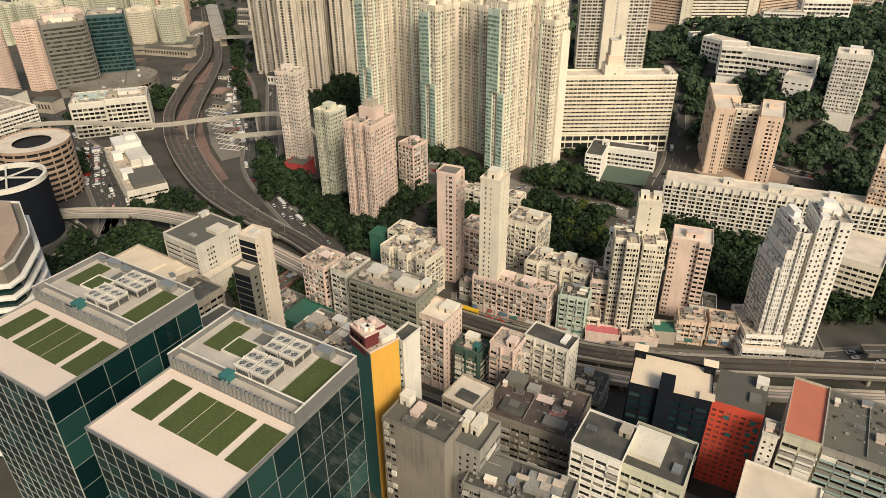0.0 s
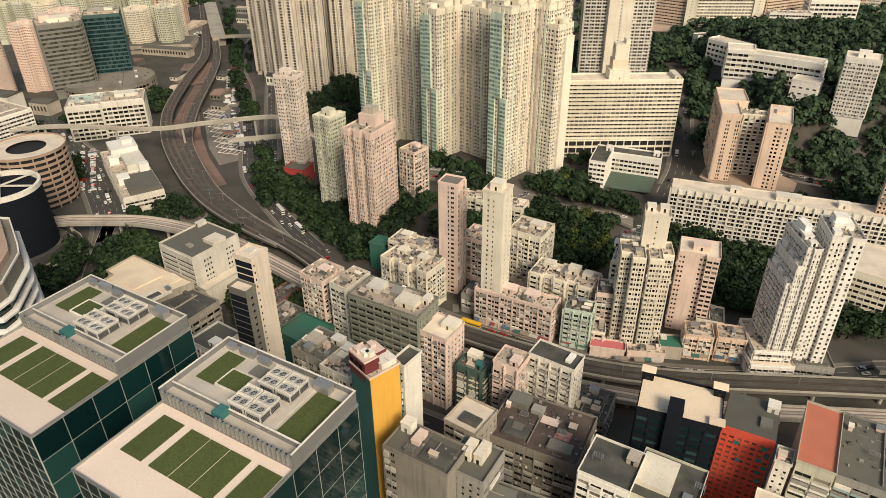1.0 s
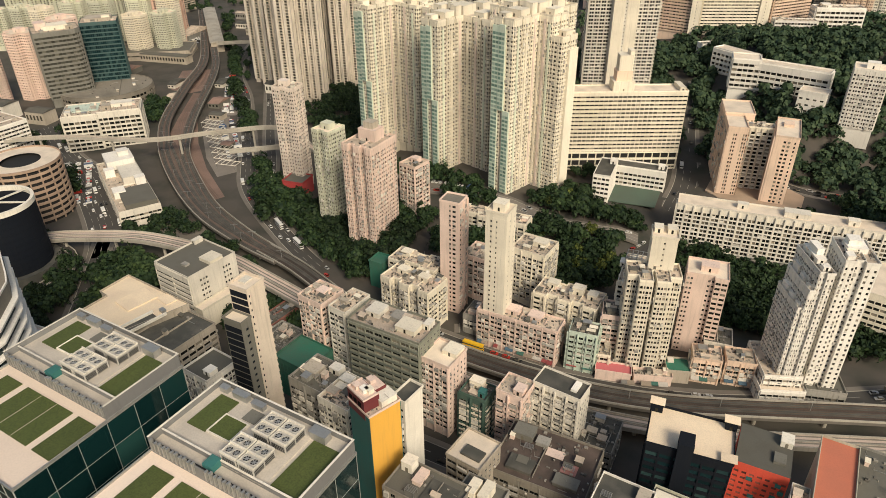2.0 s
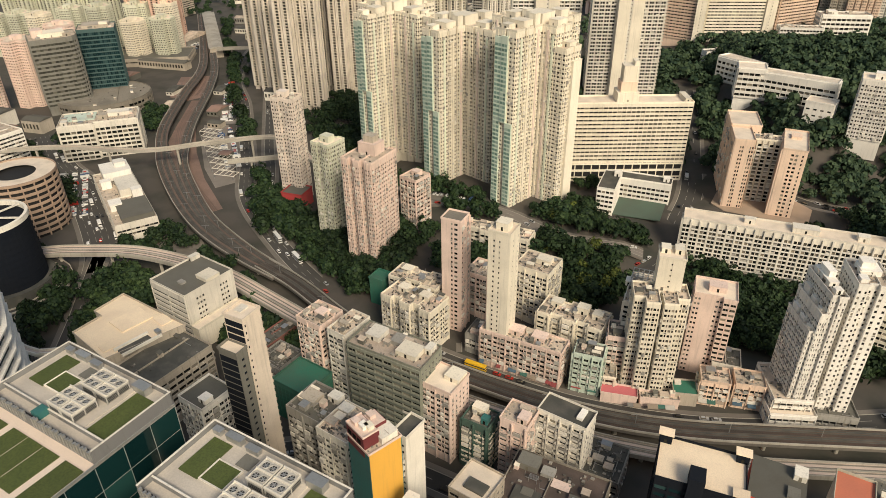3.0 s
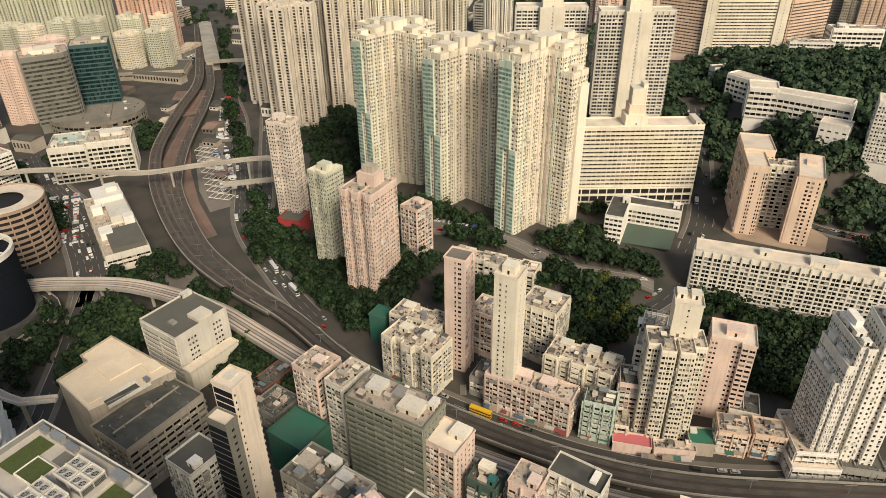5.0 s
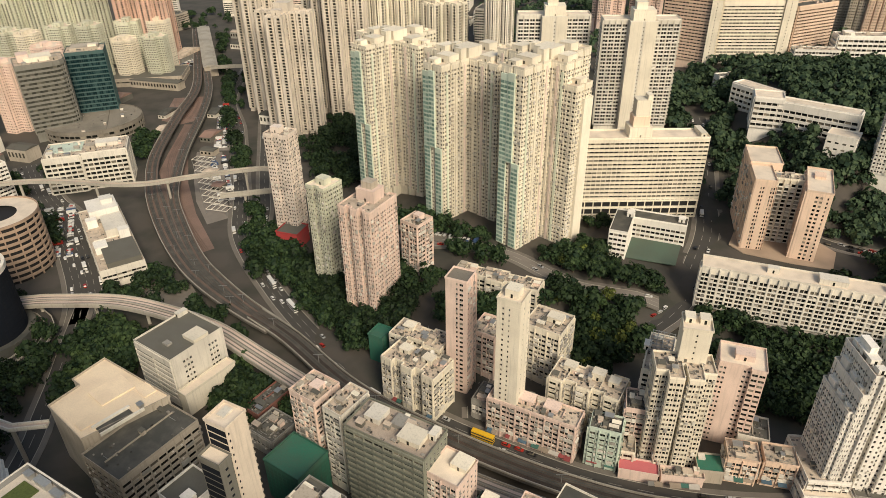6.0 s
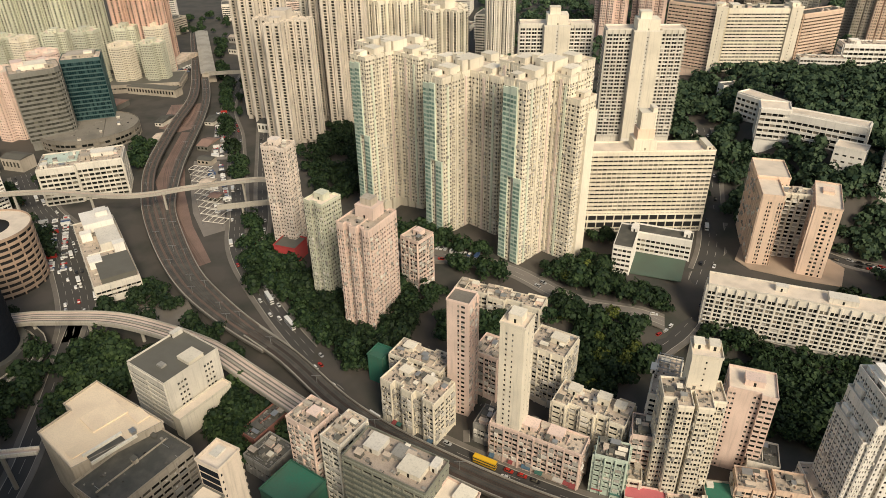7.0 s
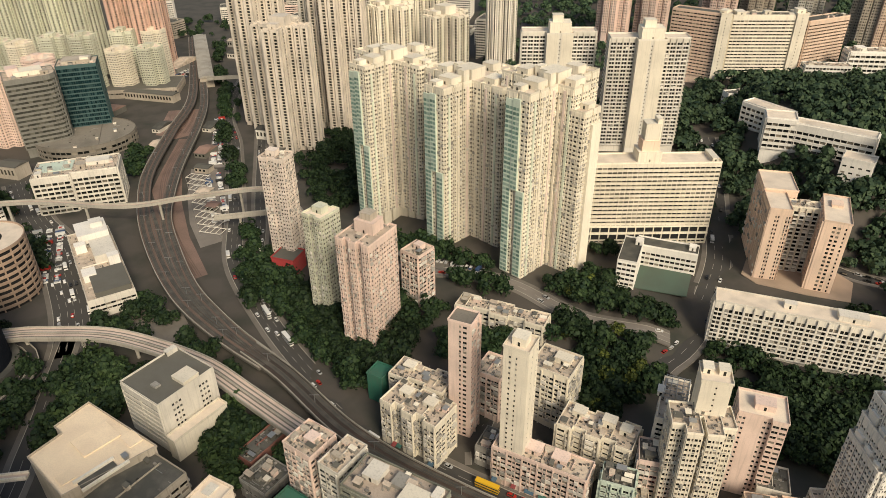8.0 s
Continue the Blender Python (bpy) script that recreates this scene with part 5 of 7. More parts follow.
building("apartment_tower", "peach apartment tower", "apartment tower", 268.0, 362.0, 4, 66, -35, rect(22, 26), TOWER2, PEACH, ROOFPALE, boxes=((0, 0, 8, 6, 4),), seed=51)
building("tenement", "small pink block beside the wood", "apartment building", -20.0, 433.0, 8, 50, -38, rect(13, 14), TENEMENT, PINK, ROOFPALE, boxes=((0, 2, 5, 5, 3),), clutter=2, seed=52)
building("tenement_row", "low cream terrace", "apartment building", 28.0, 402.0, 8, 28, -25, ragged(52, 12, 2, 2), TENEMENT, CREAM, ROOFPALE, clutter=12, seed=53)
building("tenement", "cream tenement behind the pencil tower", "apartment building", 20.0, 352.0, 2, 30, -30, rect(14, 16), TENEMENT, PINK, ROOFPALE, near=True, clutter=4, seed=54)
building("tenement", "cream tenement with a roof pavilion", "apartment building", 50.0, 348.0, 1, 36, -32, rect(20, 18), TENEMENT, CREAM, ROOFPALE, near=True, boxes=((3, 2, 8, 6, 3),), clutter=6, seed=55)
building("apartment_tower", "pink grey tower with rounded bays", "apartment tower", -46.0, 408.0, 0, 76, -30, ragged(21, 26, 2.2, 2), TOWER2, PINK, ROOFPALE, boxes=((0, 3, 12, 10, 7, "lift_housing", PINK), (0, 3, 7, 6, 11, "water_tank", TAN)), clutter=3, seed=56)
building("apartment_tower", "pale green slender tower", "apartment tower", -76.0, 442.0, 0, 71, -34, ragged(14, 16, 1.5, 1), TOWER2, surface("pale_green_render", (0.64, 0.64, 0.50)), ROOFPALE, boxes=((0, 0, 7, 6, 4),), seed=57)
building("apartment_tower", "pale pink slender tower beside the main road", "apartment tower", -114.0, 505.0, 0, 80, -20, ragged(17, 14, 1.5, 1), TOWER2, surface("rose_render", (0.80, 0.69, 0.60)), ROOFPALE, boxes=((-2, 0, 7, 6, 4),), clutter=3, seed=58)
building("podium_block", "red tiled podium under the slender tower", "podium", -112.0, 492.0, 0, 12, -20, rect(17, 16), PLAIN, surface("red_tile", (0.42, 0.05, 0.05)), ROOFGREY, seed=59)

building("low_block", "low shed under a green tarpaulin roof", "shed", 114.0, 279.5, 0, 7, -9, rect(11, 10), RIBBON, TAN, GREENNET, boxes=((-3, 3, 3, 3, 1.2, "roof_shed", PALE),), seed=401)
building("low_block", "low cream block with a patched roof", "shop", 77.0, 289.5, 0, 10, -14, rect(11, 11), TENEMENT, CREAM, ROOFWORN, near=True, clutter=3, seed=402)
building("low_block", "low pink shop block beside the street", "shop", 101.0, 275.8, 0, 5, -9, rect(18, 5), RIBBON, PINK, ROOFWORN, clutter=3, seed=403)
building("low_block", "low grey annex behind the pink tower", "annex", 139.0, 296.0, 0, 12, -20, rect(13, 14), SMALLWIN, PALE, ROOFGREY, clutter=3, seed=404)


# ---- estate towers ----
ROSEBAY = surface("pale_rose_mosaic", (0.78, 0.65, 0.57), stain=0.2)
SAGEBAY = surface("pale_green_mosaic", (0.68, 0.72, 0.58), stain=0.2)


def estate_tower(x, y, z0, z1, rot, right=33, seed=60):
    """A cruciform tower; its right arm may be cut short."""
    h8 = 8.0
    plan = [(-h8, -33), (h8, -33), (h8, -h8), (right, -h8), (right, h8), (h8, h8), (h8, 33), (-h8, 33), (-h8, h8), (-33, h8), (-33, -h8), (-h8, -h8)]
    tops = [(0, 0, 13, 13, 6.5, "lift_housing", CREAM), (0, -19, 11, 9, 4.5, "lift_housing", CREAM), (-3, -28, 6, 6, 3.0, "water_tank", CREAM), (-20, 0, 8, 11, 4, "lift_housing", CREAM), (0, 20, 9, 8, 5, "lift_housing", CREAM), (4, -11, 5, 5, 7.5, "lift_housing", CREAM), (-12, 2, 4, 6, 6, "lift_housing", CREAM)]
    if right > 30:
        tops += [(20, 0, 9, 11, 4, "lift_housing", CREAM), (28, 3, 5, 6, 2.4, "water_tank", CREAM)]
    else:
        tops += [(14, 0, 7, 10, 4, "lift_housing", CREAM)]
    t = building("estate_tower", "tall cream cruciform estate tower with mint bay strips", "apartment tower", x, y, z0, z1, rot, notched(plan, 1.8, 3.2, 7.6), TOWER, CREAM, ROOFPALE, group="estate towers", glass=GLASST, boxes=tops, seed=seed, band_parapet=1.4)
    h = z1 - z0 + 14
    for px, py, lo, hi, wd in ((-5.2, -33.9, 15, h - 4, 2.7), (0.2, -34.3, h * 0.56, h - 3, 2.4), (4.9, -33.9, 15, h * 0.56, 2.7)):
        m, g = Mesh(), Mesh()
        m.box(px - wd, px + wd, py - 0.5, py + 0.9, lo, hi)
        s = part("bay_strip", m, MINT, t, "mint green tiled bay strip")
        for k in range(int((hi - lo - 2) / 2.8)):
            for e in (-1, 1):
                x0, x1 = sorted((px + e * 0.12, px + e * (wd - 0.25)))
                zz = lo + 1 + k * 2.8
                g.quad((x0, py - 0.54, zz), (x1, py - 0.54, zz), (x1, py - 0.54, zz + 1.7), (x0, py - 0.54, zz + 1.7))
        part("strip_glazing", g, GREENGLASS, s, kind="stuff")
    # coloured bay columns on the sides of the arms
    for k, (o, u, w, L) in enumerate((((-h8, -h8), (0, -1), (-1, 0), 25), ((h8, -33), (0, 1), (1, 0), 25), ((h8, -h8), (1, 0), (0, -1), right - h8), ((-33, -h8), (1, 0), (0, -1), 25))):
        for i, f in enumerate((0.17, 0.5, 0.83)):
            m = Mesh()
            c = L * f
            m.frame_box(o, u, w, c - 0.75, c + 0.75, 0.02, 0.95, 14.2, h - 1.5 - 2.8 * ((i + k) % 3))
            part("bay_column", m, (ROSEBAY, SAGEBAY, CREAM)[(i + k) % 3], t)
    if right > 30:
        m = Mesh()
        m.box(33.62, 34.6, -5.5, 5.5, 10, h - 14)
        part("end_wall", m, CREAM, t, "blank cream end wall")
    return t


estate_tower(61, 478, 18, 136, -45, right=19, seed=60)
estate_tower(14, 517, 18, 127, -45, seed=61)
estate_tower(-37, 562, 18, 128, -45, seed=62)
_w = building("tower_wing", "lower cream wing of the estate tower", "apartment tower", 61 + 0.7071 * 23.2, 478 - 0.7071 * 23.2, 18, 124, -45, notched(rect(8.0, 15.6), 1.6, 2.4, 7.6), TOWER, CREAM, ROOFWORN, glass=GLASST, boxes=((-1, 2, 6, 7, 3, "lift_housing", CREAM),), seed=160)
m = Mesh()
m.box(4.02, 6.2, -1.5, 7.4, 6, 112)
m.box(3.8, 6.4, -1.7, 7.6, 112, 112.4)
part("end_wall", m, CREAM, _w, "blank yellow-cream end wall")


SANDY = surface("sandy_mosaic", (0.66, 0.59, 0.50), stain=0.3)


def trident(x, y, z0, z1, rot, l, a, label, wall, seed, core=8):
    return building("estate_tower", label, "apartment tower", x, y, z0, z1, rot, notched(cross(l, a), 2.6, 4.0, 7.0), RIBBED, wall, ROOFPALE, glass=GLASST, boxes=((0, 0, a, a, core, "lift_housing", wall), (0, -l * 0.6, a * 0.6, 7, 4, "lift_housing", wall)), seed=seed)


WING = Style([(1.9, 0.86), (1.9, 0.86), (0.8, 0.0)], fh=2.8, sill=0.85, wh=1.65, proud=0.4, balcony=0.8, fin=0.9, cage=0.1)


def slab_tower(x, y, z0, z1, rot, seed):
    """Two window wings on a blank projecting stair core."""
    t = building("estate_tower", "cream tower with a blank central core and window wings", "apartment tower", x, y, z0, z1, rot, [(-28, -6), (-10, -6), (-10, -12), (10, -12), (10, -6), (28, -6), (28, 8), (-28, 8)],
                 [WING, PLAIN, Style([(9.2, 0.0), (1.6, 0.5), (9.2, 0.0)], fh=2.8, sill=1, wh=0.9, proud=0.1), PLAIN, WING, WING, TOWER2, WING], PALE, ROOFPALE, seed=seed, extras_mat=WHITE, glass=GLASST, boxes=((0, -4, 16, 14, 8, "lift_housing", CREAM), (-2, -4, 8, 8, 13, "lift_housing", CREAM)))
    m = Mesh()
    m.box(-9.9, -1.2, -12.35, -11.6, 14, z1 - z0 + 14)
    m.box(1.2, 9.9, -12.35, -11.6, 14, z1 - z0 + 14)
    part("core_wall", m, CREAM, t, "blank cream core wall")
    return t


slab_tower(146, 590, 52, 133, -3, 63)
slab_tower(86, 624, 52, 130, -3, 64)
trident(-148, 716, 4, 117, -12, 26, 14, "tall pale estate tower with dark vertical joints", SANDY, 65)
trident(-185, 780, 4, 140, -12, 26, 14, "tall pale estate tower with dark vertical joints", SANDY, 66)
trident(-105, 770, 6, 140, -12, 26, 14, "tall pale estate tower with dark vertical joints", SANDY, 67)
trident(-130, 850, 6, 140, -12, 26, 14, "tall pale estate tower", PALE, 68)
trident(-55, 800, 14, 118, -45, 24, 15, "cream estate tower with stepped roof housings", CREAM, 69)
trident(0, 790, 16, 110, -45, 24, 15, "cream estate tower with stepped roof housings", CREAM, 70)
trident(-20, 880, 18, 116, -45, 24, 15, "cream estate tower with stepped roof housings", CREAM, 71)
trident(62, 860, 40, 150, -45, 16, 12, "slim pale estate tower before the hill", PALE, 72)

gs = building("gallery_slab", "long cream slab block with open access galleries", "apartment building", 131, 499, 18, 77, 0, rect(86, 16), [GALLERY, SMALLWIN, GALLERY, SMALLWIN], CREAM, ROOFPALE, boxes=((-3, 0, 15, 13, 7, "lift_housing", CREAM), (-3, 0, 11, 10, 14, "lift_housing", PEACH), (-3, 0, 9, 9, 25, "lift_housing", CREAM), (1, 0, 3, 8, 28, "water_tank", CREAM), (39, 0, 4, 15, 3, "stair_housing", CREAM)), seed=73)
# thin black sheet on the wall, painting the shade of an open void deck
m = Mesh()
m.box(-42.5, 42.5, -9.1, -8.92, 18.0, 27.5)
part("void_deck", m, BLACK, gs, "black sheet painting the void deck's shade")
m = Mesh()
m.box(-42.6, 42.6, -10.2, -8.9, 22.2, 23.6)
m.box(-42.6, 42.6, -10.2, -8.9, 27.5, 28.4)
part("deck_slab", m, CREAM, gs, "cream floor slabs over the void deck")
for k in range(15):
    m = Mesh()
    m.box(-42.4 + k * 6.0, -41.7 + k * 6.0, -9.5, -9.1, 14, 28)
    part("column", m, CREAM, gs)
building("school", "white school wing with classroom windows", "school", 138, 462, 9, 33, -22.5, rect(37, 11), [SCHOOL, SCHOOL, SCHOOL, PLAIN], WHITE, ROOFDARK, boxes=((15, 1, 4, 5, 2.5),), seed=74)
building("school", "white school wing with a dark court roof", "school", 111.5, 451, 9, 37, -22.5, rect(11, 30), SCHOOL, WHITE, ROOFDARK, boxes=((3.5, 10, 4, 6, 2.5, "stair_housing", WHITE),), seed=75)
building("low_block", "small white school gatehouse", "school", 104.5, 428.0, 9, 15, -22.5, rect(9, 10), SCHOOL, WHITE, ROOFPALE, clutter=2, seed=175)
PEACHFRONT = Style([(4.2, 0.0), (1.9, 0.62), (1.9, 0.62)], fh=2.8, sill=0.7, wh=1.5, proud=0.35, ac=0.15)
PEACHSIDE = Style([(2.0, 0.74)], fh=2.8, sill=0.75, wh=1.55, proud=0.6, cage=0.15)
building("estate_block", "peach estate block with paired small windows", "apartment building", 196.4, 454.0, 20, 68, -15, rect(12, 24), [PEACHFRONT, BALCONY, PLAIN, PEACHSIDE], PEACH, ROOFPALE, seed=76)
building("estate_block", "peach estate block with a ribbed side", "apartment building", 206.3, 478.6, 20, 69.5, -15, rect(19, 28), [SMALLWIN, SMALLWIN, SMALLWIN, PEACHSIDE], PEACH, ROOFPALE, seed=77)
building("estate_block", "peach estate block with a blank sunlit corner", "apartment building", 227.5, 445.0, 20, 66.5, -25, rect(14, 37), [Style([(3.4, 0.0), (1.9, 0.62), (1.9, 0.62), (3.4, 0.2)], fh=2.8, sill=0.7, wh=1.5, proud=0.35), SMALLWIN, PLAIN, BALCONY], PEACH, ROOFPALE, boxes=((0, 6, 6, 8, 1.6),), seed=177)
building("estate_block", "cream link block with stacked balconies", "apartment building", 212.0, 457.0, 20, 64, -17, rect(22, 9), Style([(2.6, 0.8), (0.8, 0.0)], fh=2.8, sill=0.3, wh=1.9, proud=0.3, balcony=1.4, fin=0.9, cage=0.45), CREAM, ROOFWORN, clutter=3, seed=78, extras_mat=WHITE)
building("balcony_slab", "long low slab block with stacked balconies", "apartment building", 218, 372.5, 9, 38, -21, rect(154, 13), BALCONY, PALE, ROOFPALE, boxes=((-40, 1, 6, 4, 3), (-10, 0, 14, 7, 3), (20, 0, 6, 5, 3)), seed=79, extras_mat=WHITE)
building("hill_school", "white hillside school with open galleries", "school", 268, 548, 58, 79, -38, rect(66, 12), SCHOOLGAL, WHITE, ROOFPALE, seed=80)
building("hill_school", "white hillside school wing", "school", 246, 590, 60, 79, -60, rect(38, 12), SCHOOLGAL, WHITE, ROOFPALE, seed=81)
building("hill_school", "white hillside school centre block", "school", 244, 566, 58, 81, -20, rect(20, 18), SCHOOLGAL, WHITE, ROOFPALE, seed=82)
building("hill_hall", "white school hall", "school", 276, 512, 54, 70, -38, rect(19, 14), Style([(4.5, 0.5)], fh=4.5, sill=1.5, wh=1.2, proud=0.2), WHITE, ROOFPALE, seed=83)
building("apartment_tower", "white hillside apartment tower", "apartment tower", 302, 494, 50, 92, -30, rect(22, 18), TOWER2, WHITE, ROOFPALE, boxes=((0, 0, 8, 7, 4),), seed=84)
SLABFACE = Style([(3.4, 0.93)], fh=2.95, sill=1.25, wh=1.25, proud=0.9)
building("estate_slab", "very long peach slab block on the hill", "apartment building", 235.5, 734.5, 64, 121, -40, rect(50, 14), SLABFACE, PEACH, ROOFGREY, boxes=((20, 0, 6, 10, 3, "stair_housing", CREAM),), seed=85)
building("estate_slab", "very long cream slab block on the hill", "apartment building", 283, 718, 64, 120.5, -3, rect(54, 14), SLABFACE, CREAM, ROOFGREY, boxes=((-20, 0, 8, 12, 3), (4, 0, 6, 6, 3)), clutter=4, seed=86)
building("stair_tower", "blank cream stair tower between the hill slabs", "stair tower", 315.5, 715.5, 64, 122, -3, rect(10, 17), Style([(4.0, 0.0), (1.4, 0.5), (4.0, 0.0)], fh=2.95, sill=1.1, wh=0.9, proud=0.12), CREAM, ROOFPALE, boxes=((0, 1, 7, 9, 3, "lift_housing", CREAM),), seed=186)
building("stair_tower", "blank cream stair tower between the hill slabs", "stair tower", 251.5, 718.0, 64, 122, -20, rect(9, 15), Style([(4.0, 0.0), (1.4, 0.5), (4.0, 0.0)], fh=2.95, sill=1.1, wh=0.9, proud=0.12), CREAM, ROOFPALE, seed=187)
building("estate_slab", "very long peach slab block on the hill", "apartment building", 346.5, 731.5, 64, 114, 25, rect(52, 14), SLABFACE, PEACH, ROOFGREY, clutter=3, seed=87)
building("hill_house", "white low school building on the wooded hill", "school", 384, 703, 60, 91, -8, rect(44, 15), SCHOOLGAL, WHITE, ROOFPALE, boxes=((-12, 0, 8, 9, 3),), clutter=4, seed=88)
building("hill_house", "white low building among hillside trees", "house", 340, 694, 60, 81, -10, rect(38, 12), SCHOOL, WHITE, ROOFPALE, clutter=4, seed=89)
building("hill_house", "small white pavilion on the wooded slope", "house", 250, 655, 60, 70, 10, rect(26, 9), SCHOOL, WHITE, ROOFGREY, clutter=2, seed=189)
building("apartment_tower", "peach tower standing above the hill", "apartment tower", 446, 784, 70, 155, -20, notched(rect(30, 26), 2.0, 3.0, 6.2), TOWER2, PEACH, ROOFPALE, boxes=((0, 0, 8, 8, 4),), seed=190)
for _i, (_x, _y, _z) in enumerate(((300, 860, 150), (350, 880, 155), (400, 870, 150), (230, 870, 150), (430, 800, 135), (470, 780, 130), (190, 880, 150))):
    building("estate_tower", "tall grey-pink estate tower behind the hill slab", "apartment tower", _x, _y, 70, _z, -30, notched(cross(17, 14), 2.0, 3.0, 6.2), TOWER2, (PINK, TAN, PALE)[_i % 3], ROOFPALE, group="hill estate towers", boxes=((0, 0, 8, 8, 4),), seed=170 + _i)
# ---- blocks left of the railway ----
building("grid_block", "white office block with deep grid windows", "office building", -303.5, 603.0, 0, 31.5, 18, [(-31, -18), (-4, -18), (-4, -15), (31, -15), (31, 15), (-31, 15)], GRIDWALL, PALE, ROOFWORN, boxes=((-16, 3, 26, 20, 0.6, "roof_deck", PALEMINT), (16, 2, 18, 10, 3, "plant_room", PALE), (4, -4, 7, 8, 3.4, "plant_room", TAN), (-26, -13, 5, 6, 3, "stair_housing", PALE)), clutter=12, glass=GLASST, seed=90)
building("low_works", "low white works with terraced roofs", "factory building", -239, 484, 0, 13, -58, rect(98, 27), RIBBON, PALE, ROOFWORN, boxes=((-36, 2, 22, 20, 9, "upper_storey", WHITE), (-38, 6, 8, 8, 12.5, "stair_housing", WHITE), (-10, 5, 26, 14, 5.5, "upper_storey", PALE), (-20, -8, 6, 7, 6, "stair_housing", WHITE), (8, 9, 6, 7, 7, "stair_housing", WHITE), (33, 2, 30, 21, 4.0, "upper_storey", ROOFGREY), (20, -8, 10, 8, 5, "upper_storey", WHITE)), clutter=10, seed=91)
TEALGREY = surface("teal_grey_frame", (0.05, 0.10, 0.10), stain=0.2)
BANDS = Style([(3.6, 0.97)], fh=4.2, sill=1.4, wh=2.2, proud=0.9)
building("glass_offices", "banded grey glass office block with a rounded corner", "office building", -391.0, 720.0, 8, 74, 33, [(-21, -17), (10, -17), (16, -15.5), (20, -11.5), (21.5, -5), (21.5, 17), (-21, 17)], BANDS, surface("greenish_grey_spandrel", (0.23, 0.225, 0.195), stain=0.4, streak=0.4), ROOFWORN, glass=BANDGLASS, boxes=((0, 2, 24, 18, 4, "plant_room", CREAM), (-12, 4, 10, 14, 7, "plant_room", PINK), (13, -5, 7, 9, 3, "plant_room", TAN)), clutter=8, seed=92)
building("glass_offices", "dark teal glass office block behind the podium", "office building", -366.0, 764.0, 8, 73, 20, rect(36, 30), Style([(2, 0.95)], fh=4.2, sill=0.8, wh=2.9, proud=0.25), TEALGREY, ROOFWORN, glass=BLUEGLASS, boxes=((0, 2, 26, 20, 3, "plant_room", TAN), (8, -4, 8, 6, 5, "plant_room", CREAM)), clutter=6, seed=93)
building("podium_block", "wide curved brown podium", "podium", -358, 728, 0, 12, 20, [(46 * math.cos(a), 42 * math.sin(a)) for a in [k * math.pi / 14 for k in range(28)]], Style([(5, 0.9)], fh=5, sill=1.4, wh=2.6, proud=0.8), BROWN, BROWN, clutter=5, seed=94)
SAGE = surface("pale_sage_render", (0.63, 0.63, 0.50), stain=0.22)
for _i, (_x, _y, _z) in enumerate(((-388, 902, 50), (-352, 906, 52), (-398, 945, 62), (-362, 950, 62), (-420, 890, 70), (-462, 902, 66), (-504, 905, 58), (-540, 925, 56), (-585, 940, 50))):
    building("estate_tower", "small pale green estate tower", "apartment tower", _x, _y, 6, _z, -15 + 7 * (_i % 3), cross(14, 13), TOWER2, SAGE if _i % 3 else CREAM, ROOFPALE, group="pale estate towers", boxes=((0, 0, 9, 9, 4), (0, -8, 5, 4, 3)), seed=100 + _i)
building("podium_block", "long low podium under the pale estate", "podium", -368, 900, 0, 9, 8, rect(90, 50), RIBBON, TAN, ROOFGREY, seed=99)
for _i, (_x, _y, _z) in enumerate(((-368, 958, 140), (-402, 968, 140), (-385, 1020, 140), (-455, 985, 122), (-495, 1005, 118), (-535, 1020, 110), (-580, 1040, 100), (-640, 1090, 60), (-700, 1100, 55), (-610, 1150, 80))):
    building("estate_tower", "tall rose estate tower with pale trims" if _i < 3 else "tall pale green estate tower", "apartment tower", _x, _y, 0, _z, -15, notched(cross(17, 14), 2.0, 3.0, 6.2), RIBBED, surface("rose_tower_render", (0.74, 0.50, 0.40)) if _i == 0 else (bpy.data.materials["rose_tower_render"] if _i < 3 else SAGE), ROOFPALE, group="far estate towers", boxes=((0, 0, 8, 8, 4),), seed=120 + _i)
random.seed(77)
for _i in range(26):
    _x, _y = -240 + (_i % 6) * 62 + random.uniform(-12, 12) - 0.25 * (_i // 6) * 60, 960 + (_i // 6) * 75 + random.uniform(-15, 15)
    if -330 < _x < -190 and _y < 1200:
        continue
    building("far_block", "distant pale city block beyond the estates", "city block", _x, _y, 0, random.uniform(18, 70), random.choice((-15, -20, -30)), rect(random.uniform(22, 44), random.uniform(18, 30)), RIBBON, (CREAM, PALE, PINK, WHITE)[_i % 4], ROOFGREY, group="distant city blocks", clutter=4, seed=200 + _i)
for _i, (_x, _y) in enumerate(((-436, 735), (-404, 762), (-462, 700), (-425, 800))):
    building("estate_tower", "rose estate tower", "apartment tower", _x, _y, 0, 68, -20, cross(15, 13), TOWER2, PINK, ROOFPALE, group="rose estate towers", boxes=((0, 0, 8, 8, 4),), seed=130 + _i)
building("low_works", "white terraced factory", "factory building", -390, 560, 0, 34, -30, rect(60, 50), RIBBON, WHITE, ROOFPALE, clutter=8, seed=140)


random.seed(91)
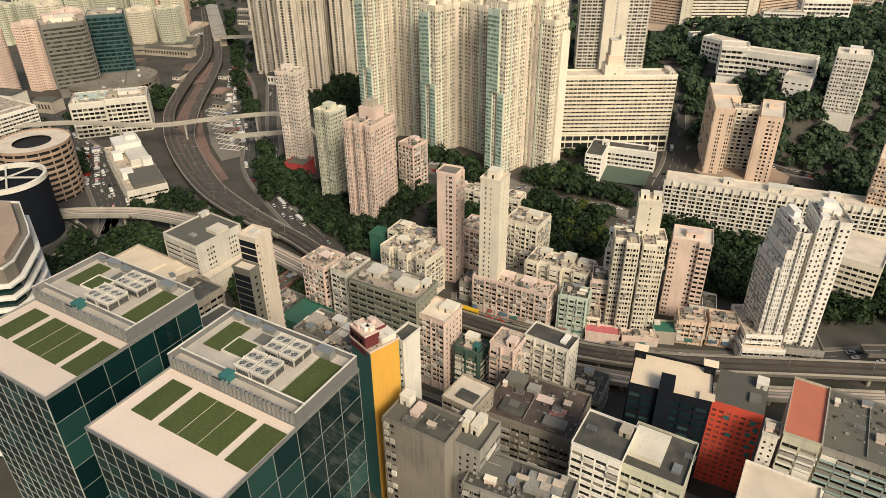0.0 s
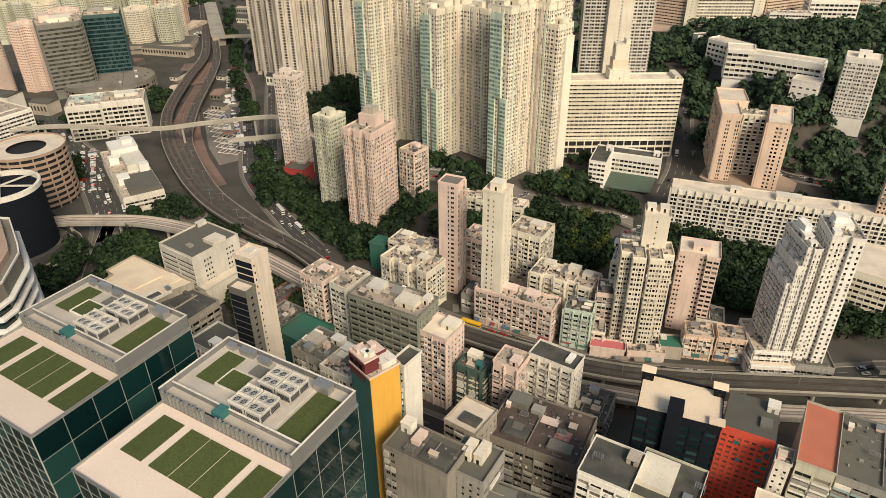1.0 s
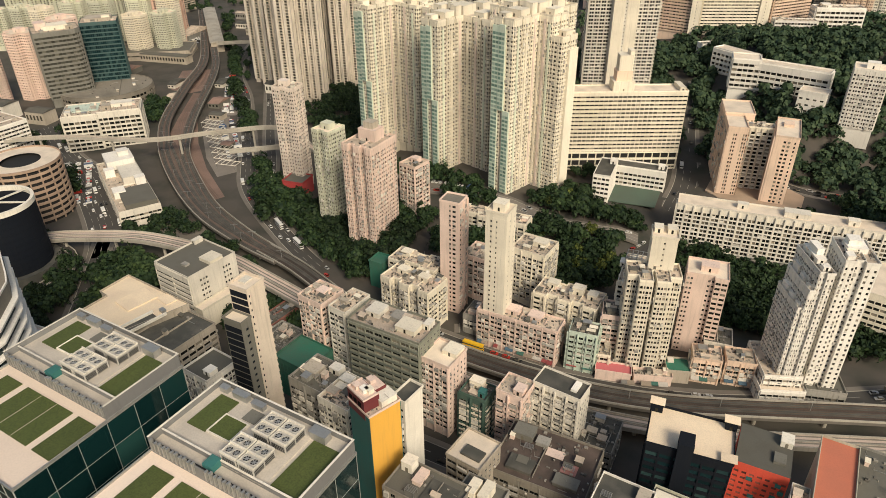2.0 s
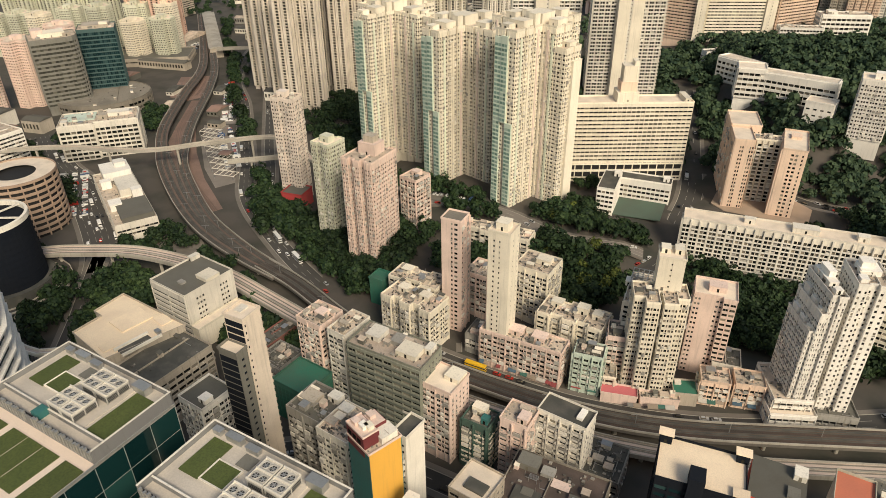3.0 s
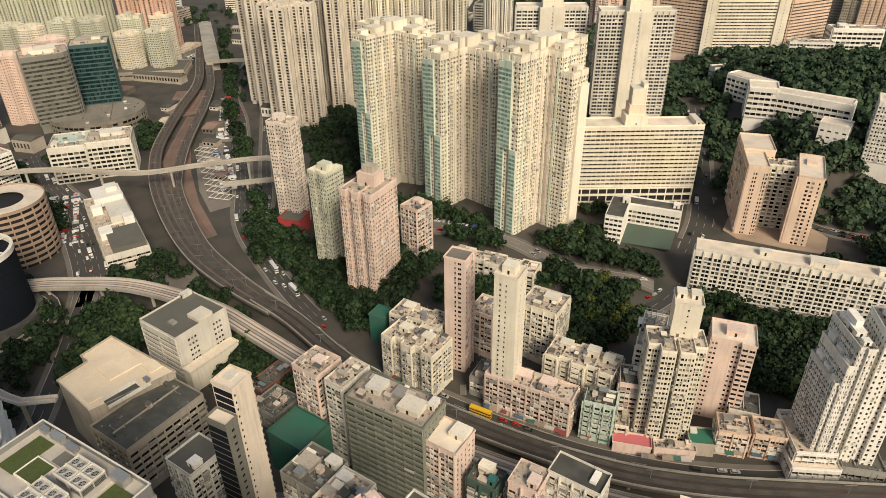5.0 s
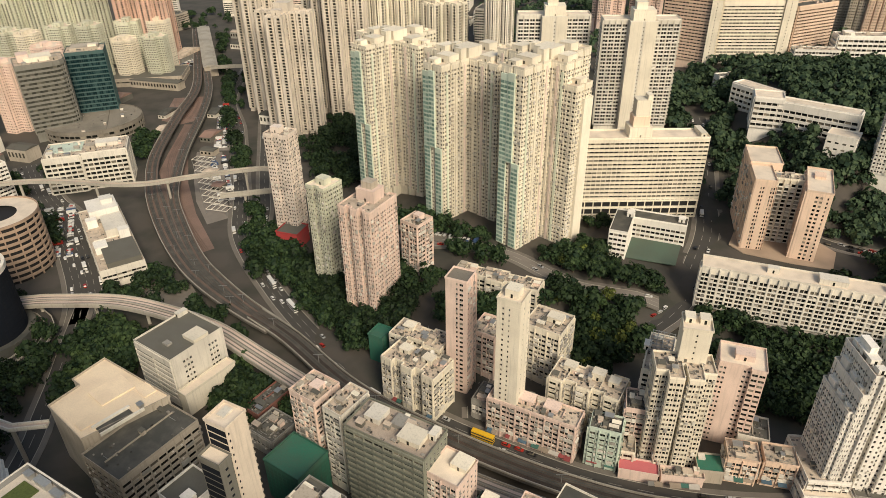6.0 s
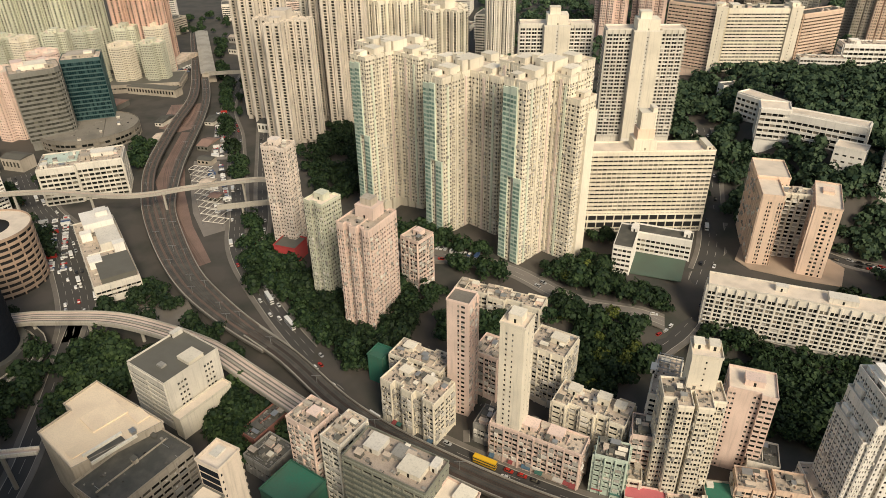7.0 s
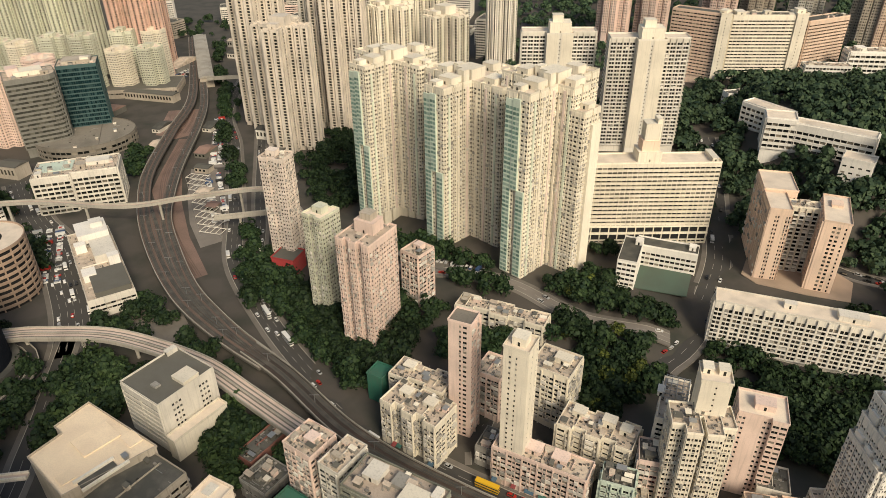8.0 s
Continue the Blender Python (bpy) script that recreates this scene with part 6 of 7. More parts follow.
for _i, (_x, _y, _w, _d, _z) in enumerate(((-196, 905, 26, 18, 22), (-190, 960, 30, 20, 26), (-176, 870, 18, 22, 30), (-205, 1020, 34, 22, 20), (-228, 1085, 30, 26, 34), (-180, 1050, 26, 20, 44), (-250, 1160, 36, 22, 28), (-290, 1215, 40, 24, 20), (-216, 1150, 24, 20, 36), (-262, 1260, 44, 26, 30), (-430, 1180, 40, 26, 24), (-470, 1250, 50, 30, 40), (-350, 1280, 50, 30, 26))):
    building("far_block", "distant low city block beside the railway", "city block", _x, _y, 0, _z, random.choice((-18, -22, 14)), rect(_w, _d), RIBBON, (PALE, PINK, TAN, WHITE)[_i % 4], (ROOFGREY, ROOFPALE)[_i % 2], group="distant city blocks", clutter=4, seed=260 + _i)


def round_carpark(x, y, r, z1):
    c = thing("spiral_car_park", "round tan car park with open ramp levels", "car park", x, y, 0)
    for k in range(int(z1 / 4.2)):
        z = k * 4.2 + 2.4
        m = ring(circle(r, 40), circle(r - 0.6, 40), z, z + 1.9)
        part("ramp_wall", m, RUST, c)
    # solid black cylinder paints the shade inside the open ramp levels
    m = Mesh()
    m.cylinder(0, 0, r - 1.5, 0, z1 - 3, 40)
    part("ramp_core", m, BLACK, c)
    m = Mesh()
    for a in range(40):
        a0, a1 = 2 * math.pi * a / 40, 2 * math.pi * (a + 1) / 40
        m.quad((r * math.cos(a0), r * math.sin(a0), z1 - 1), (r * math.cos(a1), r * math.sin(a1), z1 - 1), (0.5 * r * math.cos(a1), 0.5 * r * math.sin(a1), z1 - 1), (0.5 * r * math.cos(a0), 0.5 * r * math.sin(a0), z1 - 1))
    part("top_ramp", m, ROOFPALE, c)
    for a in range(20):
        m = Mesh()
        m.box(r - 1.2, r - 0.3, -0.4, 0.4, 0, z1 - 1.2)
        part("column", m, RUST, c, at=pose(0, 0, 0, 0, 0, a * 18))


round_carpark(-299, 464, 26, 42)


def drum_tower(x, y, r, z1):
    c = thing("drum_tower", "dark glass drum tower with a white ring roof", "office building", x, y, 0)
    m, b = Mesh(), Mesh()
    m.cylinder(0, 0, r, 0, z1 - 3, 48)
    part("wall", m, NAVY, c)
    for k in range(int(z1 / 4)):
        b.cylinder(0, 0, r + 0.15, k * 4, k * 4 + 0.5, 48)
    part("floor_bands", b, NAVY, c, kind="stuff")
    m = ring(circle(r + 0.4, 48), circle(r - 1.4, 48), z1 - 3, z1)
    part("ring_beam", m, PALE, c)
    for a in range(6):
        m = Mesh()
        m.box(0, r - 1, -0.5, 0.5, z1 - 1.2, z1 - 0.4)
        part("roof_rib", m, PALE, c, at=pose(0, 0, 0, 0, 0, a * 60))
    m = Mesh()
    m.cylinder(0, 0, r + 4, 0, 9, 40)
    part("podium", m, ROOFDARK, c)


drum_tower(-268, 380, 22, 51)


def fin_tower(poly, z1):
    """A tower of dark glass storeys between thick rounded white floor edges, under a clad top storey."""
    c = thing("terraced_tower", "dark glass tower ringed with rounded white floor edges", "office building", 0, 0, 0)
    m = Mesh()
    m.prism(poly, 0, z1 - 6)
    part("wall", m, CURTAIN, c)
    m = Mesh()
    m.prism(offset(poly, 0.4), z1 - 6, z1)
    part("top_storey", m, BROWN, c)
    m = Mesh()
    m.prism(offset(poly, -2.5), z1, z1 + 2.2)
    part("roof", m, surface("faded_red_roof", (0.40, 0.29, 0.22)), c)
    part("parapet", parapet(poly, z1, 0.8, 0.5, 0.7), WHITE, c)
    for k in range(int((z1 - 6) / 5)):
        z = z1 - 6 - k * 5
        f = Mesh()
        a, b, i2 = offset(poly, 1.2), offset(poly, 2.2), offset(poly, 0.1)
        n = len(poly)
        i = len(f.v)
        for pl, zz in ((i2, z - 1.6), (a, z - 1.5), (b, z - 1.1), (b, z - 0.4), (a, z), (i2, z + 0.05)):
            f.v += [(px, py, zz) for px, py in pl]
        for r in range(5):
            for s in range(n):
                t = (s + 1) % n
                f.f.append((i + r * n + s, i + r * n + t, i + (r + 1) * n + t, i + (r + 1) * n + s))
                f.m.append(0)
        part("floor_edge", f, WHITE, c)


fin_tower([(-165, 198), (-154, 200), (-153, 205), (-157.6, 224), (-161.3, 230), (-176, 251), (-215, 255), (-219, 208)], 96)

# station on the railway
st = thing("station", "long railway station with a pale vaulted roof", "station", -330, 1020, 0, 19)
m = Mesh()
m.box(-8, 8, -115, 115, 0, 12)
part("wall", m, TAN, st)
m = Mesh()
m.prism([(-9, -116), (9, -116), (9, 116), (-9, 116)], 12, 13)
m.prism([(-5, -116), (5, -116), (5, 116), (-5, 116)], 13, 14.2)
part("roof", m, CONCRETE, st)


# ---- trees ----
def crown_arrays(seed, n, r, h, size):
    rng = np.random.default_rng(seed)
    lobes = [(rng.uniform(-0.45, 0.45) * r, rng.uniform(-0.45, 0.45) * r, rng.uniform(0.35, 0.75) * h, rng.uniform(0.45, 0.7) * r) for _ in range(6)]
    V = np.zeros((n * 4, 3))
    for i in range(n):
        lx, ly, lz, lr = lobes[rng.integers(0, 6)]
        d = rng.normal(size=3)
        d /= np.linalg.norm(d)
        d[2] = abs(d[2]) * 1.1 - 0.25
        c = np.array((lx, ly, lz)) + d * lr * rng.uniform(0.75, 1.05)
        nrm = d + rng.normal(size=3) * 0.32
        nrm /= np.linalg.norm(nrm)
        a = np.cross(nrm, rng.normal(size=3))
        a /= np.linalg.norm(a)
        b = np.cross(nrm, a)
        s = size * rng.uniform(0.6, 1.3)
        for k, (p, q) in enumerate(((-1, -0.7), (1, -0.6), (0.8, 0.8), (-0.7, 1))):
            V[i * 4 + k] = c + a * p * s + b * q * s
    return V


def crown_mesh(name, seed, n, r, h, size, mat):
    V = crown_arrays(seed, n, r, h, size)
    me = bpy.data.meshes.new(name)
    me.from_pydata(V.tolist(), [], [(4 * i, 4 * i + 1, 4 * i + 2, 4 * i + 3) for i in range(n)])
    me.materials.append(mat)
    return me


def tree_proto(seed, r, h, mat, label, clumps=460):
    t = thing("tree", label, "tree", 0, 0, -500)
    m = Mesh()
    m.cylinder(0, 0, 0.32, -0.6, h * 0.45, 7, r1=0.2)
    rng = random.Random(seed)
    for k in range(4):
        a = k * 1.6 + rng.random()
        x, y = math.cos(a) * r * 0.5, math.sin(a) * r * 0.5
        i = len(m.v)
        for z, px, py, w in ((h * 0.3, 0, 0, 0.14), (h * 0.6, x, y, 0.06)):
            m.v += [(px - w, py - w, z), (px + w, py - w, z), (px + w, py + w, z), (px - w, py + w, z)]
        m.f += [(i + e, i + (e + 1) % 4, i + 4 + (e + 1) % 4, i + 4 + e) for e in range(4)]
        m.m += [0] * 4
    part("trunk", m, BARK, t)
    part("crown", crown_mesh("crown", seed, clumps, r, h, 0.5, mat), None, t)
    return t


PROTOS = [tree_proto(1, 4.6, 9.5, LEAF, "broad dark green street tree"), tree_proto(2, 5.4, 11, LEAF, "broad dark green tree"), tree_proto(3, 3.8, 8, LEAF, "small dark green tree"), tree_proto(4, 5.0, 10, LEAF2, "fresh green broad-crowned tree"), tree_proto(5, 5.0, 10, LEAFY, "broad tree with yellow-green bloom")]


FOOT = []
for _o in list(scene.objects):
    if _o.parent is None and _o.get("kind") != "structure" and len(_o.children):
        for _c in _o.children:
            if _c.name.split(".")[0] == "wall" or _c.name.startswith("ramp_core"):
                _m = _o.matrix_basis
                _b = [_m @ Vector(v) for v in _c.bound_box]
                _i = _m.inverted()
                FOOT.append((_i, min(v[0] for v in _c.bound_box) - 2.5, max(v[0] for v in _c.bound_box) + 2.5, min(v[1] for v in _c.bound_box) - 2.5, max(v[1] for v in _c.bound_box) + 2.5))
LINES = [(r, 9) for r in ROADS] + [(r, 9) for r in RAILS] + [(ROADS_LEFT, 8)] + [(r, 6) for r in RAMPS]


def free(x, y, gap=3.0):
    for i, x0, x1, y0, y1 in FOOT:
        q = i @ Vector((x, y, 0))
        if x0 < q.x < x1 and y0 < q.y < y1:
            return False
    for line, w in LINES:
        for p in line[::2]:
            if abs(p.x - x) < w and abs(p.y - y) < w and (p.x - x) ** 2 + (p.y - y) ** 2 < w * w:
                return False
    return True


def grove(poly, n, kinds, seed, group):
    rng = random.Random(seed)
    xs, ys = [p[0] for p in poly], [p[1] for p in poly]
    placed, tries = [], 0
    while len(placed) < n and tries < n * 30:
        tries += 1
        x, y = rng.uniform(min(xs), max(xs)), rng.uniform(min(ys), max(ys))
        if not in_poly(x, y, poly) or not free(x, y) or any((x - a) ** 2 + (y - b) ** 2 < 20 for a, b in placed):
            continue
        placed.append((x, y))
        s = rng.uniform(0.75, 1.25)
        o = copy_thing(PROTOS[rng.choice(kinds)], pose(x, y, ground_z(x, y), 0, 0, rng.uniform(0, 360)) @ Matrix.Scale(s, 4))
        o.scale = (s, s, s)
        tagged(o, group=group)


grove([(60, 417), (86, 455), (126, 405), (125, 372), (93, 352), (70, 336), (58, 345)], 62, (0, 1, 3, 2, 3, 4, 4), 1, "park trees")
grove([(150, 360), (230, 345), (215, 300), (183, 300), (150, 318)], 45, (0, 1, 1, 2), 2, "wood beside the towers")
grove([(-262, 398), (-234, 396), (-172, 383), (-172, 360), (-190, 330), (-215, 340), (-250, 370)], 40, (0, 1, 2, 3), 3, "trees under the flyover")
grove([(-112, 475), (-87, 455), (-50, 425), (-20, 400), (-25, 370), (-43, 356), (-66, 388), (-98, 440)], 40, (0, 1, 1, 2), 4, "roadside wood")
grove([(-142, 690), (-110, 740), (-70, 640), (-80, 580), (-112, 600)], 20, (0, 1, 1), 5, "trees behind the towers")
grove([(-20, 500), (20, 470), (45, 455), (80, 440), (90, 420), (60, 425), (10, 450), (-30, 470)], 26, (0, 1, 2), 6, "trees at the tower foot")
grove([(-128, 341), (-124, 365), (-92, 340), (-95, 310), (-112, 305)], 16, (0, 2, 3), 7, "trees behind the podium")
grove([(-256, 850), (-237, 850), (-160, 560), (-140, 490), (-150, 490), (-180, 580)], 16, (0, 1), 8, "median trees")
grove([(-210, 460), (-180, 445), (-205, 420), (-225, 435)], 12, (0, 2), 9, "trees beside the works")
grove([(95, 475), (120, 470), (118, 480), (92, 482)], 6, (0, 2), 10, "school trees")


def forest(name, label, poly, n, seed, mat, clear=True):
    rng = np.random.default_rng(seed)
    base = [crown_arrays(s, 95, 5.2, 10, 1.05) if name == "hill_wood" else crown_arrays(s, 170, 5.2, 10, 0.72) for s in (11, 12, 13)]
    xs, ys = [p[0] for p in poly], [p[1] for p in poly]
    chunks, tries = [], 0
    while len(chunks) < n and tries < n * 12:
        tries += 1
        x, y = rng.uniform(min(xs), max(xs)), rng.uniform(min(ys), max(ys))
        if not in_poly(x, y, poly) or (clear and not free(x, y)):
            continue
        a, s = rng.uniform(0, 6.28), rng.uniform(0.8, 1.5)
        V = base[rng.integers(0, 3)] * s
        R = np.array(((math.cos(a), -math.sin(a), 0), (math.sin(a), math.cos(a), 0), (0, 0, 1)))
        chunks.append(V @ R.T + np.array((x, y, ground_z(x, y) - 0.5)))
    V = np.concatenate(chunks)
    k = len(V) // 4
    me = bpy.data.meshes.new(name)
    me.from_pydata(V.tolist(), [], np.arange(k * 4).reshape(k, 4).tolist())
    me.materials.append(mat)
    tagged(new(name, me), label, "woodland", kind="stuff")


def shrubs(label, poly, n, seed, mat=LEAF):
    forest("tree_belt", label, poly, n, seed, mat)


shrubs("dark green trees between flyover and railway", [(-228, 452), (-190, 462), (-150, 420), (-116, 388), (-120, 372), (-150, 392), (-190, 412), (-225, 418)], 26, 31)
shrubs("dark green trees along the main road", [(-140, 520), (-110, 478), (-92, 440), (-62, 395), (-38, 352), (-50, 352), (-78, 388), (-108, 432), (-136, 478)], 90, 32)
shrubs("fresh green trees behind the podium", [(-128, 341), (-120, 372), (-80, 340), (-64, 318), (-82, 290), (-112, 305)], 34, 33, LEAF2)
shrubs("dark green trees behind the podium", [(-128, 341), (-120, 372), (-80, 340), (-64, 318), (-82, 290), (-112, 305)], 30, 34)
shrubs("trees beside the drum tower", [(-300, 430), (-262, 425), (-232, 400), (-200, 330), (-215, 270), (-260, 330), (-300, 360)], 36, 35)
shrubs("fresh green trees inside the slip road", [(-226, 402), (-196, 402), (-176, 372), (-178, 345), (-196, 330), (-206, 352), (-216, 385)], 60, 45, LEAF2)
shrubs("trees round the estate tower foot", [(-70, 500), (-20, 470), (20, 440), (60, 425), (66, 440), (20, 462), (-20, 500), (-60, 530)], 18, 37)
shrubs("trees between tenements", [(-5, 372), (30, 378), (66, 372), (70, 395), (20, 388), (-8, 392)], 24, 38)
shrubs("trees beside the works", [(-300, 520), (-270, 470), (-290, 490), (-330, 545), (-310, 560)], 16, 39)
shrubs("trees below the peach estate", [(150, 400), (168, 410), (240, 392), (300, 372), (296, 362), (232, 384), (165, 402)], 16, 40)
shrubs("dark green trees below the balcony slab", [(140, 388), (300, 335), (330, 300), (250, 322), (135, 366)], 90, 41)
shrubs("trees round the slender towers", [(-100, 500), (-60, 480), (-30, 440), (-10, 430), (0, 400), (-30, 395), (-60, 430), (-95, 470)], 40, 42)
shrubs("far trees along the main road", [(-262, 1150), (-240, 1150), (-226, 900), (-236, 860), (-256, 900)], 40, 43)
shrubs("far trees between city blocks", [(-420, 1120), (-180, 1120), (-160, 1300), (-440, 1300)], 60, 44)
forest("hill_wood", "dense dark green hillside woodland", [(160, 505), (182, 500), (235, 485), (260, 410), (330, 400), (460, 480), (620, 660), (560, 694), (380, 690), (240, 702), (100, 650), (60, 640), (60, 590), (160, 570)], 1900, 21, HAZELEAF)
forest("hill_wood", "dense dark green hillside woodland", [(30, 660), (60, 650), (200, 720), (230, 800), (520, 810), (800, 1000), (700, 1300), (60, 1250), (40, 900)], 1300, 22, HAZELEAF)
forest("hill_wood", "dense dark green trees round the hill slabs", [(230, 700), (380, 690), (560, 694), (620, 660), (800, 800), (800, 1000), (520, 812), (230, 800)], 620, 20, HAZELEAF)
forest("park_wood", "dark green shrub layer under the trees", [(60, 417), (86, 450), (126, 405), (125, 372), (93, 345), (70, 334), (58, 345)], 110, 23, LEAF)
forest("side_wood", "dark green woodland beside the towers", [(140, 360), (200, 350), (260, 328), (330, 300), (420, 330), (420, 280), (240, 285), (195, 292), (150, 318), (138, 340)], 420, 24, LEAF)
forest("slope_wood", "dark green slope behind the slab block", [(238, 392), (300, 352), (360, 360), (262, 412)], 130, 25, LEAF)
forest("roadside_wood", "dark green shrub belt along the main road", [(-112, 475), (-87, 455), (-50, 425), (-20, 400), (-25, 370), (-43, 356), (-66, 388), (-98, 440)], 80, 26, LEAF)
forest("flyover_wood", "dark green shrubs beneath the flyover", [(-262, 398), (-234, 396), (-172, 383), (-150, 372), (-172, 345), (-190, 320), (-215, 320), (-250, 360)], 90, 27, LEAF)
forest("estate_wood", "dark green shrubs round the estate towers", [(-150, 690), (-110, 760), (-60, 700), (-60, 600), (-100, 560), (-112, 600)], 160, 28, LEAF)
forest("estate_wood", "dark green shrubs at the estate tower foot", [(-30, 505), (20, 462), (36, 444), (70, 440), (88, 462), (92, 425), (66, 418), (30, 420), (-20, 455), (-40, 480)], 34, 29, LEAF)
for _i, (_x, _y, _l) in enumerate(((-247, 824, 26), (-226, 745, 22), (-206, 690, 14), (-188, 637, 20), (-149, 525, 16), (-141, 489, 17), (-130, 457, 12), (-285, 944, 30), (-320, 1060, 40), (-262, 880, 16))):
    forest("median_trees", "dark green trees on the road median", [(_x + 0.27 * _l - 5, _y - _l), (_x + 0.27 * _l + 5, _y - _l), (_x - 0.27 * _l + 5, _y + _l), (_x - 0.27 * _l - 5, _y + _l)], int(_l * 0.7), 60 + _i, LEAF, clear=False)
forest("tree_belt", "dark green trees behind the white office block", [(-300, 700), (-285, 700), (-268, 650), (-280, 635), (-296, 660)], 26, 80, LEAF)
forest("tree_belt", "dark green trees beside the car park", [(-352, 560), (-330, 610), (-345, 640), (-372, 600)], 30, 81, LEAF)
forest("tree_belt", "dark green trees by the far city blocks", [(-460, 830), (-430, 830), (-420, 870), (-450, 880)], 26, 82, LEAF)
for _p in PROTOS:
    for _c in list(_p.children):
        bpy.data.objects.remove(_c)
    bpy.data.objects.remove(_p)


# ---- vehicles ----
def car_proto(colour, l=4.4, w=1.8, h=1.45, name="car", label="", cat="car"):
    c = thing(name, label or colour + " car on the asphalt road", cat, 0, 0, 0)
    m = Mesh()
    m.prism([(-l / 2, -w / 2 + 0.2), (-l / 2 + 0.3, -w / 2), (l / 2 - 0.4, -w / 2), (l / 2, -w / 2 + 0.3), (l / 2, w / 2 - 0.3), (l / 2 - 0.4, w / 2), (-l / 2 + 0.3, w / 2), (-l / 2, w / 2 - 0.2)], 0.3, h * 0.58)
    part("body", m, CARPAINT[colour], c)
    m = Mesh()
    i = 0
    x0, x1 = -l * 0.42, l * 0.22
    m.v += [(x0, -w / 2 + 0.1, h * 0.58), (x1, -w / 2 + 0.1, h * 0.58), (x1, w / 2 - 0.1, h * 0.58), (x0, w / 2 - 0.1, h * 0.58), (x0 + 0.4, -w / 2 + 0.25, h), (x1 - 0.6, -w / 2 + 0.25, h), (x1 - 0.6, w / 2 - 0.25, h), (x0 + 0.4, w / 2 - 0.25, h)]
    m.f += [(4, 5, 6, 7), (0, 1, 5, 4), (1, 2, 6, 5), (2, 3, 7, 6), (3, 0, 4, 7)]
    m.m += [1, 0, 0, 0, 0]
    part("cabin", m, [GLASSO, CARPAINT[colour]], c)
    wm = Mesh()
    for k in range(10):
        a0, a1 = 2 * math.pi * k / 10, 2 * math.pi * (k + 1) / 10
        wm.quad((0.33 * math.cos(a0), -0.1, 0.33 * math.sin(a0)), (0.33 * math.cos(a1), -0.1, 0.33 * math.sin(a1)), (0.33 * math.cos(a1), 0.1, 0.33 * math.sin(a1)), (0.33 * math.cos(a0), 0.1, 0.33 * math.sin(a0)))
    wd = wm.data("wheel", [RUBBER])
    for sx in (-l * 0.3, l * 0.3):
        for sy in (-w / 2, w / 2):
            part("wheel", wd, None, c, at=pose(sx, sy, 0.33))
    return c


def bus_proto(colour, name, label, l, h):
    c = thing(name, label, name.split("_")[-1], 0, 0, 0)
    m = Mesh()
    m.box(-l / 2, l / 2, -1.25, 1.25, 0.4, h)
    m.box(-l / 2 + 0.2, l / 2 - 0.2, -1.1, 1.1, h, h + 0.15)
    part("body", m, CARPAINT[colour], c)
    m = Mesh()
    for z0, z1 in ((1.3, 2.0), (2.9, 3.6)) if h > 4 else ((1.5, 2.3),):
        m.box(-l / 2 - 0.03, l / 2 + 0.03, -1.28, 1.28, z0, z1)
    part("window_band", m, GLASSO, c)
    wm = Mesh()
    for k in range(10):
        a0, a1 = 2 * math.pi * k / 10, 2 * math.pi * (k + 1) / 10
        wm.quad((0.5 * math.cos(a0), -0.15, 0.5 * math.sin(a0)), (0.5 * math.cos(a1), -0.15, 0.5 * math.sin(a1)), (0.5 * math.cos(a1), 0.15, 0.5 * math.sin(a1)), (0.5 * math.cos(a0), 0.15, 0.5 * math.sin(a0)))
    wd = wm.data("wheel", [RUBBER])
    for sx in (-l * 0.3, l * 0.3):
        for sy in (-1.2, 1.2):
            part("wheel", wd, None, c, at=pose(sx, sy, 0.5))
    return c


CARS = [car_proto(c) for c in ("white", "silver", "black", "red", "white", "silver")]
BUS = bus_proto("white", "double_deck_bus", "white double-deck bus on the main road", 11.5, 4.3)
BUSY = bus_proto("yellow", "double_deck_bus", "yellow double-deck bus in the street", 11.5, 4.3)
VAN = bus_proto("white", "delivery_truck", "white box truck in traffic", 7.0, 3.1)


def traffic(line, offsets, density, seed, group, z=0.07):
    rng = random.Random(seed)
    for i in range(1, len(line) - 1):
        p, q = line[i], line[i + 1]
        if not (-420 < p.x < 330 and p.y < 760):
            continue
        for o in offsets:
            if rng.random() > density:
                continue
            a = math.degrees(math.atan2(q.y - p.y, q.x - p.x))
            r = Vector((q.y - p.y, p.x - q.x, 0)).normalized()
            s = p + r * (o + rng.uniform(-0.3, 0.3))
            proto = VAN if rng.random() < 0.08 else rng.choice(CARS)
            tagged(copy_thing(proto, pose(s.x, s.y, s.z + z, 0, 0, a + (180 if o > 0 else 0))), group=group)


traffic(ROADS[0], (-4, 0.2, 4), 0.15, 1, "traffic on the main road")
traffic(ROADS[1], (-2.2, 2.2), 0.2, 2, "traffic on the service road")
traffic(ROADS[2], (-9, -5, -1.5, 1.5, 5, 9), 0.12, 3, "traffic beneath the flyover")
traffic(ROADS[3], (-4, 4), 0.15, 4, "traffic on the hill road")
traffic(ROADS[6], (-2.6, 2.6), 0.9, 5, "cars parked on the lane")
traffic(ROADS[4], (-2.5, 2.5), 0.15, 6, "cars at the tower foot")
traffic(ROADS[7], (-2.5, 2.5), 0.2, 7, "cars in the factory street")
for _x, _y, _a in ((-116.5, 438, -59), (-98, 411, -55)):
    copy_thing(BUS, pose(_x, _y, 0.07, 0, 0, _a))
copy_thing(BUSY, pose(14, 302, 0.07, 0, 0, -29))
for _p in CARS + [BUS, BUSY, VAN]:
    for _c in list(_p.children):
        bpy.data.objects.remove(_c)
    bpy.data.objects.remove(_p)


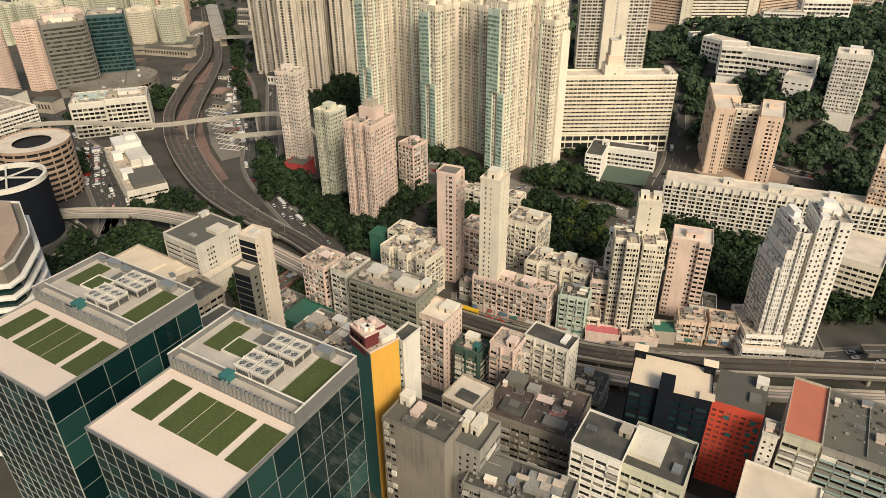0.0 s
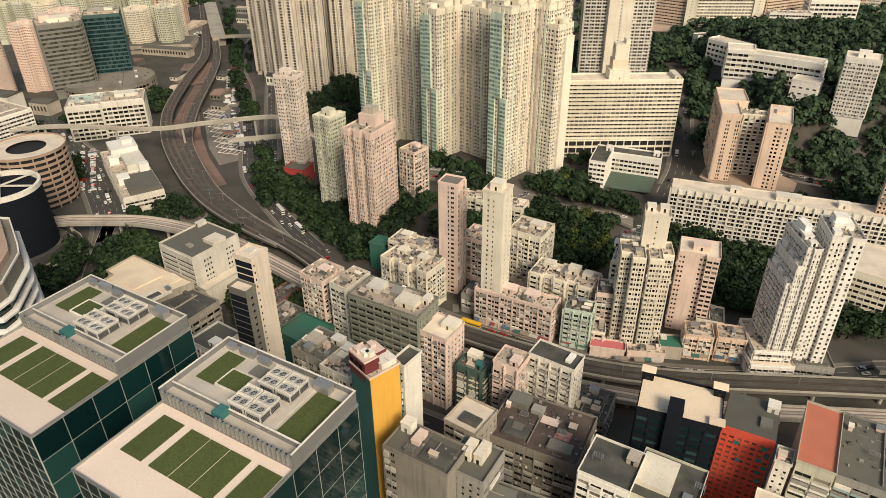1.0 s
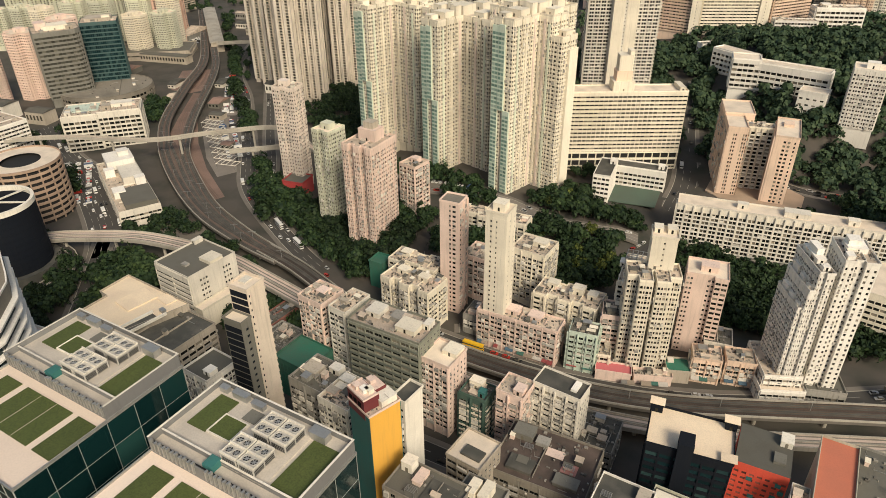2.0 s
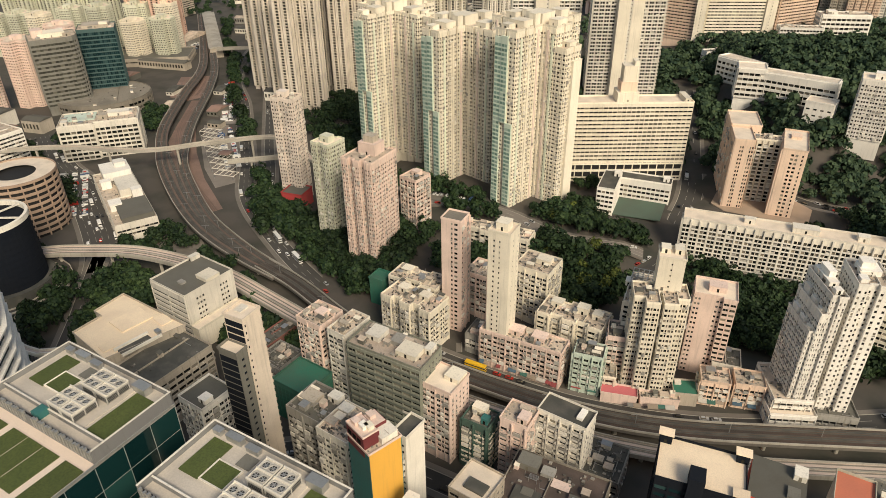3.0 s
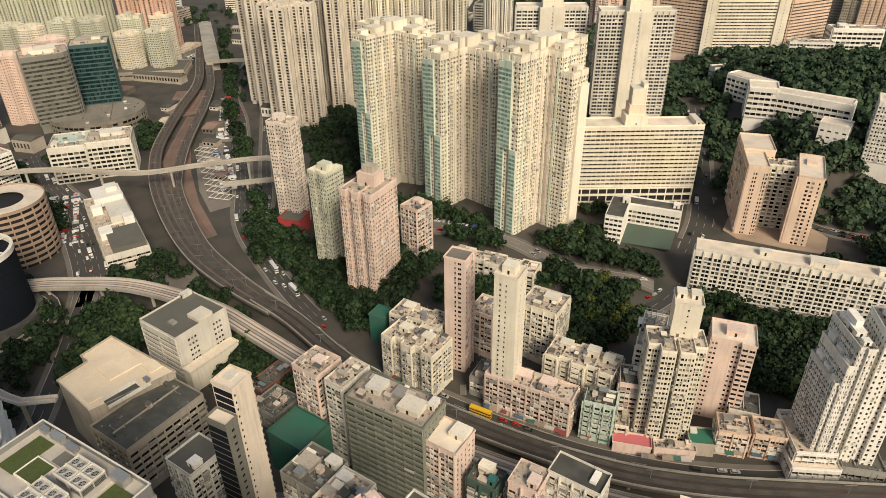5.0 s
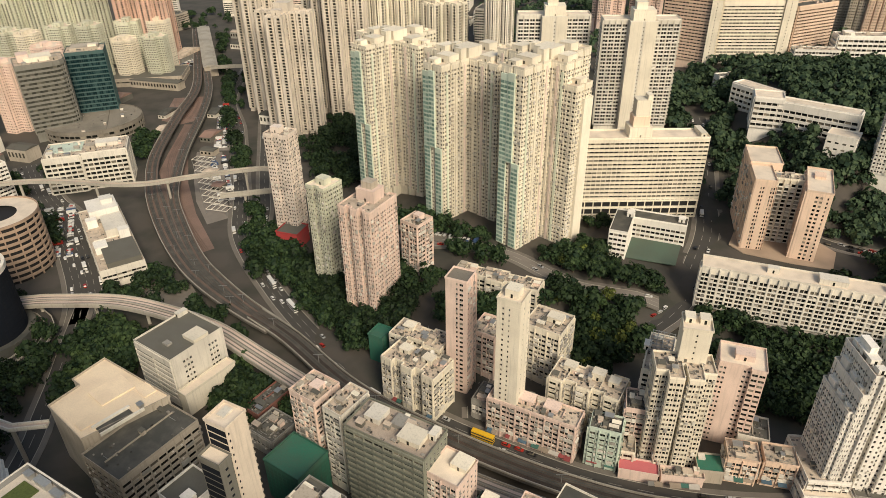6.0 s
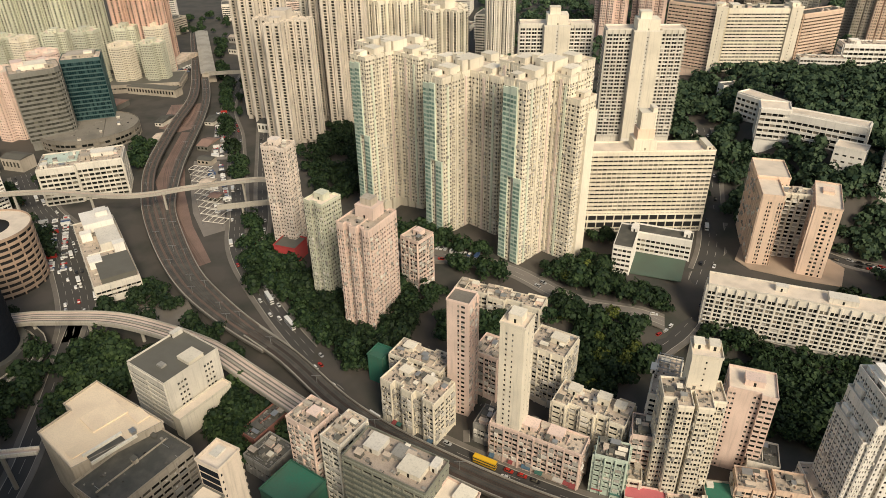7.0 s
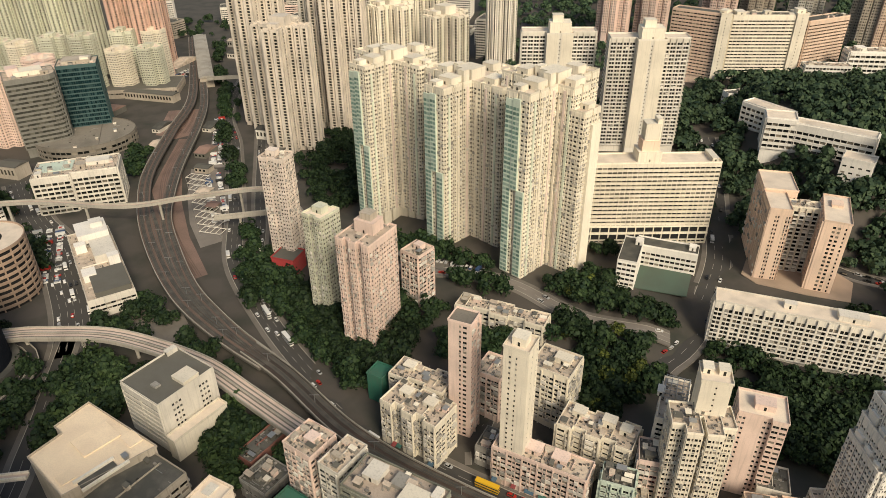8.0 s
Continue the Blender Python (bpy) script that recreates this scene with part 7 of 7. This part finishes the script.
# ---- railway side: sheds, paved lots and far parked cars ----
def shed(x, y, w, d, h, rot, wall, roof, label):
    b = thing("shed", label, "shed", x, y, ground_z(x, y), rot, "railway sheds")
    m = Mesh()
    m.box(-w / 2, w / 2, -d / 2, d / 2, -0.5, h)
    for k in range(int(w / 4)):
        m.box(-w / 2 + 1 + k * 4, -w / 2 + 3 + k * 4, -d / 2 - 0.05, -d / 2 + 0.1, h * 0.35, h * 0.75, 1)
    part("wall", m, [wall, GLASSO], b)
    m = Mesh()
    e = 0.5
    i = len(m.v)
    m.v += [(-w / 2 - e, -d / 2 - e, h), (w / 2 + e, -d / 2 - e, h), (w / 2 + e, d / 2 + e, h), (-w / 2 - e, d / 2 + e, h), (-w / 2 - e, 0, h + d * 0.12), (w / 2 + e, 0, h + d * 0.12)]
    m.f += [(i, i + 1, i + 5, i + 4), (i + 2, i + 3, i + 4, i + 5), (i + 1, i + 2, i + 5), (i + 3, i, i + 4), (i + 3, i + 2, i + 1, i)]
    m.m += [0] * 5
    part("roof", m, roof, b)


for _i, (_x, _y, _w, _d, _h) in enumerate(((-345, 868, 66, 14, 9), (-298, 770, 9, 26, 4), (-286, 720, 8, 20, 4), (-232, 700, 12, 22, 5), (-222, 660, 14, 10, 5), (-246, 770, 10, 24, 4), (-206, 610, 10, 12, 5), (-192, 585, 9, 10, 4), (-186, 782, 16, 22, 8), (-182, 742, 18, 14, 10), (-196, 830, 22, 16, 9), (-232, 962, 34, 20, 9), (-262, 1010, 30, 22, 8), (-290, 1050, 26, 18, 7), (-300, 1110, 40, 16, 9), (-372, 820, 18, 24, 6), (-160, 690, 12, 18, 8), (-136, 600, 12, 16, 7), (-348, 1000, 14, 60, 7), (-420, 640, 26, 18, 9), (-392, 655, 22, 16, 12), (-440, 670, 30, 20, 15), (-360, 512, 30, 16, 10), (-405, 600, 24, 18, 14))):
    shed(_x, _y, _w, _d, _h, -16, (TAN, PALE, GREY, DARKGREY)[_i % 4], (ROOFGREY, ROOFDARK, ROOFWORN, surface("rust_sheet_roof", (0.30, 0.19, 0.15), stain=0.5, streak=0) if _i == 3 else (bpy.data.materials["rust_sheet_roof"] if _i > 3 else ROOFGREY))[_i % 4], "low railway shed with a shallow pitched roof")
sheet("track_fan", [(-300, 752), (-312, 826), (-272, 832), (-266, 800), (-262, 752), (-276, 740)], YARD, "brown ballast fan of sidings", 0.08, "rail yard")
fan = thing("siding_tracks", "rusty sidings fanning out over brown ballast", "railway", 0, 0, 0, kind="structure")
ym = Mesh()
for _k in range(7):
    for _s in (-0.72, 0.72):
        sweep(spline([(-298 + _k * 5.2 + _s, 756, 0.1), (-300 + _k * 5.0 + _s, 790, 0.1), (-309 + _k * 5.6 + _s, 824, 0.1)]), [(-0.14, 0.14, 0, 0.22, 0)], ym)
part("rails", ym, RAILSTEEL, fan, kind="stuff")
for _poly, _m, _l in (([(-352, 900), (-330, 900), (-318, 1010), (-345, 1010)], ASPHALT, "asphalt car park beside the station"), ([(-252, 800), (-240, 800), (-206, 668), (-222, 668)], ROADPALE, "pale concrete apron beside the viaduct"), ([(-372, 700), (-340, 760), (-322, 700), (-300, 640), (-330, 630)], FOOTWAY, "worn concrete forecourt"), ([(-330, 552), (-300, 556), (-262, 470), (-285, 460)], ASPHALT, "asphalt car park beside the works"), ([(-200, 900), (-180, 900), (-150, 740), (-172, 740)], FOOTWAY, "worn concrete lots beside the towers"), ([(-196, 452), (-170, 440), (-150, 408), (-178, 414), (-205, 430)], FOOTWAY, "bare concrete lot under the viaduct"), ([(-40, 500), (-10, 480), (20, 462), (38, 446), (20, 440), (-14, 466), (-48, 488)], FOOTWAY, "grey podium court at the tower foot")):
    sheet("paved_lot", _poly, _m, _l, 0.05)
CARMIX, _n, _l2, _b = _nodes("mixed_car_paint")
_r = _n.new("ShaderNodeValToRGB")
_r.color_ramp.interpolation = "CONSTANT"
_r.color_ramp.elements[0].color = (0.70, 0.69, 0.65, 1)
_r.color_ramp.elements[1].position, _r.color_ramp.elements[1].color = 0.45, (0.40, 0.40, 0.39, 1)
for _p, _c in ((0.65, (0.03, 0.03, 0.03, 1)), (0.82, (0.40, 0.04, 0.03, 1)), (0.9, (0.05, 0.09, 0.18, 1))):
    _r.color_ramp.elements.new(_p).color = _c
_l2.new(_n.new("ShaderNodeNewGeometry").outputs["Random Per Island"], _r.inputs[0])
_l2.new(_r.outputs[0], _b.inputs["Base Color"])
_b.inputs["Roughness"].default_value = 0.3


def parked(label, x0, y0, x1, y1, rows, gap, seed):
    """Rows of far parked cars along a line, each a bonnet-and-cabin body."""
    rng = random.Random(seed)
    m = Mesh()
    L = math.hypot(x1 - x0, y1 - y0)
    u = ((x1 - x0) / L, (y1 - y0) / L)
    w = (-u[1], u[0])
    for r in range(rows):
        t = 0.0
        while t < L:
            if rng.random() < 0.72:
                px, py = x0 + u[0] * t + w[0] * r * gap, y0 + u[1] * t + w[1] * r * gap
                z = ground_z(px, py) + 0.1
                big = rng.random() < 0.12
                l, h = (3.4, 2.6) if big else (2.15, 0.95)
                m.frame_box((px, py), u, w, -0.9, 0.9, -l, l, z + 0.2, z + h)
                if not big:
                    i = len(m.v)
                    for zz, a, b in ((z + h, 0.85, 1.3), (z + 1.5, 0.65, 0.8)):
                        for sa, sb in ((-1, -1), (1, -1), (1, 1), (-1, 1)):
                            m.v.append((px + u[0] * sa * a + w[0] * (sb * b - 0.3), py + u[1] * sa * a + w[1] * (sb * b - 0.3), zz))
                    m.f += [(i + 4, i + 5, i + 6, i + 7)] + [(i + k, i + (k + 1) % 4, i + 4 + (k + 1) % 4, i + 4 + k) for k in range(4)]
                    m.m += [0] * 5
            t += rng.uniform(2.5, 3.4)
    tagged(new("parked_cars", m.data("parked_cars", [CARMIX])), label, "parked cars", kind="stuff")


parked("cars parked in rows beside the station", -346, 905, -326, 1005, 3, 7, 1)
parked("cars parked in rows beside the works", -318, 550, -282, 470, 3, 8, 2)
parked("cars and vans parked along the viaduct", -250, 796, -218, 672, 2, 6, 3)
parked("cars parked below the estate towers", -196, 890, -164, 745, 2, 7, 4)
parked("cars parked in the goods yard", -216, 650, -184, 560, 2, 9, 5)
parked("cars parked on the hill lane", 300, 420, 262, 436, 1, 6, 6)
parked("cars parked on the forecourt", -352, 720, -312, 650, 2, 8, 7)
parked("cars parked at the estate court", 20, 458, -30, 482, 1, 6, 8)


# ---- street fronts ----
AWN = [surface("awning_" + n, c, stain=0.25, streak=0.0) for n, c in (("red", (0.30, 0.06, 0.06)), ("green", (0.04, 0.14, 0.11)), ("blue", (0.06, 0.12, 0.17)), ("tan", (0.30, 0.24, 0.18)), ("grey", (0.22, 0.21, 0.19)), ("white", (0.55, 0.51, 0.45)))]


def awnings(x, y, rot, length, seed, z=3.2):
    """Sloping shop awnings along one street front."""
    rng = random.Random(seed)
    c, s = math.cos(radians(rot)), math.sin(radians(rot))
    t = -length / 2
    while t < length / 2 - 2:
        w = rng.uniform(2.2, 5.0)
        w = min(w, length / 2 - t)
        if rng.random() < 0.3:
            t += w
            continue
        a = thing("shop_awning", "faded sloping shop awning over the pavement", "awning", x + c * (t + w / 2), y + s * (t + w / 2), ground_z(x, y) + z, rot, "shop awnings")
        m = Mesh()
        d = rng.uniform(1.4, 2.6)
        m.v += [(-w / 2 + 0.05, -d, 0), (w / 2 - 0.05, -d, 0), (w / 2 - 0.05, 0, 0.8), (-w / 2 + 0.05, 0, 0.8), (-w / 2 + 0.05, -d, -0.25), (w / 2 - 0.05, -d, -0.25), (w / 2 - 0.05, 0, 0.7), (-w / 2 + 0.05, 0, 0.7)]
        m.f += [(0, 1, 2, 3), (4, 5, 1, 0), (7, 6, 5, 4), (0, 3, 7, 4), (1, 5, 6, 2), (3, 2, 6, 7)]
        m.m += [0] * 6
        part("cloth", m, rng.choice(AWN), a)
        t += w


awnings(35.2, 296.6, -28, 42, 1)
awnings(66.8, 284.2, -20, 13, 2)
awnings(97.5, 271.6, -6, 25, 3)
awnings(-22.4, 322.8, -35, 31, 4)
awnings(126.2, 274.4, -14, 13, 5)
awnings(141.7, 271.9, -14, 13, 6)


def dish(x, y, z, r):
    d = thing("satellite_dish", "white round satellite dish on a tenement roof", "satellite dish", x, y, z, random.uniform(0, 360), "roof satellite dishes")
    m = Mesh()
    m.cylinder(0, 0, 0.1, 0, 1.0, 8)
    part("stand", m, METAL, d)
    m = Mesh()
    n = 14
    for k in range(3):
        r0, r1 = r * k / 3, r * (k + 1) / 3
        for a in range(n):
            a0, a1 = 2 * math.pi * a / n, 2 * math.pi * (a + 1) / n
            m.quad(*[(q * math.cos(b) , q * math.sin(b) * 0.8, 1.0 + 0.35 * (q / r) ** 2 * r + 0.6 * q * math.sin(b)) for q, b in ((r0, a0), (r1, a0), (r1, a1), (r0, a1))])
    part("reflector", m, WHITE, d)


random.seed(5)
for _x, _y, _z, _r in ((16.5, 319, 12.2, 1.8), (20, 321, 12.2, 1.6), (48, 299, 22.2, 1.3), (-10, 333, 27.2, 1.2), (60, 318, 26.2, 1.4), (88, 300, 28.2, 1.3), (-56, 293, 43.2, 1.4)):
    dish(_x, _y, _z, _r)
building("low_block", "low corner tenement with a planted roof", "apartment building", 18.0, 320.0, 0, 12, -28, rect(12, 13), TENEMENT, GREY, ROOFGREY, clutter=5, seed=300)


# ---- roof frames and drying racks on the near blocks ----
def drying_rack(x, y, z, rot):
    r = thing("drying_rack", "thin metal drying rack on a flat roof", "rack", x, y, z, rot, "roof drying racks")
    for sx in (-1.6, 1.6):
        for sy in (-1.1, 1.1):
            m = Mesh()
            m.box(sx - 0.06, sx + 0.06, sy - 0.06, sy + 0.06, 0, 2.1)
            part("post", m, METAL, r)
    m = Mesh()
    for k in range(6):
        m.box(-1.7, 1.7, -1.1 + k * 0.44 - 0.05, -1.1 + k * 0.44 + 0.05, 2.1, 2.18)
    m.box(-1.7, -1.55, -1.2, 1.2, 2.02, 2.1)
    m.box(1.55, 1.7, -1.2, 1.2, 2.02, 2.1)
    part("rails", m, METAL, r, kind="stuff")


for _x, _y, _z, _a in ((-12, 165, 55.12, -31), (31, 207, 28.12, -27), (45, 196, 28.12, -27), (20, 156, 40.12, -25), (33, 149, 40.12, -25), (52, 173, 42.12, -31), (84, 162, 39.12, -31), (150, 176, 38.12, -31), (170, 166, 38.12, -31), (-52, 224, 50.12, -34), (-36, 216, 52.12, -34), (-20, 333, 27.12, -35), (62, 314, 26.12, -30), (34, 303, 22.12, -28)):
    drying_rack(_x, _y, _z, _a)
